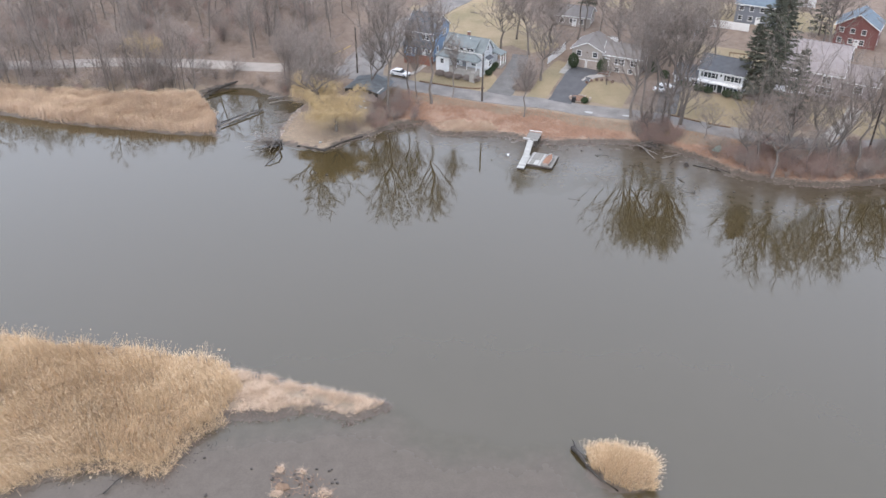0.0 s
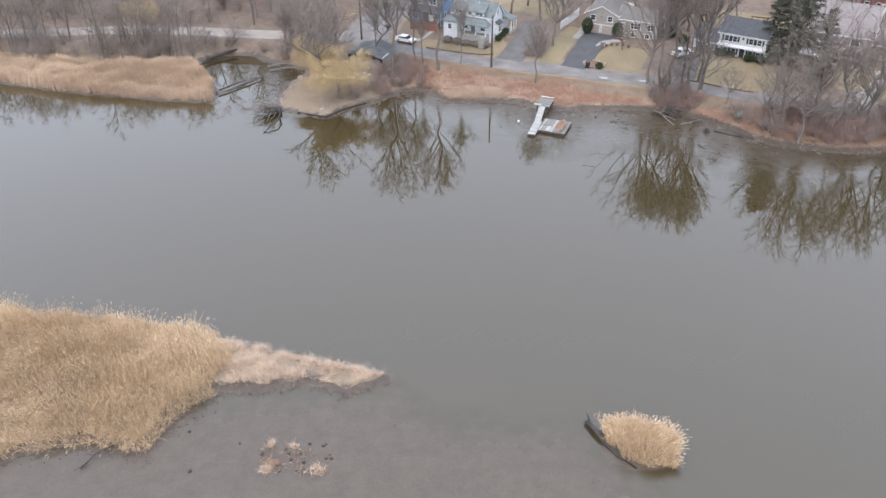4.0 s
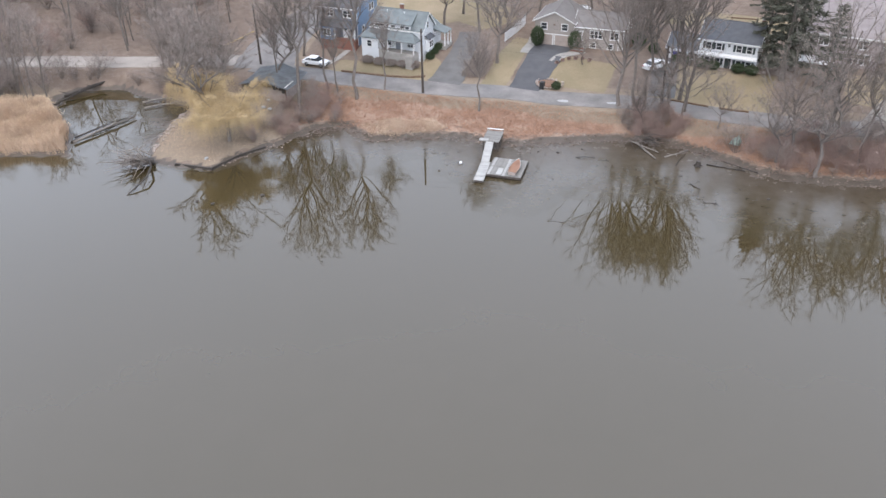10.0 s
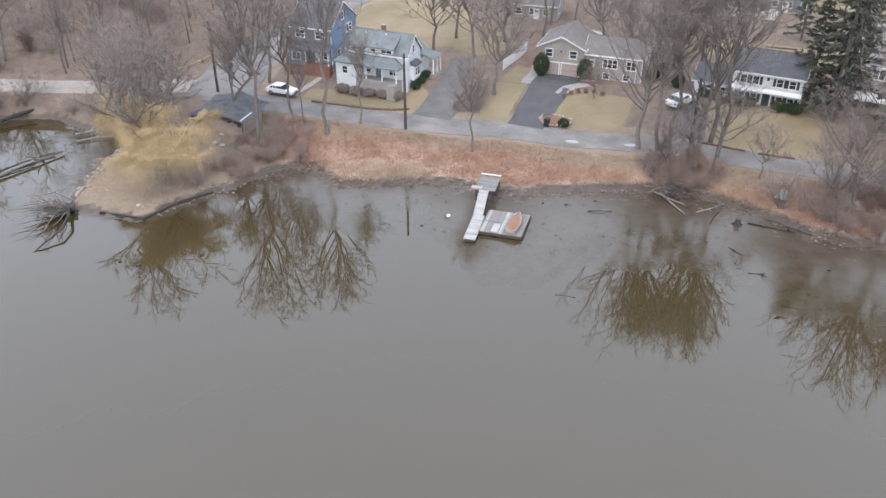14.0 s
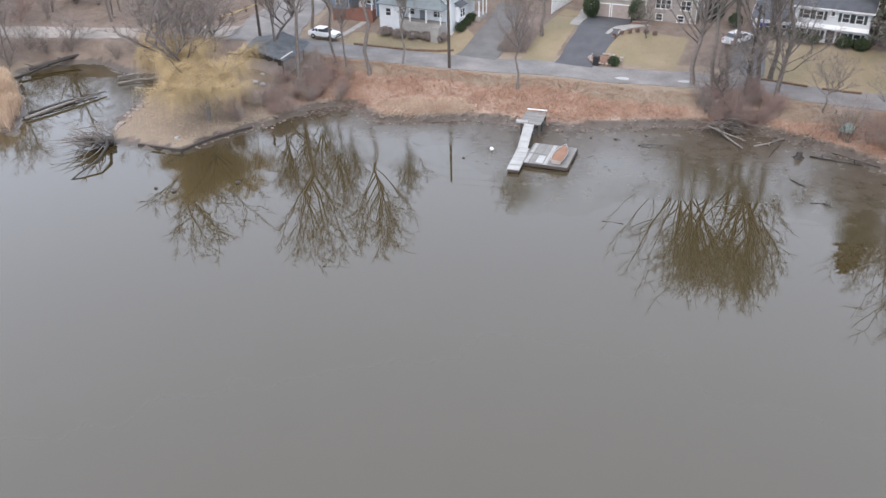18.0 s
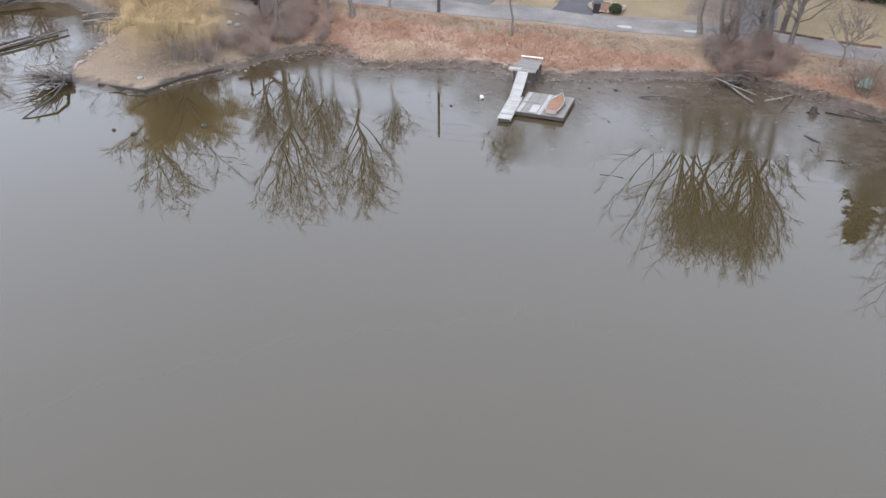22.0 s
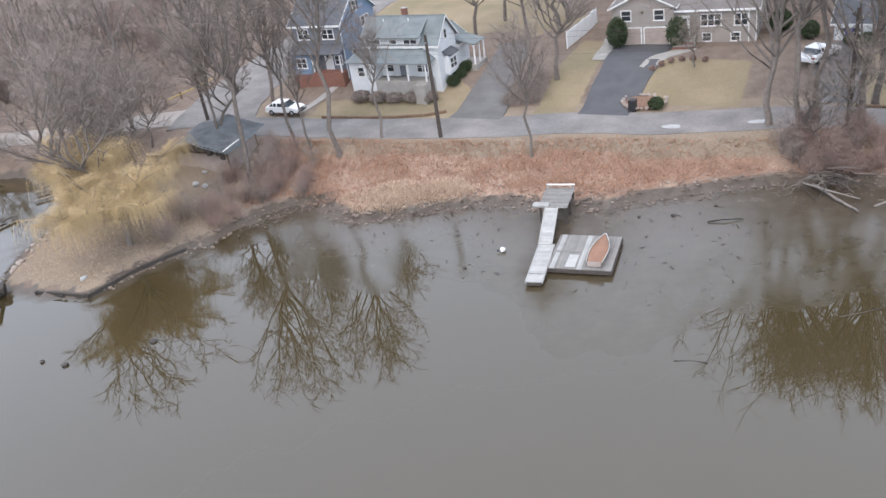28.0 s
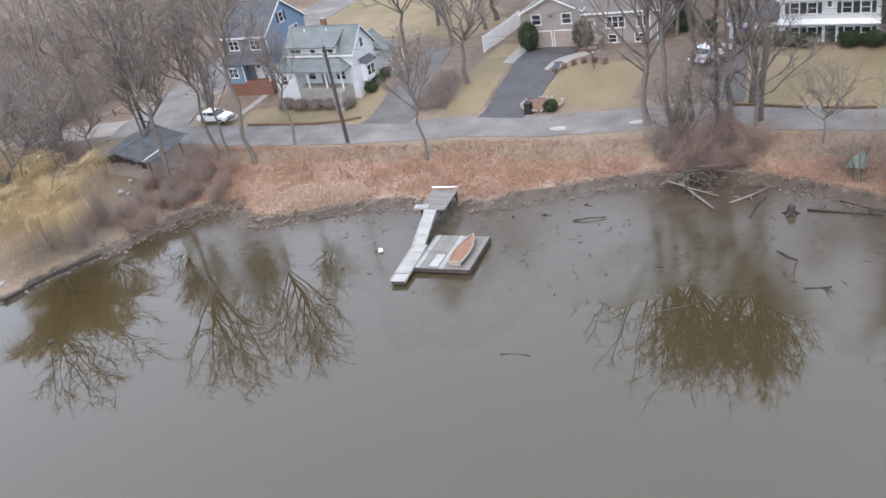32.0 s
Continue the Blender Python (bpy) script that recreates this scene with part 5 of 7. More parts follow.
T_SHRUB = [make_tree("bare_shrub", 81 + i, 2.2, 0.03, SHRUB, "leafless reddish thicket shrub on the bank", "shrub", stems=7, twig_mat=M_RTWIG, group="bank shrubs", bark=M_RTWIG) for i in range(3)]
T_THICKET = [make_tree("thicket_shrub", 86 + i, 2.2, 0.022, SHRUB, "thin leafless mauve-brown thicket shrub on the bank", "shrub", stems=6, twig_mat=M_RTWIG if i else None, group="thicket shrubs", bark=M_RTWIG) for i in range(2)]
T_BRUSH = [make_tree("bare_shrub", 91 + i, 2.8, 0.03, SHRUB, "tangled grey-brown leafless shrub", "shrub", stems=6, group="woodland shrubs") for i in range(2)]


# tall trees on the bank, heights in metres
def tall(protos, i, x, y, h, turn=None, lean=0.0):
    p = protos[i % len(protos)]
    return plant(p, x, y, h / max(v.co.z for v in p.children[1].data.vertices), turn, lean)


for i, (x, y, h, lean) in enumerate(((-9.2, 145.0, 15.5, -2), (-7.8, 144.2, 11, 1), (-5.0, 142.5, 21.5, 0), (-1.1, 143.5, 12, 0), (-12.9, 140.6, 22, 0), (11.75, 137.2, 12.2, 0), (33.6, 134.6, 22, 2),
                                     (38.9, 136.6, 23.5, 1), (38.4, 132.7, 22.5, 1),  (63.5, 119.6, 19, 2), (55.6, 119, 17, 3))):
    tall(T_VASE, i, x, y, h, 67 * i, lean)
tall(T_VASE, 1, 31.8, 133.2, 20, 30)
for i, (x, y, h) in enumerate(((30.2, 135.2, 23), (36.2, 132.8, 22.3), (53.2, 122.9, 23.5), (60.5, 120.3, 22), (48.2, 121.5, 17))):
    tall(T_WIDE, i, x, y, h, 140 * i)
for i, (x, y, h) in enumerate(((50.0, 117.8, 15.5), (46.5, 121.0, 11), (58.3, 118.8, 15), (67.5, 120.5, 16), (72, 121.5, 15), (15.4, 149.8, 16), (13.8, 162, 14), (17.5, 166, 13), (27.5, 147.2, 5.5),
                               (36.0, 151.5, 13), (34.5, 156, 14), (34.8, 131.4, 9.5), (37.4, 130.6, 11), (32.2, 131.0, 8), (41.5, 128.2, 7), (75, 129, 15), (-15.5, 146.3, 13), (-24.4, 136.5, 18), (-23.5, 142.5, 12), (-27.5, 150, 12), (-33, 153.3, 12), (-26.5, 144.5, 9), (-30.5, 151.5, 10), (-25, 151, 9))):
    tall(T_OAK, i, x, y, h, 83 * i)
# trees among and behind the houses
rt = random.Random(5)
yard_spots = [(-13.5, 157.5), (-16.5, 146), (8.5, 165), (11, 171), (19, 170), (24, 172), (30, 170), (36, 165), (38, 160), (41, 157), (44, 160), (39, 170), (46, 168), (50, 158), 
              (33, 163), (27, 176), (34, 178), (41, 180), (48, 182), (52, 190), (66, 165), (72, 160), (80, 153), (80, 140), (76, 136), (74, 168), (88, 160), (90, 142), (64, 200), (45, 205), (30, 205), (15, 196)]
for x, y in yard_spots:
    tall(T_OAK if rt.random() < 0.45 else T_VASE, rt.randrange(3), x + rt.uniform(-1, 1), y + rt.uniform(-1, 1), rt.uniform(13, 19), rt.uniform(0, 360))
# the wood to the west: strip before the road, then behind it
wood = []
while len(wood) < 46:
    x, y = rt.uniform(-95, -29), rt.uniform(146.5, 155)
    if sdf(np.array([x]), np.array([y]), NORTH)[0] > 0.8 and (x < -50 and y > 149 or x > -36):
        wood.append((x, y, rt.uniform(8, 14)))
while len(wood) < 210:
    x, y = rt.uniform(-125, -8), rt.uniform(163, 222)
    d = min(seg_dist(np.array([x]), np.array([y]), r)[0] - w / 2 for r, w in ROADS)
    if d > 1.2 and (y < 195 or rt.random() < 0.6) and not (x > -16 and y < 178) and not (-30 < x < -20 and y < 172):
        wood.append((x, y, rt.uniform(11, 19)))
for i, (x, y, h) in enumerate(wood):
    tall(T_POLE, rt.randrange(5), x, y, h, rt.uniform(0, 360), rt.uniform(-4, 4))
for i in range(110):
    x, y = rt.uniform(-100, -28), rt.choice((rt.uniform(148, 155), rt.uniform(163, 185)))
    if sdf(np.array([x]), np.array([y]), NORTH)[0] > 0.6 and not (-30 < x < -14 and y > 155):
        plant(T_BRUSH[i % 2], x, y, rt.uniform(0.7, 1.5))
for i in range(95):
    x, y = rt.uniform(-100, -30), rt.choice((rt.uniform(146.5, 150), rt.uniform(163, 205), rt.uniform(163, 205)))
    if sdf(np.array([x]), np.array([y]), NORTH)[0] > 0.6 and not (-30 < x < -14 and y > 155) and not (-50 < x < -36 and y < 156):
        plant((T_BRUSH + T_SHRUB)[i % 5], x, y, rt.uniform(0.5, 0.9) if y < 151 else rt.uniform(1.0, 2.1), label="" if i % 5 < 2 else "leafless reddish undergrowth shrub in the wood")
for i in range(42):
    x, y = rt.uniform(42, 74), rt.uniform(116.8, 124.5)
    if sdf(np.array([x]), np.array([y]), NORTH)[0] > 0.5 and seg_dist(np.array([x]), np.array([y]), ROADS[0][0])[0] > 3:
        plant((T_BRUSH + T_SHRUB)[i % 5], x, y, rt.uniform(0.7, 1.45), label="bushy leafless mauve-brown shrub on the eastern bank")
for i in range(70):
    x, y = rt.uniform(-19, -9), rt.uniform(131.5, 145)
    if sdf(np.array([x]), np.array([y]), NORTH)[0] > 0.5 and y < (138.5 if x < -12.5 else 145):
        plant(T_THICKET[i % 2], x, y, rt.uniform(0.35, 0.85))
for i in range(60):
    x, y = rt.uniform(43, 74), rt.uniform(116.6, 124.5)
    if sdf(np.array([x]), np.array([y]), NORTH)[0] > 0.5 and seg_dist(np.array([x]), np.array([y]), ROADS[0][0])[0] > 3:
        plant(T_THICKET[i % 2], x, y, rt.uniform(0.6, 1.3))
for i in range(9):
    plant(T_SHRUB[i % 3], rt.gauss(33.2, 2.0), rt.uniform(129.4, 132.8), rt.uniform(0.5, 1.1), label="dense reddish-brown thicket under the tall trees")
for i in range(120):
    k = rt.random()
    if k < 0.45:
        x, y = rt.uniform(-16, -7), rt.uniform(133.5, 143)
    elif k < 0.75:
        x, y = rt.gauss(33, 2.0), rt.uniform(128.9, 133.2)
    else:
        x, y = rt.uniform(44, 72), rt.uniform(116.5, 123)
    if sdf(np.array([x]), np.array([y]), NORTH)[0] > 0.5 and seg_dist(np.array([x]), np.array([y]), ROADS[0][0])[0] > 3:
        plant(T_SHRUB[i % 3] if i % 3 else T_BRUSH[i % 2], x, y, rt.uniform(0.35, 0.9) * (0.75 if x < 0 else 1))
for ob in [*T_VASE, *T_OAK, *T_POLE, *T_WIDE, *T_SHRUB, *T_BRUSH, *T_THICKET]:
    for o in (*ob.children_recursive, ob):
        bpy.data.objects.remove(o)

# far woods on the skyline, nobody could count them
fg = Grow(7)
FAR = dict(kids=[8, 4], twigs=6, wander=[0.05, 0.12, 0.2], lift=[0.05, 0.08, 0.04], sides=[4, 3, 3], start=[0.3, 0.2, 0.1], angle=[40, 42, 42], ratio=[0.36, 0.5], twig=2.0, tw=0.04)
far_rnd = random.Random(9)
for i in range(190):
    x, y = far_rnd.uniform(-190, 190), far_rnd.uniform(222, 330)
    fg.limb(Vector((x, y, height(x, y) - 0.3)), Vector((far_rnd.gauss(0, 0.04), far_rnd.gauss(0, 0.04), 1)).normalized(), far_rnd.uniform(11, 18), 0.2, 0, FAR)
k = len(fg.v)
woods = mesh_ob("far_woods", fg.v + fg.tv, fg.f + [tuple(a + k for a in f) for f in fg.tf], M_TWIG)
tagged(woods, "distant grey-brown leafless woods", "woods", kind="stuff")


# ---------- evergreens ----------
def evergreen(name, x, y, h, w, seed, label, category="tree", skirt=0.12, dense=1.0, group=""):
    g = Grow(seed)
    r = g.r
    t = thing(name, pose(x, y, height(x, y) - 0.1, 0, 0, r.uniform(0, 360)), label, category, group)
    tr = bmesh.new()
    tube(tr, [(0, 0, 0), (0.05, 0, h * 0.5), (0, 0, h * 0.97)], [0.018 * h + 0.03, 0.011 * h + 0.02, 0.02], 7)
    part("trunk", tr, M_BARK, t)
    n = int(26 * h / 4 * dense)
    for i in range(n):
        u = skirt + (1 - skirt) * (i + r.random()) / n
        z = h * u
        reach = w * (1 - u) ** 0.75 * (0.6 + 0.55 * r.random()) + 0.15
        a = i * 2.4 + r.random()
        d = Vector((math.cos(a), math.sin(a), 0.12 - 0.25 * (1 - u)))
        end = Vector((0, 0, z)) + d * reach
        for k in range(34):
            s = 0.15 + 0.85 * r.random()
            p = Vector((0, 0, z)).lerp(end, s) + Vector((r.gauss(0, 0.1), r.gauss(0, 0.1), r.gauss(0, 0.06))) * (0.5 + reach * 0.35)
            g.sliver(p, Vector((d.x + r.gauss(0, 0.6), d.y + r.gauss(0, 0.6), r.gauss(-0.15, 0.35))).normalized(), 0.3 + 0.03 * h, 0.05 + 0.004 * h)
    mesh_ob("crown", g.tv, g.tf, M_PINE, t)
    return t


for i, (x, y, h, w) in enumerate(((53.2, 138.5, 19.5, 4.0), (55.8, 141.5, 20.5, 4.4), (52.0, 142.5, 13, 3.2), (57.5, 134.5, 12, 3.2), (80, 132, 11, 3.5), (84, 136, 12, 3.8), (78, 126, 8, 3.2), (86, 128, 10, 3.5), (76.5, 176, 11, 3.4), (92, 168, 12, 3.6), (62, 168, 9, 2.6), (29, 190, 12, 3))):
    evergreen("evergreen_tree", x, y, h, w, 200 + i, "tall dark green conifer between the houses", dense=0.75, group="conifers")


def bush(x, y, w, h, seed, label, material=None, flat=0.0, category="shrub", group="", name="clipped_shrub", depth=None):
    """A shrub as a cloud of small leaf blades round a few stems."""
    g = Grow(seed)
    r = g.r
    t = thing(name, pose(x, y, height(x, y)), label, category, group)
    st = bmesh.new()
    for i in range(5):
        a = i * 1.26
        tube(st, [(0, 0, -0.1), (w * 0.28 * math.cos(a), w * 0.28 * math.sin(a), h * 0.7)], [0.04, 0.015], 4)
    part("stems", st, M_BARK, t)
    n = int(500 + 700 * min(w * h, 3))
    for i in range(n):
        a, u = r.uniform(0, 2 * math.pi), r.uniform(-1, 1)
        k = 0.55 + 0.45 * r.random() ** 0.4 + 0.08 * math.sin(5 * a + seed) * (1 - flat)
        q = math.sqrt(1 - u * u)
        p = Vector((w / 2 * k * q * math.cos(a), (depth or w) / 2 * k * q * math.sin(a), h * 0.52 + h * 0.5 * k * u))
        g.sliver(p, Vector((r.gauss(0, 1), r.gauss(0, 1), r.gauss(0.3, 1))).normalized(), 0.2, 0.06)
    mesh_ob("foliage", g.tv, g.tf, material or M_HEDGE, t)
    return t


for i, (x, y, w, h) in enumerate(((22.0, 154.9, 2.0, 2.9), (27.2, 152.3, 2.0, 2.9))):
    bush(x, y, w, h, 300 + i, "round dark green evergreen beside the garage", group="garage evergreens", name="evergreen_shrub")
GH = "foundation shrubs"
for i, (x, y, w, h) in enumerate(((43.7, 143.9, 1.9, 1.2), (45.2, 143.0, 1.7, 1.1), (48.2, 141.5, 1.9, 1.2), (49.8, 140.6, 1.8, 1.2), (42.0, 145.6, 1.6, 1.0), (40.9, 146.3, 1.4, 0.9))):
    bush(x, y, w, h, 320 + i, "clipped dark green shrub at the house front", group=GH, flat=1)
for i, (x, y, w, h) in enumerate(((-3.8, 153.4, 1.8, 0.9), (-2.0, 152.6, 1.8, 0.9), (-0.2, 151.9, 1.8, 0.8), (1.6, 151.2, 1.9, 0.9), (3.2, 150.6, 1.7, 0.9))):
    bush(x, y, w, h, 340 + i, "low brown dormant shrub before the porch", material=M_TWIG, group="porch shrubs", name="dormant_shrub")
for i, (x, y) in enumerate(((5.6, 152.3), (6.3, 153.6), (7.0, 154.8))):
    bush(x, y, 1.3, 0.9, 350 + i, "dark green shrub under the gable wall", group="gable shrubs", flat=1)
bush(22.9, 141.7, 1.3, 1.0, 361, "boxy green shrub in the stone bed", flat=1)
bush(-25.8, 141.3, 2.2, 1.5, 362, "dark green juniper on the point", name="evergreen_shrub")
bush(37.0, 152.8, 2.0, 2.0, 363, "dark evergreen at the house corner", name="evergreen_shrub")
bush(38.6, 149.8, 1.6, 1.6, 364, "dark evergreen beside the driveway", name="evergreen_shrub")
for i in range(6):
    bush(23.9 + 0.95 * i, 148.0 + 0.62 * i - 0.13 * i * i, 0.42, 0.36, 370 + i, "small round dormant shrub edging the path", material=M_RTWIG, group="path edging", flat=1)


# ---------- weeping willows ----------
def willow(x, y, h, w, seed, strands, label, thick=0.28):
    g = Grow(seed)
    r = g.r
    t = thing("willow_tree", pose(x, y, height(x, y) - 0.15), label, "willow")
    lim = []
    g.tube([Vector((0, 0, 0)), Vector((0.15, 0.1, h * 0.2)), Vector((0.1, 0.2, h * 0.32))], [thick, thick * 0.85, thick * 0.75], 8)
    for i in range(9):
        a = i * 2 * math.pi / 9 + r.uniform(-0.3, 0.3)
        reach, top = w * (0.32 + 0.3 * r.random()), h * (0.62 + 0.38 * r.random())
        pts = [Vector((0.1, 0.2, h * 0.3)), Vector((math.cos(a) * reach * 0.35, math.sin(a) * reach * 0.35, h * 0.55)), Vector((math.cos(a) * reach * 0.75, math.sin(a) * reach * 0.75, top * 0.93)), Vector((math.cos(a) * reach, math.sin(a) * reach, top * 0.9))]
        pts = [pts[0]] + [p + Vector((r.gauss(0, 0.2), r.gauss(0, 0.2), r.gauss(0, 0.15))) for p in pts[1:]]
        g.tube(pts, [thick * 0.5, thick * 0.34, thick * 0.2, thick * 0.1], 5)
        lim.append(pts)
        for k in range(14):
            s = pts[1].lerp(pts[3], 0.05 + 0.95 * r.random())
            e = s + Vector((r.gauss(0, 1.1), r.gauss(0, 1.1), 0.2 + 0.8 * r.random()))
            g.tube([s, e], [thick * 0.12, 0.02], 4)
            lim.append([s, s.lerp(e, 0.4), s.lerp(e, 0.7), e])
    for i in range(strands):
        pts = r.choice(lim)
        q = r.randrange(1, 3)
        p = pts[q].lerp(pts[q + 1], r.random())
        d = Vector((0.6 * p.x + r.gauss(0, 1.6), 0.6 * p.y + r.gauss(0, 1.6), 0))
        d = d.normalized() if d.length > 0.1 else Vector((1, 0, 0))
        out, drop = r.uniform(0.1, 1.7), (r.uniform(0.2, 0.75) if i % 4 == 0 else r.uniform(-0.08, 0.34)) * p.z
        a, b, c = p, p + d * out * 0.6 + Vector((0, 0, 0.25 - drop * 0.15)), p + d * out + Vector((0, 0, -drop))
        s = d.cross(Vector((0, 0, 1))).normalized() * r.uniform(0.005, 0.010)
        s.rotate(Matrix.Rotation(r.uniform(0, 3.14), 3, 'Z'))
        k = len(g.tv)
        g.tv += [a - s, a + s, b - s, b + s, c]
        g.tf += [(k, k + 1, k + 3, k + 2), (k + 2, k + 3, k + 4)]
    mesh_ob("trunk", g.v, g.f, M_BARK, t).data.shade_smooth()
    mesh_ob("crown", g.tv, g.tf, M_WILLOW, t)


willow(-21.2, 132.0, 7.6, 8.4, 401, 17000, "weeping willow with golden-yellow hanging twigs on the point")
willow(-25.0, 137.4, 7.8, 6.2, 402, 8000, "older willow with thin yellow-brown hanging twigs", 0.34)
willow(-61.5, 156.0, 8.0, 5.5, 403, 4200, "pale yellow willow at the edge of the wood", 0.2)


# ---------- reeds ----------
M_LEAF = mat("dead_leaves", (0.42, 0.24, 0.15), (0.2, 0.115, 0.08), rough=0.95, scale=0.5, fine=4, bump=0, island=0.8)
def reed_bed(name, poly, count, hmin, hmax, seed, label, heads=0.6, lean=0.12, bend=None, width=0.012, material=None, patchy=0.0, wind=(0.3, -0.2), fan=0.0, rough=0.12, lump=1.1):
    """Stems with a bent tip, a leaf and a plume, thickly set over an outline on the ground."""
    rng = np.random.default_rng(seed)
    p = np.array(poly)
    lo, hi = p.min(0), p.max(0)
    q = np.empty((0, 2))
    while len(q) < count:
        c = rng.uniform(lo, hi, (count * 2, 2))
        c = c[inside(c[:, 0], c[:, 1], poly)]
        c = c[sdf(c[:, 0], c[:, 1], poly) + 0.35 * wavy(2.6 * c[:, 0], 2.6 * c[:, 1]) + 0.35 * wavy(0.9 * c[:, 0] + 4, 1.0 * c[:, 1]) > 0.15]
        if patchy:
            c = c[rng.random(len(c)) > patchy * (0.5 + 0.5 * wavy(1.3 * c[:, 0], 1.3 * c[:, 1]))]
        q = np.concatenate([q, c])
    q = q[:count]
    z = np.maximum(lay(q[:, 0], q[:, 1])[0], 0.0) - 0.05
    edge = np.clip(sdf(q[:, 0], q[:, 1], poly) / 1.2, 0.15, 1)
    h = rng.uniform(hmin, hmax, count) * (0.6 + 0.4 * edge) * (1 - rough + rough * wavy(lump * q[:, 0], lump * q[:, 1]))
    field = np.stack([wavy(0.22 * q[:, 0] + 3, 0.3 * q[:, 1]), wavy(0.25 * q[:, 0], 0.22 * q[:, 1] + 9)], 1)
    d = rng.normal(0, lean, (count, 2)) + 0.16 * field + np.array(wind) * 0.15
    if fan:
        d += (q - q.mean(0)) * fan
    if bend:
        d += field * bend + rng.normal(0, bend * 0.5, (count, 2))
    a = rng.uniform(0, 2 * np.pi, count)
    s = np.stack([np.cos(a), np.sin(a), np.zeros(count)], 1) * width
    base = np.column_stack([q, z])
    mid = base + np.column_stack([d * h[:, None] * 0.35, h * 0.6])
    norm = np.sqrt(1 + (d ** 2).sum(1))
    top = base + np.column_stack([d * h[:, None], h / norm * 0.98])
    leaf = mid + np.column_stack([rng.normal(0, 0.28, (count, 2)) + d * 0.3, rng.uniform(-0.05, 0.4, count)])
    v = np.stack([base - s, base + s, mid - s, mid + s, top, leaf], 1).reshape(-1, 3)
    k = np.arange(count)[:, None] * 6
    faces = np.concatenate([(k + [0, 1, 3]), (k + [0, 3, 2]), (k + [2, 3, 4]), (k + [2, 3, 5])])
    t = tagged(new(name), label, "reeds", kind="stuff")
    mesh_ob("stems", v, faces, material or M_REED, t)["kind"] = "stuff"
    m = rng.random(count) < heads
    if m.any():
        tp, dd, n = top[m], np.column_stack([d[m], np.full(m.sum(), 0.7)]), int(m.sum())
        dd /= np.linalg.norm(dd, axis=1)[:, None]
        side = np.cross(dd, rng.normal(0, 1, (n, 3)))
        side /= np.linalg.norm(side, axis=1)[:, None]
        ln, wd = rng.uniform(0.12, 0.24, (n, 1)), rng.uniform(0.016, 0.032, (n, 1))
        v2 = np.stack([tp - dd * ln * 0.4, tp + side * wd, tp + dd * ln * 0.75 + np.column_stack([d[m] * 0.2, np.full(n, -0.03)]), tp - side * wd], 1).reshape(-1, 3)
        mesh_ob("plumes", v2, np.arange(4 * n).reshape(-1, 4), M_REEDHEAD, t)["kind"] = "stuff"
    return t


reed_bed("near_reed_bed", [(-75, 45), (-60, 46.5), (-41.7, 51.2), (-38.1, 54.0), (-33.2, 55.6), (-27.6, 54.6), (-26.6, 58.9), (-23.4, 62.2), (-21.6, 65.5), (-24.6, 69.8), (-36.4, 72.4), (-45, 73), (-52.2, 74.2), (-80, 77)],
         80000, 1.9, 2.9, 501, "dense bed of tall tan dry reeds with pale plumes", 0.42, lean=0.09, bend=0.42, width=0.014, rough=0.3)
reed_bed("tall_reed_fringe", [(-60, 73.6), (-52.2, 72.9), (-45, 71.8), (-36.4, 71.0), (-27, 69.0), (-25.4, 70.6), (-36.4, 73.0), (-45, 73.8), (-52.2, 74.9), (-60, 75.6)], 420, 2.7, 3.8, 510, "tall wispy reeds with pale plumes along the water's edge", 0.95, lean=0.16, bend=0.16, width=0.012, wind=(1.3, 0.3), patchy=0.95, rough=0.2)
reed_bed("reed_skirt", [(-42.5, 50.6), (-38.1, 52.9), (-33.2, 54.5), (-27.2, 53.4), (-25.6, 58.4), (-22.4, 61.4), (-24, 63), (-28, 59.5), (-28.4, 56), (-33, 56.8), (-39, 55.4), (-43, 52.4)], 3000, 0.9, 1.9, 511, "bent dry reeds hanging over the mud edge", 0.15, lean=0.5, bend=0.3, width=0.014, wind=(1.2, -2.0), rough=0.3)
reed_bed("matted_reeds", [(-25, 69.3), (-22.8, 62.3), (-19.1, 62.6), (-14, 63.9), (-10.2, 62.4), (-6.6, 64.2), (-6.9, 64.9), (-11.9, 66.3), (-16.3, 67.4), (-21.8, 69.3)], 15000, 0.25, 1.8, 502, "pale matted dry reeds on a low mud spit", 0.05, lean=0.6, bend=1.0, width=0.014, material=M_STRAW, patchy=0.95, rough=0.8, lump=2.3)
reed_bed("reed_island", [(13.9, 58.2), (14.0, 56.2), (15.2, 54.4), (17.2, 53.3), (19.6, 53.4), (20.5, 55.3), (20.3, 57.2), (17.8, 58.6), (15.3, 59.0)], 4200, 1.9, 2.9, 503, "tuft of tall tan reeds on a mud islet", 0.5, lean=0.12, bend=0.1, width=0.013, fan=0.17, rough=0.3)
reed_bed("far_reed_bed", [(-110, 149), (-84, 138.9), (-77, 136.8), (-70, 135.0), (-61.2, 133.4), (-50.5, 131.5), (-42.0, 131.2), (-43.6, 137.5), (-48, 145), (-50.5, 148.5), (-66, 147.5), (-84, 149.5), (-104, 155)],
         42000, 2.3, 3.0, 504, "tall tan dry reeds lining the far bank", 0.55, bend=0.2, width=0.02, material=M_REEDFAR, rough=0.35, patchy=0.4)
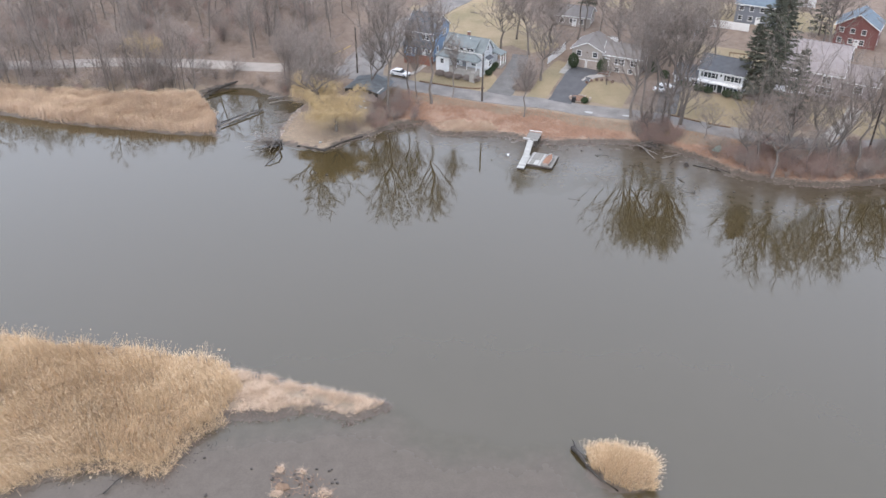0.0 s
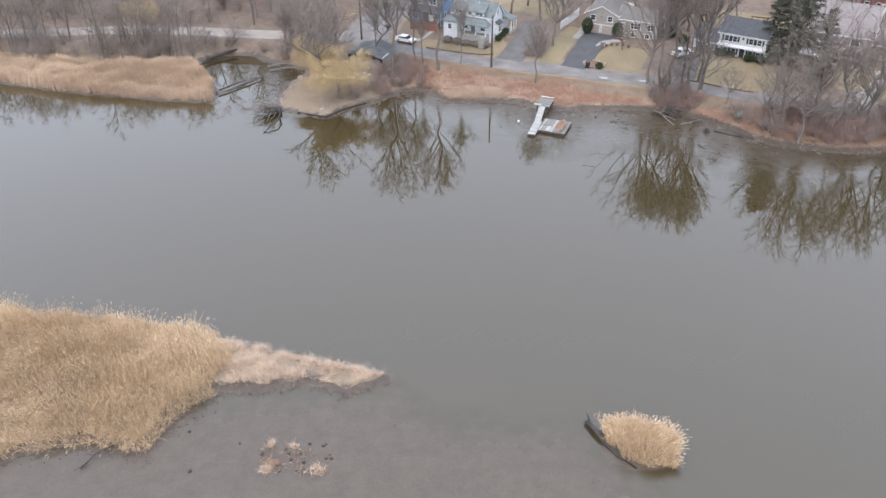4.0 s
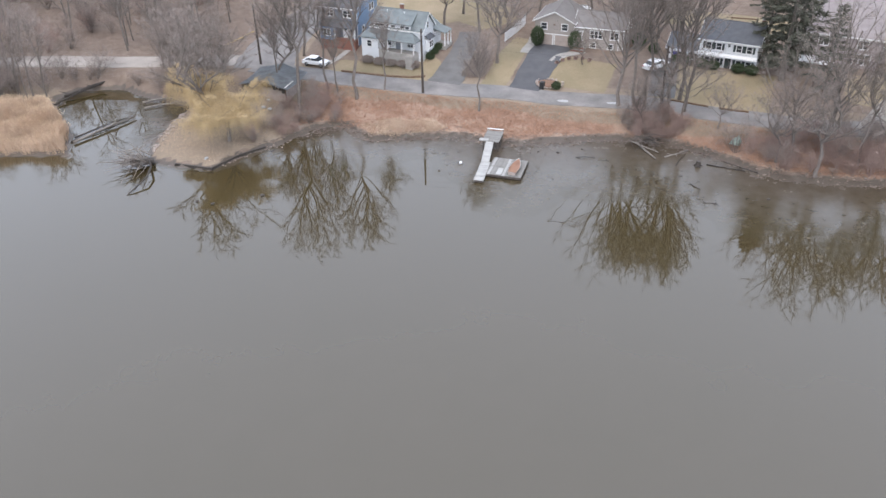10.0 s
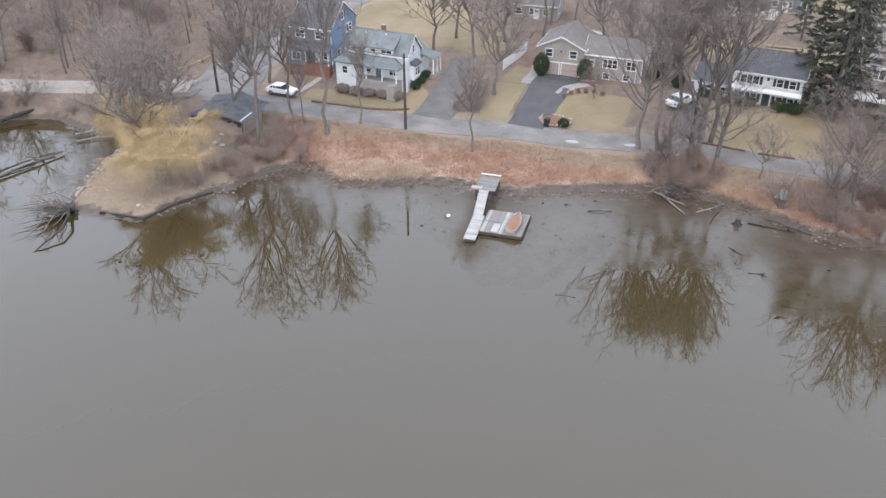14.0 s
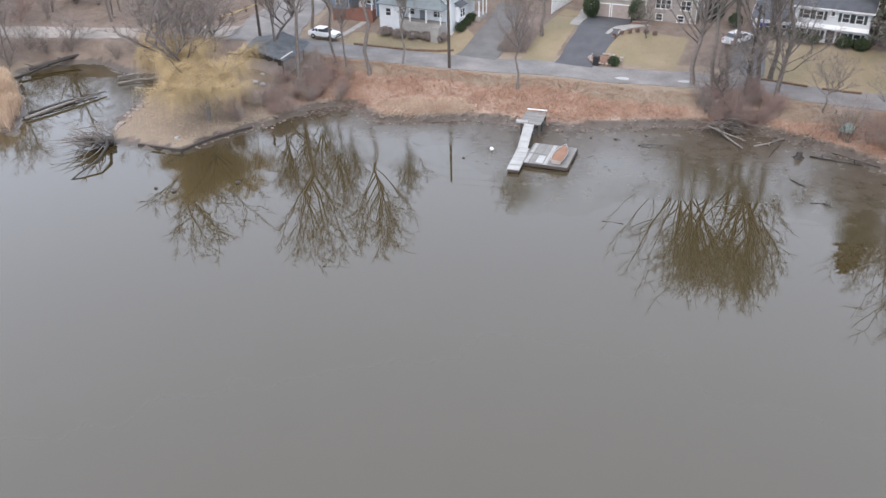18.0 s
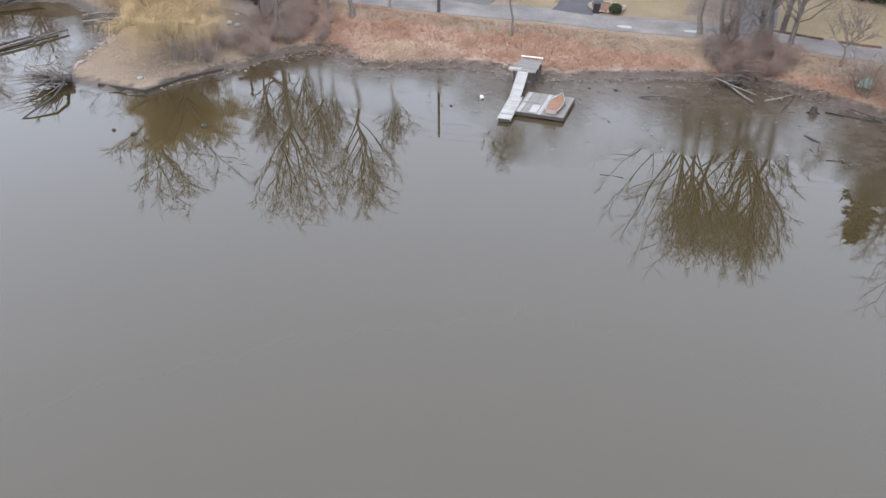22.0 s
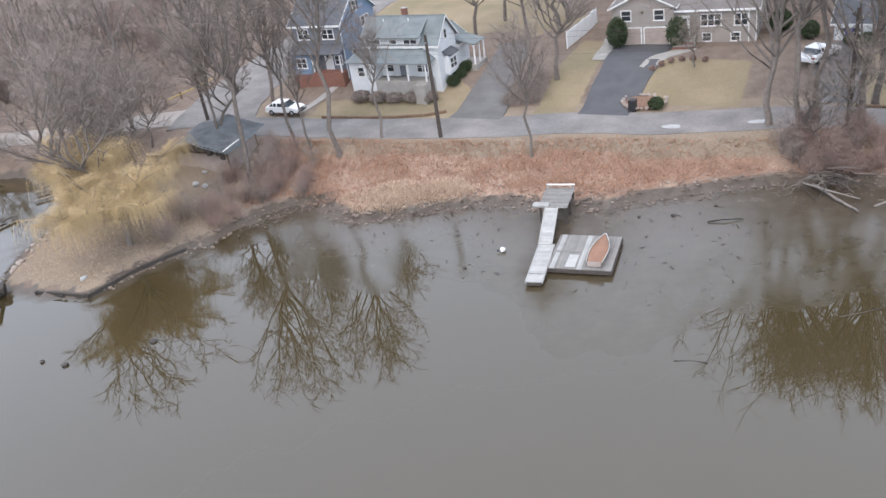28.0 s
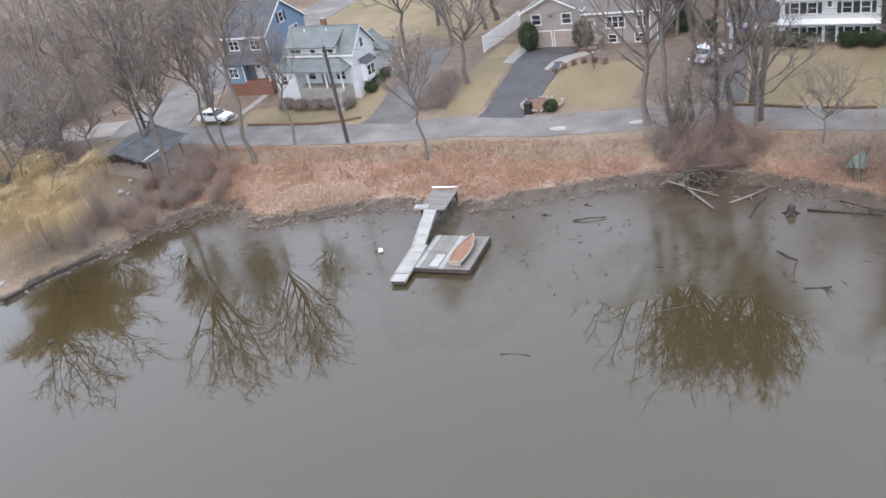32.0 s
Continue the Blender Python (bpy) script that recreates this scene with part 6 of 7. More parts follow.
reed_bed("bank_straw", [(-3.2, 133.4), (0, 133.0), (5.6, 133.5), (7.5, 134.5), (5, 136.3), (-1, 136.6), (-4.5, 136)], 4600, 0.4, 1.2, 505, "pale dry grass tussocks at the foot of the bank", 0.0, lean=0.35, bend=0.3, material=M_STRAW, patchy=0.9, width=0.016, rough=0.4)
reed_bed("point_grass", [(-30.6, 130), (-27, 128), (-22.4, 126.5), (-20, 129.8), (-16, 132.5), (-15, 136), (-20, 141), (-28, 142), (-30, 138)], 6500, 0.04, 0.16, 506, "short dead grass on the point", 0.0, lean=0.6, width=0.009, material=M_REEDFAR)
reed_bed("mud_tufts", [(-17, 55.8), (-16.6, 52.0), (-13.8, 51.6), (-10.2, 51.6), (-10.6, 53.4), (-13.3, 55.6)], 190, 0.12, 0.45, 507, "broken reed stubs on the bare mud", 0.1, lean=0.5, width=0.02, material=M_LEAF, patchy=0.9)


def litter(name, poly, count, seed, material, label, size=(0.15, 0.5), flat=0.15, w=0.05):
    """Loose dead leaves, stalks and brush scattered over the ground."""
    rng = np.random.default_rng(seed)
    p = np.array(poly)
    q = rng.uniform(p.min(0), p.max(0), (count * 3, 2))
    q = q[inside(q[:, 0], q[:, 1], poly)]
    q = q[rng.random(len(q)) > 0.55 * (0.5 + 0.5 * wavy(1.1 * q[:, 0], 1.1 * q[:, 1]))][:count]
    n = len(q)
    z = lay(q[:, 0], q[:, 1])[0] + 0.01
    a = rng.uniform(0, 2 * np.pi, n)
    ln = rng.uniform(*size, n)
    b = np.column_stack([q, z])
    d = np.column_stack([np.cos(a) * ln, np.sin(a) * ln, rng.uniform(0, flat, n)])
    s = np.column_stack([-np.sin(a), np.cos(a), rng.uniform(-0.5, 0.5, n)]) * w * rng.uniform(0.5, 1.2, (n, 1))
    v = np.stack([b, b + d * 0.5 + s, b + d, b + d * 0.5 - s], 1).reshape(-1, 3)
    return tagged(mesh_ob(name, v, np.arange(4 * n).reshape(-1, 4), material), label, "leaf litter", kind="stuff")


BANK = [(-13, 136), (-10, 138.5), (-5, 136), (0, 134), (9, 133.5), (16, 131), (27, 131.5), (34, 130.5), (41, 124.5), (47, 119.3), (57, 116.5), (68, 118), (68, 122.5), (57, 123), (48, 126.5), (41, 129), (35, 132), (29, 133.5), (22, 135.3), (16, 137.8), (8, 139.8), (2, 141.8), (-5, 144.5), (-13, 147)]
reed_bed("bank_brush", BANK, 15000, 0.15, 0.6, 508, "low dead brown stalks over the bank", 0.0, lean=0.45, bend=0.2, width=0.012, material=M_LEAF, patchy=0.9)
reed_bed("brush_pile", [(9.9, 147.0), (13.2, 146.4), (14.6, 150.5), (13.4, 153.5), (11.6, 151)], 2600, 0.5, 1.7, 509, "tangled brown brush beside the gravel drive", 0.0, lean=0.9, bend=0.5, width=0.014, material=M_TWIG, patchy=0.3)
litter("leaf_litter", BANK, 26000, 601, M_LEAF, "orange-brown dead leaves and stalks on the bank")
litter("shore_debris", [(-13, 133), (-6, 136.5), (-3, 132.2), (9, 131.8), (16, 128.9), (27, 129.8), (34, 128.8), (41, 122.8), (47, 117.6), (57, 115), (68, 116.5), (68, 118), (57, 116.6), (47, 119.6), (41, 124.8), (34, 130.8), (27, 131.4), (16, 131), (9, 133.6), (-3, 134), (-6, 138.5), (-13, 136)],
       8000, 602, M_RIM, "dark stranded sticks and weed along the waterline", (0.3, 1.3), 0.2, 0.05)
litter("mud_debris", [(-8, 131), (-2, 127), (6, 122), (16, 116), (28, 113), (40, 112), (46, 116), (40, 123), (33, 128.5), (16, 129), (5, 132), (-3, 132)],
       240, 605, M_WET, "scattered dark twigs and clods on the wet mud", (0.1, 0.75), 0.12, 0.05)
litter("drift_sticks", [(-13, 135), (-6, 138), (-3, 132.9), (9, 132.6), (16, 129.8), (27, 130.6), (34, 129.6), (41, 123.6), (47, 118.4), (57, 115.8), (68, 117.3), (68, 118.6), (57, 117.4), (47, 120.3), (41, 125.6), (34, 131.6), (27, 132.2), (16, 131.6), (9, 134.2), (-3, 134.6), (-6, 139.5), (-13, 138)],
       1500, 604, M_DEAD, "pale broken branches stranded along the bank", (0.5, 2.2), 0.45, 0.03)
litter("reed_roots", [(-44, 49.6), (-38.1, 52.7), (-33.2, 54.3), (-27.0, 52.9), (-25.2, 58.2), (-22.6, 61.0), (-19.1, 61.4), (-14, 62.7), (-10.2, 61.1), (-5.9, 63.9), (-6.6, 64.8), (-10.2, 62.9), (-14, 64.5), (-19.1, 63.3), (-23.8, 62.8), (-27.2, 59.4), (-28, 55.6), (-33.2, 56.4), (-39, 55.2), (-45, 52)],
       5200, 606, M_RIM, "dark sodden roots and litter under the reed edge", (0.15, 0.6), 0.3, 0.045)
litter("wood_floor", [(-125, 162.5), (-30, 164), (-22, 172), (-10, 200), (-10, 225), (-125, 225)], 16000, 603, mat("old_leaves", (0.27, 0.2, 0.155), (0.15, 0.11, 0.09), rough=0.95, scale=0.5, fine=4, bump=0, island=0.8), "fallen leaves under the bare wood", (0.3, 0.9), 0.2, 0.1)


# ---------- drives, paths and small yard things ----------
strip("driveway_grey_house", [(18.3, 141.9), (20.4, 146.2), (22.6, 150.6), (24.6, 154.7)], [4.5, 4.9, 5.3, 5.6], M_DRIVE, 0.06, "dark asphalt driveway up to a double garage", "driveway")
strip("driveway_white_house", [(7.2, 145.2), (8.6, 148.2), (10.2, 152.3), (11.6, 157.5), (12.2, 162)], [5.2, 4.2, 3.6, 3.4, 3.2], M_GRAVEL, 0.06, "worn grey gravel drive beside the farmhouse", "driveway")
strip("driveway_colonial", [(36.6, 137.6), (38.0, 141.5), (39.6, 147.4)], [3.6, 3.6, 3.9], M_GRAVEL, 0.06, "worn asphalt drive to the garage wing", "driveway")
strip("driveway_mauve", [(60, 126.5), (63, 129.8), (67, 133.0), (69.5, 137)], [2.4, 2.2, 2.2, 2.6], M_CONC, 0.06, "pale concrete drive curving to the house", "driveway")
strip("path_front", [(23.4, 148.6), (24.6, 149.9), (26.2, 150.8), (27.6, 151.2), (28.4, 151.6)], [1.3, 1.5, 1.6, 1.6, 1.7], M_CONC, 0.07, "curving pale concrete front path", "path", 0.5)
strip("path_side", [(19.6, 152.0), (20.4, 154.0), (21.4, 156.2), (21.9, 158.5)], [1.2, 1.4, 1.3, 1.2], M_CONC, 0.06, "pale concrete side path by the garage", "path", 0.5)
strip("path_farmhouse", [(-10.8, 153.4), (-8.5, 155.2), (-6.3, 157.6)], 0.8, M_CONC, 0.06, "narrow pale front path", "path", 0.5)


def road_mark(x, y, w, d, ang):
    prof = [(w / 2 * math.cos(a) * (1 + 0.12 * math.sin(3 * a + x)), d / 2 * math.sin(a) * (1 + 0.1 * math.cos(2 * a))) for a in np.linspace(0, 2 * math.pi, 15)[:-1]]
    bm = prism(bmesh.new(), prof, "z", -0.03, 0.012)
    o = part("road_patch", bm, M_PATCH)
    o.matrix_world = pose(x, y, float(road_level(np.array(x), np.array(y))), 0, 0, ang)
    tagged(o, "pale repair patch in the asphalt", "road patch", "road patches")


road_mark(23.2, 137.3, 1.5, 0.9, -20), road_mark(29.7, 136.0, 1.5, 0.8, -12)


def blob(bm, x, y, z, sx, sy, sz, r, sub=1):
    o = bmesh.ops.create_icosphere(bm, subdivisions=sub, radius=1)
    for v in o["verts"]:
        k = 1 + r.uniform(-0.18, 0.18)
        v.co = Vector((x + v.co.x * sx * k, y + v.co.y * sy * k, z + v.co.z * sz * k))
    return bm


rs = random.Random(21)
bed = thing("stone_bed", pose(22.3, 143.5, height(22.3, 143.5)), "planting bed ringed with pale garden stones", "flower bed")
soil = bmesh.new()
blob(soil, 0, 0, 0, 1.75, 1.9, 0.28, rs, 2)
part("soil", soil, mat("bark_mulch", (0.25, 0.15, 0.1), (0.14, 0.085, 0.06), scale=4, fine=20, bump=0.6), bed)
for i in range(34):
    a, k = 2 * math.pi * i / 26, 1.0 if i < 26 else rs.uniform(0.3, 0.75)
    part("stone", blob(bmesh.new(), 1.85 * k * math.cos(a), 2.0 * k * math.sin(a), 0.1 + (0.2 if i >= 26 else 0), rs.uniform(0.16, 0.28), rs.uniform(0.14, 0.24), rs.uniform(0.12, 0.2), rs), M_STONE, bed)


def bin_(x, y, material, label):
    t = thing("wheelie_bin", pose(x, y, height(x, y) + 0.03, 0, 0, rs.uniform(0, 90)), label, "bin")
    bm = bmesh.new()
    prism(bm, [(-0.24, 0), (0.24, 0), (0.3, 0.95), (-0.3, 0.95)], "y", -0.3, 0.3)
    part("body", bm, material, t)
    part("lid", boxed(-0.33, -0.33, 0.95, 0.33, 0.33, 1.03, bevel=0.03), material, t)
    for s in (-1, 1):
        part("wheel", tube(bmesh.new(), [(-0.26, s * 0.32, 0.1), (-0.26, s * 0.26, 0.1)], [0.1, 0.1], 10), M_TYRE, t)


bin_(20.95, 141.9, M_BLACK, "black wheelie bin at the roadside")
bin_(41.0, 147.2, M_BLUEBIN, "blue recycling bin beside the garage")


def fence(pts, h, label, material, gap=0.0):
    t = thing("fence", pose(0, 0, 0), label, "fence")
    for (ax, ay), (bx, by) in zip(pts, pts[1:]):
        z = min(height(ax, ay), height(bx, by))
        ln, ang = math.hypot(bx - ax, by - ay), math.degrees(math.atan2(by - ay, bx - ax))
        pn = part("panel", boxed(0, -0.03, 0.05, ln, 0.03, h), material, t)
        pn.matrix_local = pose(ax, ay, z, 0, 0, ang)
        ps = part("post", boxed(-0.06, -0.06, -0.3, 0.06, 0.06, h + 0.1, bevel=0.01), material, t)
        ps.matrix_local = pose(ax, ay, z)


fence([(17.3, 157.0), (18.4, 159.0), (19.5, 161.0), (20.6, 163.0), (21.5, 165.0)], 1.7, "white vinyl privacy fence beside the driveway", M_WHITE)
fence([(53, 181), (56, 180), (59, 178.8), (62, 177.5)], 1.7, "white vinyl fence across a back garden", M_WHITE)
fence([(49, 172), (51, 177), (53, 181)], 1.7, "white vinyl fence between back gardens", M_WHITE)


def edging(pts):
    t = thing("timber_edging", pose(0, 0, 0), "dark timber edging along the lawn", "lawn edging", "lawn edging")
    for (ax, ay), (bx, by) in zip(pts, pts[1:]):
        b = part("timber", boxed(0, -0.1, -0.1, math.hypot(bx - ax, by - ay) - 0.05, 0.1, 0.24, bevel=0.02), M_TIMBER, t)
        b.matrix_local = pose(ax, ay, height(ax, ay), 0, 0, math.degrees(math.atan2(by - ay, bx - ax)))


edging([(37.3, 136.5), (39.0, 135.6), (40.7, 134.6), (42.0, 133.9)])
edging([(43.2, 133.3), (45.0, 132.5), (46.8, 131.9)])
edging([(-7.6, 151.0), (-5.0, 150.0), (-2.5, 149.1), (0.0, 148.2), (2.6, 147.7), (4.8, 147.9)])


def guard_rail():
    t = thing("guard_rail", pose(0, 0, 0), "yellow and white painted rail at the road bend", "guard rail")
    pts = [(-28.4, 161.6), (-27.2, 163.2), (-26.0, 165.0), (-24.6, 167.4), (-23.2, 170.0)]
    for i, ((ax, ay), (bx, by)) in enumerate(zip(pts, pts[1:])):
        z = height(ax, ay)
        r = part("rail", boxed(0, -0.05, 0.45, math.hypot(bx - ax, by - ay), 0.05, 0.62, bevel=0.02), M_YEL if i else M_CONC, t)
        r.matrix_local = pose(ax, ay, z, 0, 0, math.degrees(math.atan2(by - ay, bx - ax)))
        p = part("post", boxed(-0.09, -0.09, -0.3, 0.09, 0.09, 0.8), M_TIMBER, t)
        p.matrix_local = pose(ax, ay, z)


guard_rail()
dome = thing("garden_dome", pose(31.5, 168.5, height(31.5, 168.5)), "white fabric dome in the back garden", "tent")
dm = bmesh.new()
bmesh.ops.create_uvsphere(dm, u_segments=14, v_segments=8, radius=1.9)
for v in dm.verts:
    v.co.z = max(v.co.z, -0.05) * 1.0
part("cover", dm, M_WHITE, dome)
for i in range(7):
    a = i * math.pi / 7
    part("rib", tube(bmesh.new(), [(1.93 * math.cos(t) * math.cos(a), 1.93 * math.cos(t) * math.sin(a), 1.93 * math.sin(t)) for t in np.linspace(0, math.pi, 11)], [0.03] * 11, 4), M_CONC, dome)


def swing_set():
    t = thing("swing_set", pose(52.5, 157.5, height(52.5, 157.5), 0, 0, -20), "brown timber swing set in the back garden", "swing set")
    for x in (0, 3.6):
        for y in (-0.9, 0.9):
            part("leg", tube(bmesh.new(), [(x, y, 0), (x, 0, 2.5)], [0.07, 0.07], 6), M_TIMBER, t)
    part("top_beam", boxed(-0.2, -0.07, 2.42, 3.8, 0.07, 2.6), M_TIMBER, t)
    for x in (0.9, 2.1):
        for s in (-0.2, 0.2):
            part("rope", tube(bmesh.new(), [(x + s, 0, 0.5), (x + s, 0, 2.45)], [0.012, 0.012], 4), M_BLACK, t)
        part("seat", boxed(x - 0.25, -0.1, 0.46, x + 0.25, 0.1, 0.5), M_BLACK, t)


swing_set()
ring = thing("stone_ring", pose(5.5, 199, height(5.5, 199)), "ring of pale stones in the tan field", "fire pit")
for i in range(16):
    a = 2 * math.pi * i / 16
    part("stone", blob(bmesh.new(), 1.6 * math.cos(a), 1.6 * math.sin(a), 0.1, 0.34, 0.3, 0.25, rs), M_PATCH, ring)


# ---------- driftwood, logs and things on the mud ----------
def log(pts, r0, r1, label, material=None, name="fallen_log", category="log", group="fallen logs", sides=7, twigs=0):
    zs = [Vector((x, y, z)) for x, y, z in pts]
    t = thing(name, Matrix.Translation(zs[0]), label, category, group)
    loc = [p - zs[0] for p in zs]
    n = len(loc)
    part("stem", tube(bmesh.new(), loc, [r0 + (r1 - r0) * i / (n - 1) for i in range(n)], sides), material or M_DEAD, t, smooth=True)
    for i in range(twigs):
        k = rs.randrange(1, n)
        a = loc[k - 1].lerp(loc[k], rs.random())
        d = Vector((rs.gauss(0, 1), rs.gauss(0, 1), rs.uniform(0.1, 0.9))).normalized() * rs.uniform(0.5, 1.6)
        m = a + d * 0.5 + Vector((rs.gauss(0, 0.12), rs.gauss(0, 0.12), 0.06))
        part("branch", tube(bmesh.new(), [a, m, a + d], [r1 * 0.8 + 0.015, r1 * 0.5 + 0.01, 0.008], 5), material or M_DEAD, t)
    return t


log([(-42.2, 134.6, 0.3), (-39.2, 138.6, 0.42), (-36.2, 142.5, 0.35)], 0.17, 0.11, "long grey fallen trunk across the inlet mud", twigs=4)
log([(-42.6, 136.2, 0.2), (-39.8, 139.6, 0.3), (-37.2, 142.2, 0.25)], 0.13, 0.08, "long grey fallen trunk across the inlet mud", M_WET, twigs=4)
log([(-42.8, 135.2, 0.15), (-40.9, 137.2, 0.2), (-38.6, 139.4, 0.2)], 0.1, 0.06, "dark wet log across the inlet mud", M_WET)
log([(-48.6, 150.2, 0.5), (-45, 153.6, 0.9), (-40.2, 156.0, 1.3)], 0.22, 0.14, "dark rotten trunk bridging the creek head", M_WET, twigs=5)
log([(-49.5, 147.2, 0.3), (-46.5, 151.5, 0.7), (-43.2, 154.8, 1.0)], 0.16, 0.1, "dark rotten trunk bridging the creek head", M_WET, twigs=5)
log([(-36.5, 147.5, 0.3), (-34.5, 148.3, 0.4), (-32.0, 148.6, 0.4)], 0.14, 0.09, "grey log on the inlet mud", twigs=3)
log([(-35.8, 145.6, 0.2), (-33.5, 146.6, 0.3), (-31.0, 146.6, 0.35)], 0.12, 0.07, "grey log on the inlet mud", twigs=2)
# uprooted stump off the point, with its bleached limbs
wad = thing("root_wad", pose(-31.2, 127.6, 0.1), "tangled bleached root wad stranded off the point", "driftwood")
part("bole", tube(bmesh.new(), [(1.2, 0.3, 0.35), (0.2, 0, 0.5), (-0.7, -0.2, 0.45)], [0.5, 0.42, 0.26], 9), M_WET, wad)
for i in range(95):
    a, e = rs.uniform(2.3, 5.0), rs.uniform(-0.1, 0.75)
    ln = rs.uniform(0.9, 4.6)
    p0 = Vector((rs.uniform(-0.8, 0.6), rs.uniform(-0.3, 0.3), rs.uniform(0.25, 0.6)))
    d = Vector((math.cos(a) * math.cos(e), math.sin(a) * math.cos(e), math.sin(e) * 0.6))
    p1, p2 = p0 + d * ln * 0.5 + Vector((rs.gauss(0, 0.4), rs.gauss(0, 0.4), rs.uniform(0, 0.5))), p0 + d * ln + Vector((rs.gauss(0, 0.8), rs.gauss(0, 0.8), rs.uniform(-0.3, 0.5)))
    p2.z = max(p2.z, -0.1)
    part("root", tube(bmesh.new(), [p0, p1, p2], [0.07, 0.045, 0.012], 5), M_BARK if i % 3 else M_DEAD, wad)
log([(-30.3, 127.2, 0.75), (-29.6, 125.2, 0.95), (-29.6, 122.8, 0.75), (-30.8, 120.6, 0.25), (-31.6, 119.4, -0.2)], 0.16, 0.06, "dark curved limb reaching out over the water", M_WET, twigs=5)
log([(-30.6, 129.2, 0.6), (-32.6, 130.2, 1.1), (-34.8, 129.8, 0.9)], 0.09, 0.05, "pale bleached limb beside the root wad", twigs=4)
# debris off the eastern bank
for i, (a, b, r) in enumerate((((38.6, 122.4, 0.12), (42.6, 120.2, 0.2), 0.09), ((34.1, 124.9, 0.1), (37.4, 126.3, 0.25), 0.1), ((34.8, 122.5, 0.08), (36.6, 125.0, 0.15), 0.06), ((35.4, 113.3, 0.02), (36.9, 113.1, 0.05), 0.08),
                               ((36.0, 116.4, 0.02), (35.2, 117.8, 0.06), 0.07), ((35.3, 114.9, 0.0), (35.9, 116.2, 0.05), 0.06), ((27.0, 112.9, 0.0), (29.5, 113.3, 0.04), 0.06), ((23.0, 125.6, 0.1), (25.4, 125.4, 0.12), 0.06),
                               ((31.3, 128.6, 0.5), (32.8, 124.4, 0.15), 0.12), ((30.4, 128.2, 0.9), (33.6, 126.0, 0.2), 0.08), ((44.0, 119.6, 0.2), (40.8, 122.6, 0.3), 0.07), ((17.2, 110.6, 0.0), (18.9, 110.1, 0.03), 0.05))):
    mid = tuple((p + q) / 2 + rs.uniform(-0.12, 0.12) for p, q in zip(a, b))
    log([a, mid, b], r, r * 0.6, "weathered driftwood branch lying on the mud", M_DEAD if i in (1, 8, 9) else M_WET, "driftwood_branch", "driftwood", "driftwood branches", 6, 2 if r > 0.07 else 0)
tang = thing("fallen_branches", pose(32.4, 128.4, 0.25), "tangle of fallen grey-brown branches at the waterline", "driftwood")
for i in range(34):
    a, ln = rs.uniform(3.4, 6.0), rs.uniform(1.0, 3.6)
    p0 = Vector((rs.gauss(0, 1.2), rs.uniform(0.0, 1.4), rs.uniform(0.1, 0.9)))
    d = Vector((math.cos(a), math.sin(a), rs.uniform(-0.25, 0.2))) * ln
    p1 = p0 + d * 0.5 + Vector((rs.gauss(0, 0.2), rs.gauss(0, 0.2), 0.15))
    p2 = p0 + d
    p2.z = max(p2.z, -0.2)
    part("branch", tube(bmesh.new(), [p0, p1, p2], [0.06, 0.04, 0.012], 5), M_BARK if i % 3 else M_WET, tang)
st = thing("tree_stump", pose(37.45, 122.2, 0.05), "dark sodden stump standing in the mud", "stump")
part("bole", tube(bmesh.new(), [(0, 0, -0.3), (0, 0, 0.35), (0.03, 0, 0.65)], [0.36, 0.3, 0.26], 9), M_WET, st)
for i in range(5):
    part("root", tube(bmesh.new(), [(0.2 * math.cos(i * 1.26), 0.2 * math.sin(i * 1.26), 0.15), (0.75 * math.cos(i * 1.26), 0.75 * math.sin(i * 1.26), -0.1)], [0.12, 0.04], 5), M_WET, st)
buoy = thing("mooring_buoy", pose(8.5, 125.05, 0.02), "white mooring buoy lying on the mud", "buoy")
part("float_ball", blob(bmesh.new(), 0, 0, 0.16, 0.2, 0.18, 0.18, random.Random(1), 2), M_WHITE, buoy, smooth=True)
part("collar", tube(bmesh.new(), [(-0.28, -0.05, 0.2), (-0.4, -0.08, 0.16)], [0.09, 0.06], 8), M_BLACK, buoy)
for i, (x, y, s) in enumerate(((5.73, 123.4, 0.16), (-15.2, 118.7, 0.25), (-22.6, 117.8, 0.2), (-20.7, 117.1, 0.22), (18.6, 127.6, 0.14), (21.0, 127.2, 0.2), (24.2, 127.9, 0.14), (43, 113.5, 0.2), (-24, 56.5, 0.16), (-19, 55.2, 0.14), (-22.6, 51.8, 0.2))):
    o = tagged(part("mud_clod", blob(bmesh.new(), 0, 0, 0, s * 1.2, s, s * 0.6, rs), M_WET), "small dark clod on the mud", "clod", "mud clods")
    o.matrix_world = pose(x, y, max(height(x, y), 0) + s * 0.25, 0, 0, rs.uniform(0, 180))
# overturned dinghy on the eastern bank
dg = thing("upturned_dinghy", pose(43.4, 126.1, height(43.4, 126.1) + 0.02, 0, 0, 55), "faded green dinghy lying upside down on the bank", "boat")
bm = bmesh.new()
rr_ = []
for i in range(7):
    t = i / 6
    w = 0.62 * (1 - max(0, (t - 0.4) / 0.6) ** 2)
    rr_.append([bm.verts.new((-1.3 + 2.6 * t, max(w, 0.03) * math.cos(a), 0.5 * math.sin(a) * (0.7 + 0.3 * (1 - t)))) for a in np.linspace(0, math.pi, 7)])
for a, b in zip(rr_, rr_[1:]):
    for k in range(6):
        bm.faces.new((a[k], a[k + 1], b[k + 1], b[k]))
bm.faces.new(rr_[0])
part("hull", bm, M_GREENT, dg, smooth=True)
part("keel", boxed(-1.3, -0.03, 0.44, 1.1, 0.03, 0.56), M_GREENT, dg)
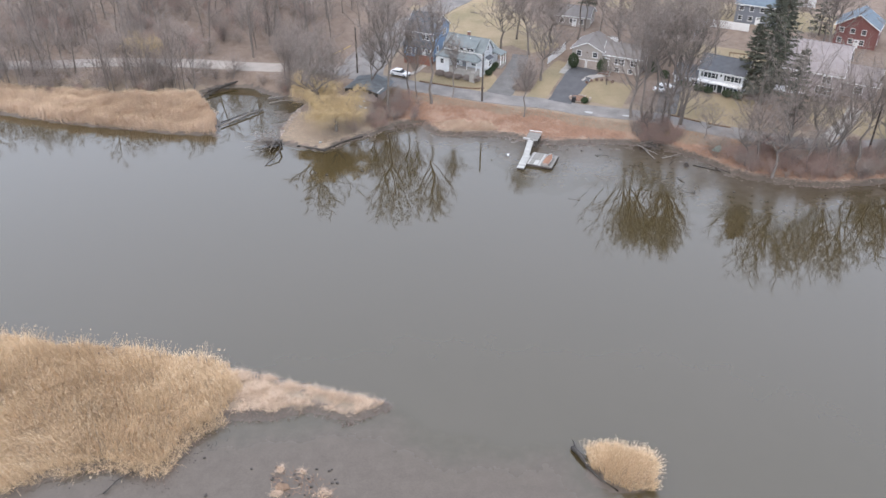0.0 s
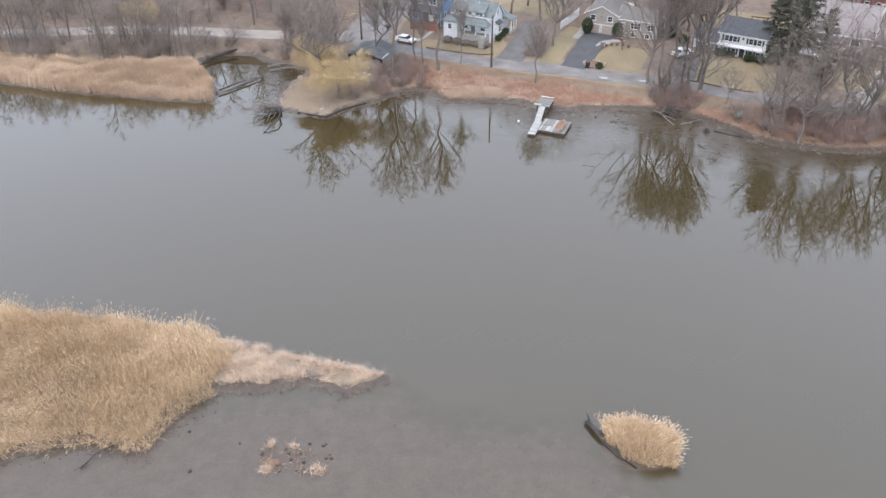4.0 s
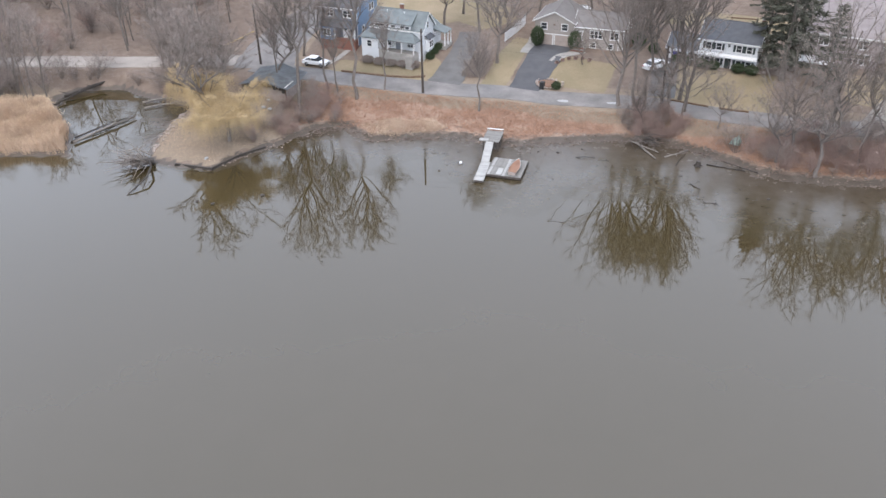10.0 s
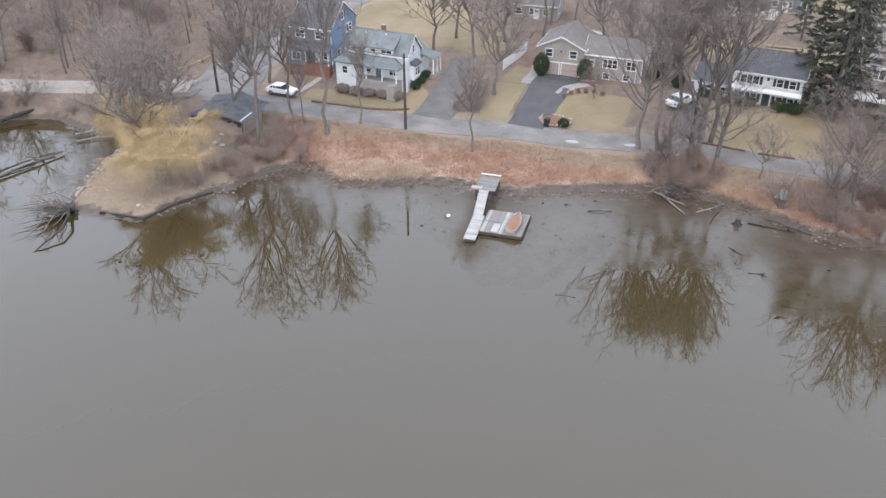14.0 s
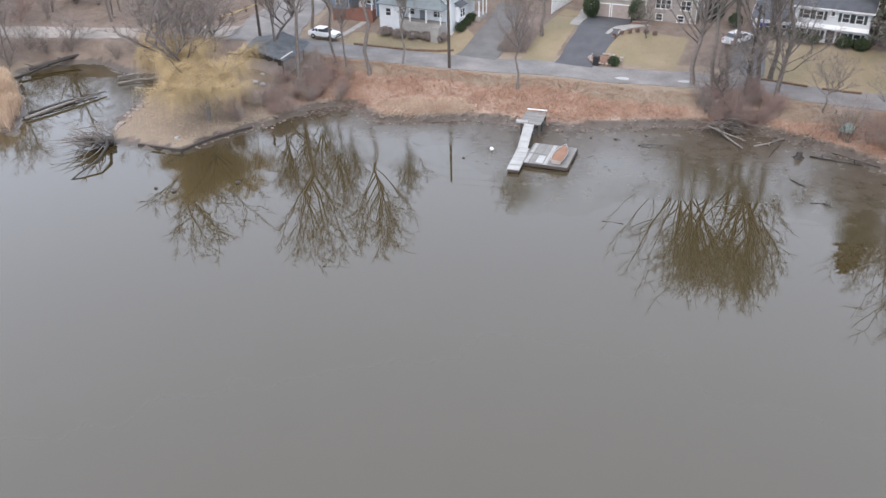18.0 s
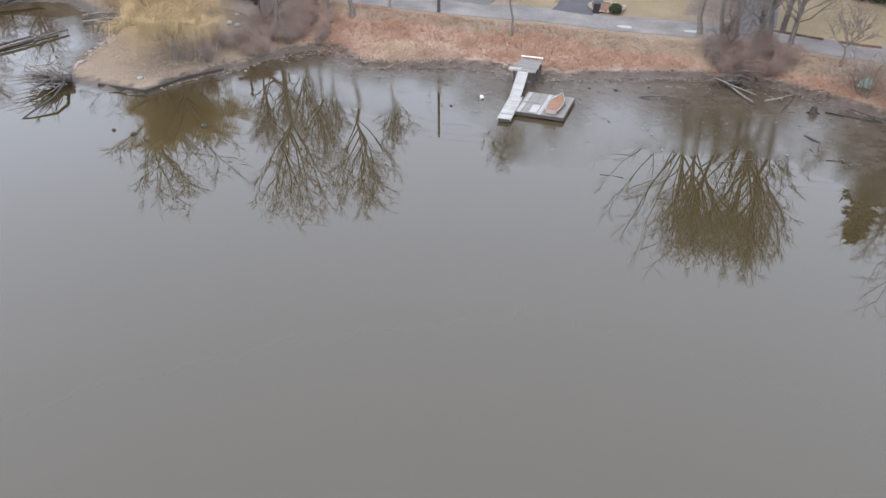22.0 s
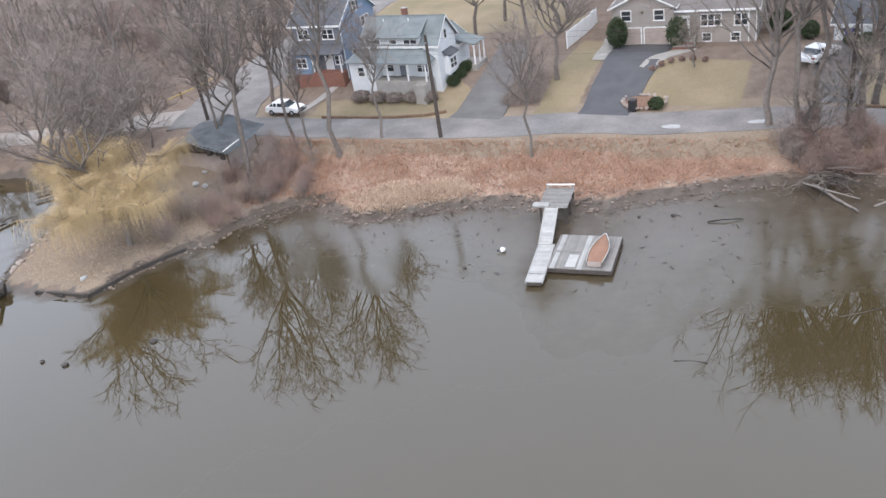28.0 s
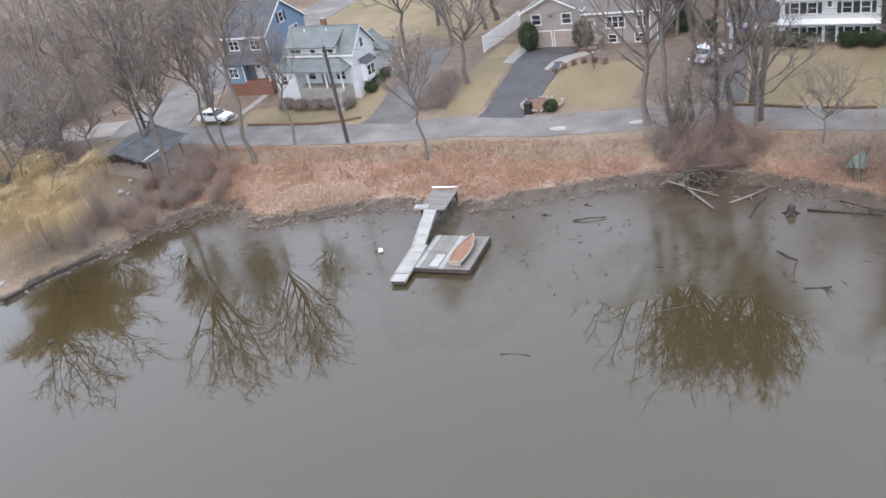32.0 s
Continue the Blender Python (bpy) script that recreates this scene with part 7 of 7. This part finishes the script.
# dark beams standing for the earth edge's shaded undercut; stones round the point
bh = thing("timber_bulkhead", pose(0, 0, 0), "dark beams standing in for the shaded undercut of the earth edge", "retaining wall")
edge_pts = [(-27.2, 127.2), (-24.6, 126.3), (-22.4, 125.6), (-21.0, 127.3), (-19.6, 129.0), (-18.0, 130.2), (-16.5, 131.2)]
for (ax, ay), (bx, by) in zip(edge_pts, edge_pts[1:]):
    for z in (-0.08, 0.16):
        b = part("timber", boxed(0, -0.1, z, math.hypot(bx - ax, by - ay), 0.08, z + 0.24, bevel=0.03), M_WET, bh)
        b.matrix_local = pose(ax, ay, 0, 0, 0, math.degrees(math.atan2(by - ay, bx - ax)))
    p = part("stake", tube(bmesh.new(), [(0, 0, -0.5), (0, 0, 0.36)], [0.08, 0.07], 7), M_WET, bh)
    p.matrix_local = pose(ax, ay - 0.15, 0)
for i in range(26):
    t = i / 25
    x, y = -30.9 + 1.9 * t + rs.uniform(-0.5, 0.5), 130.5 + 11.5 * t
    o = tagged(part("edge_stone", blob(bmesh.new(), 0, 0, 0, rs.uniform(0.18, 0.4), rs.uniform(0.15, 0.3), rs.uniform(0.12, 0.22), rs), M_STONE), "pale rough stone edging the point", "stone", "edge stones")
    o.matrix_world = pose(x, y, height(x, y) + 0.08, 0, 0, rs.uniform(0, 180))
# white lumps of unknown kind, put in as plain blobs
for i, (x, y, s) in enumerate(((-17.9, 140.7, 0.4), (-17.0, 140.4, 0.34), (-17.3, 142.2, 0.3), (-23.3, 127.4, 0.3))):
    o = tagged(part("white_boulder", blob(bmesh.new(), 0, 0, 0, s, s * 0.7, s * 0.55, rs, 2), M_PATCH), "pale lump of unknown kind on the bare ground", "boulder", "pale boulders")
    o.matrix_world = pose(x, y, height(x, y) + s * 0.3, 0, 0, rs.uniform(0, 180))
# islet: sodden log and roots at its edge
log([(12.5, 58.9, 0.25), (13.2, 57.6, 0.45), (13.8, 56.4, 0.3)], 0.24, 0.16, "dark sodden log at the edge of the islet", M_WET, twigs=2)
log([(13.6, 56.6, 0.2), (14.8, 54.8, 0.3), (16.3, 53.5, 0.15)], 0.14, 0.08, "dark sodden log at the edge of the islet", M_WET, twigs=2)
log([(-30.2, 54.4, 0.35), (-31.4, 53.2, 0.4), (-32.2, 51.6, 0.2)], 0.08, 0.05, "dark broken branch on the bare mud", M_WET, "driftwood_branch", "driftwood", "driftwood branches", 6, 3)
for tx, ty, tr, th in ((-11.4, 52.4, 0.75, 0.7), (-16.2, 55.2, 0.4, 0.6), (-13.9, 54.9, 0.3, 0.55), (-15.9, 52.1, 0.65, 0.5)):
    ring_ = [(tx + tr * math.cos(a), ty + tr * math.sin(a)) for a in np.linspace(0, 2 * math.pi, 9)[:-1]]
    reed_bed("straw_tussock", ring_, 220, th * 0.4, th, int(700 + tx * 3), "small pale straw tussock on the bare mud", 0.0, lean=0.55, fan=0.12, width=0.013, material=M_STRAW)
stub = bmesh.new()
for i in range(110):
    k = rs.random()
    j = rs.randrange(4)
    (ax, ay), (bx, by) = ((-38, 52.6), (-33.2, 54.2), (-27.2, 52.8), (-25.2, 57.8), (-22.2, 61.0))[j:j + 2]
    x, y, q = ax + (bx - ax) * k + rs.gauss(0.35, 0.4), ay + (by - ay) * k - abs(rs.gauss(0.3, 0.5)), rs.uniform(0.02, 0.055)
    blob(stub, x, y, height(x, y) + q * 0.5, q, q, q * 1.4, rs, 1)
for i in range(34):
    x, y, q = rs.uniform(-16.8, -10.4), rs.uniform(51.8, 55.6), rs.uniform(0.05, 0.16)
    blob(stub, x, y, height(x, y) + q * 0.3, q * 1.3, q, q * 0.8, rs, 1)
tagged(part("mud_stubs", stub, M_WET), "dark broken reed stubs and clods in the mud", "stubble", kind="stuff")
tus = thing("mud_tussock", pose(-15.6, 53.0, 0.05), "small straw-topped mud hummock", "hummock")
part("mound", blob(bmesh.new(), 0, 0, 0.05, 0.7, 0.55, 0.3, rs, 2), M_TIMBER, tus)
rub = bmesh.new()
for i in range(700):
    k = rs.random()
    j = rs.choice(list(range(23, 46)))
    (ax, ay), (bx, by) = NORTH[j], NORTH[j + 1]
    x, y = ax + (bx - ax) * k + rs.gauss(0, 0.4), ay + (by - ay) * k + rs.gauss(0.1, 0.5)
    s = rs.uniform(0.05, 0.16)
    blob(rub, x, y, height(x, y) + s * 0.3 if i % 7 else 0.1, s * 1.3, s, s * 0.7, rs, 1)
tagged(part("shore_rubble", rub, mat("muddy_stone", (0.27, 0.215, 0.175), (0.11, 0.088, 0.072), scale=2, fine=12, island=0.6)), "scattered stones and lumps along the waterline", "stones", kind="stuff")

pale = bmesh.new()
for i in range(70):
    k, j = rs.random(), rs.randrange(29, 47)
    (ax, ay), (bx, by) = NORTH[j], NORTH[j + 1]
    x, y, q = ax + (bx - ax) * k + rs.gauss(0, 0.6), ay + (by - ay) * k + abs(rs.gauss(0.5, 0.7)), rs.uniform(0.04, 0.11)
    blob(pale, x, y, height(x, y) + q * 0.4, q * 1.4, q, q * 0.6, rs, 1)
tagged(part("pale_stones", pale, M_STONE), "small pale stones and scraps along the bank", "stones", kind="stuff")

# one unit of the plan in metres
for ob in list(scene.objects):
    if ob.parent is None and ob.type not in {'CAMERA', 'LIGHT'}:
        ob.matrix_basis = Matrix.Scale(UNIT, 4) @ ob.matrix_basis
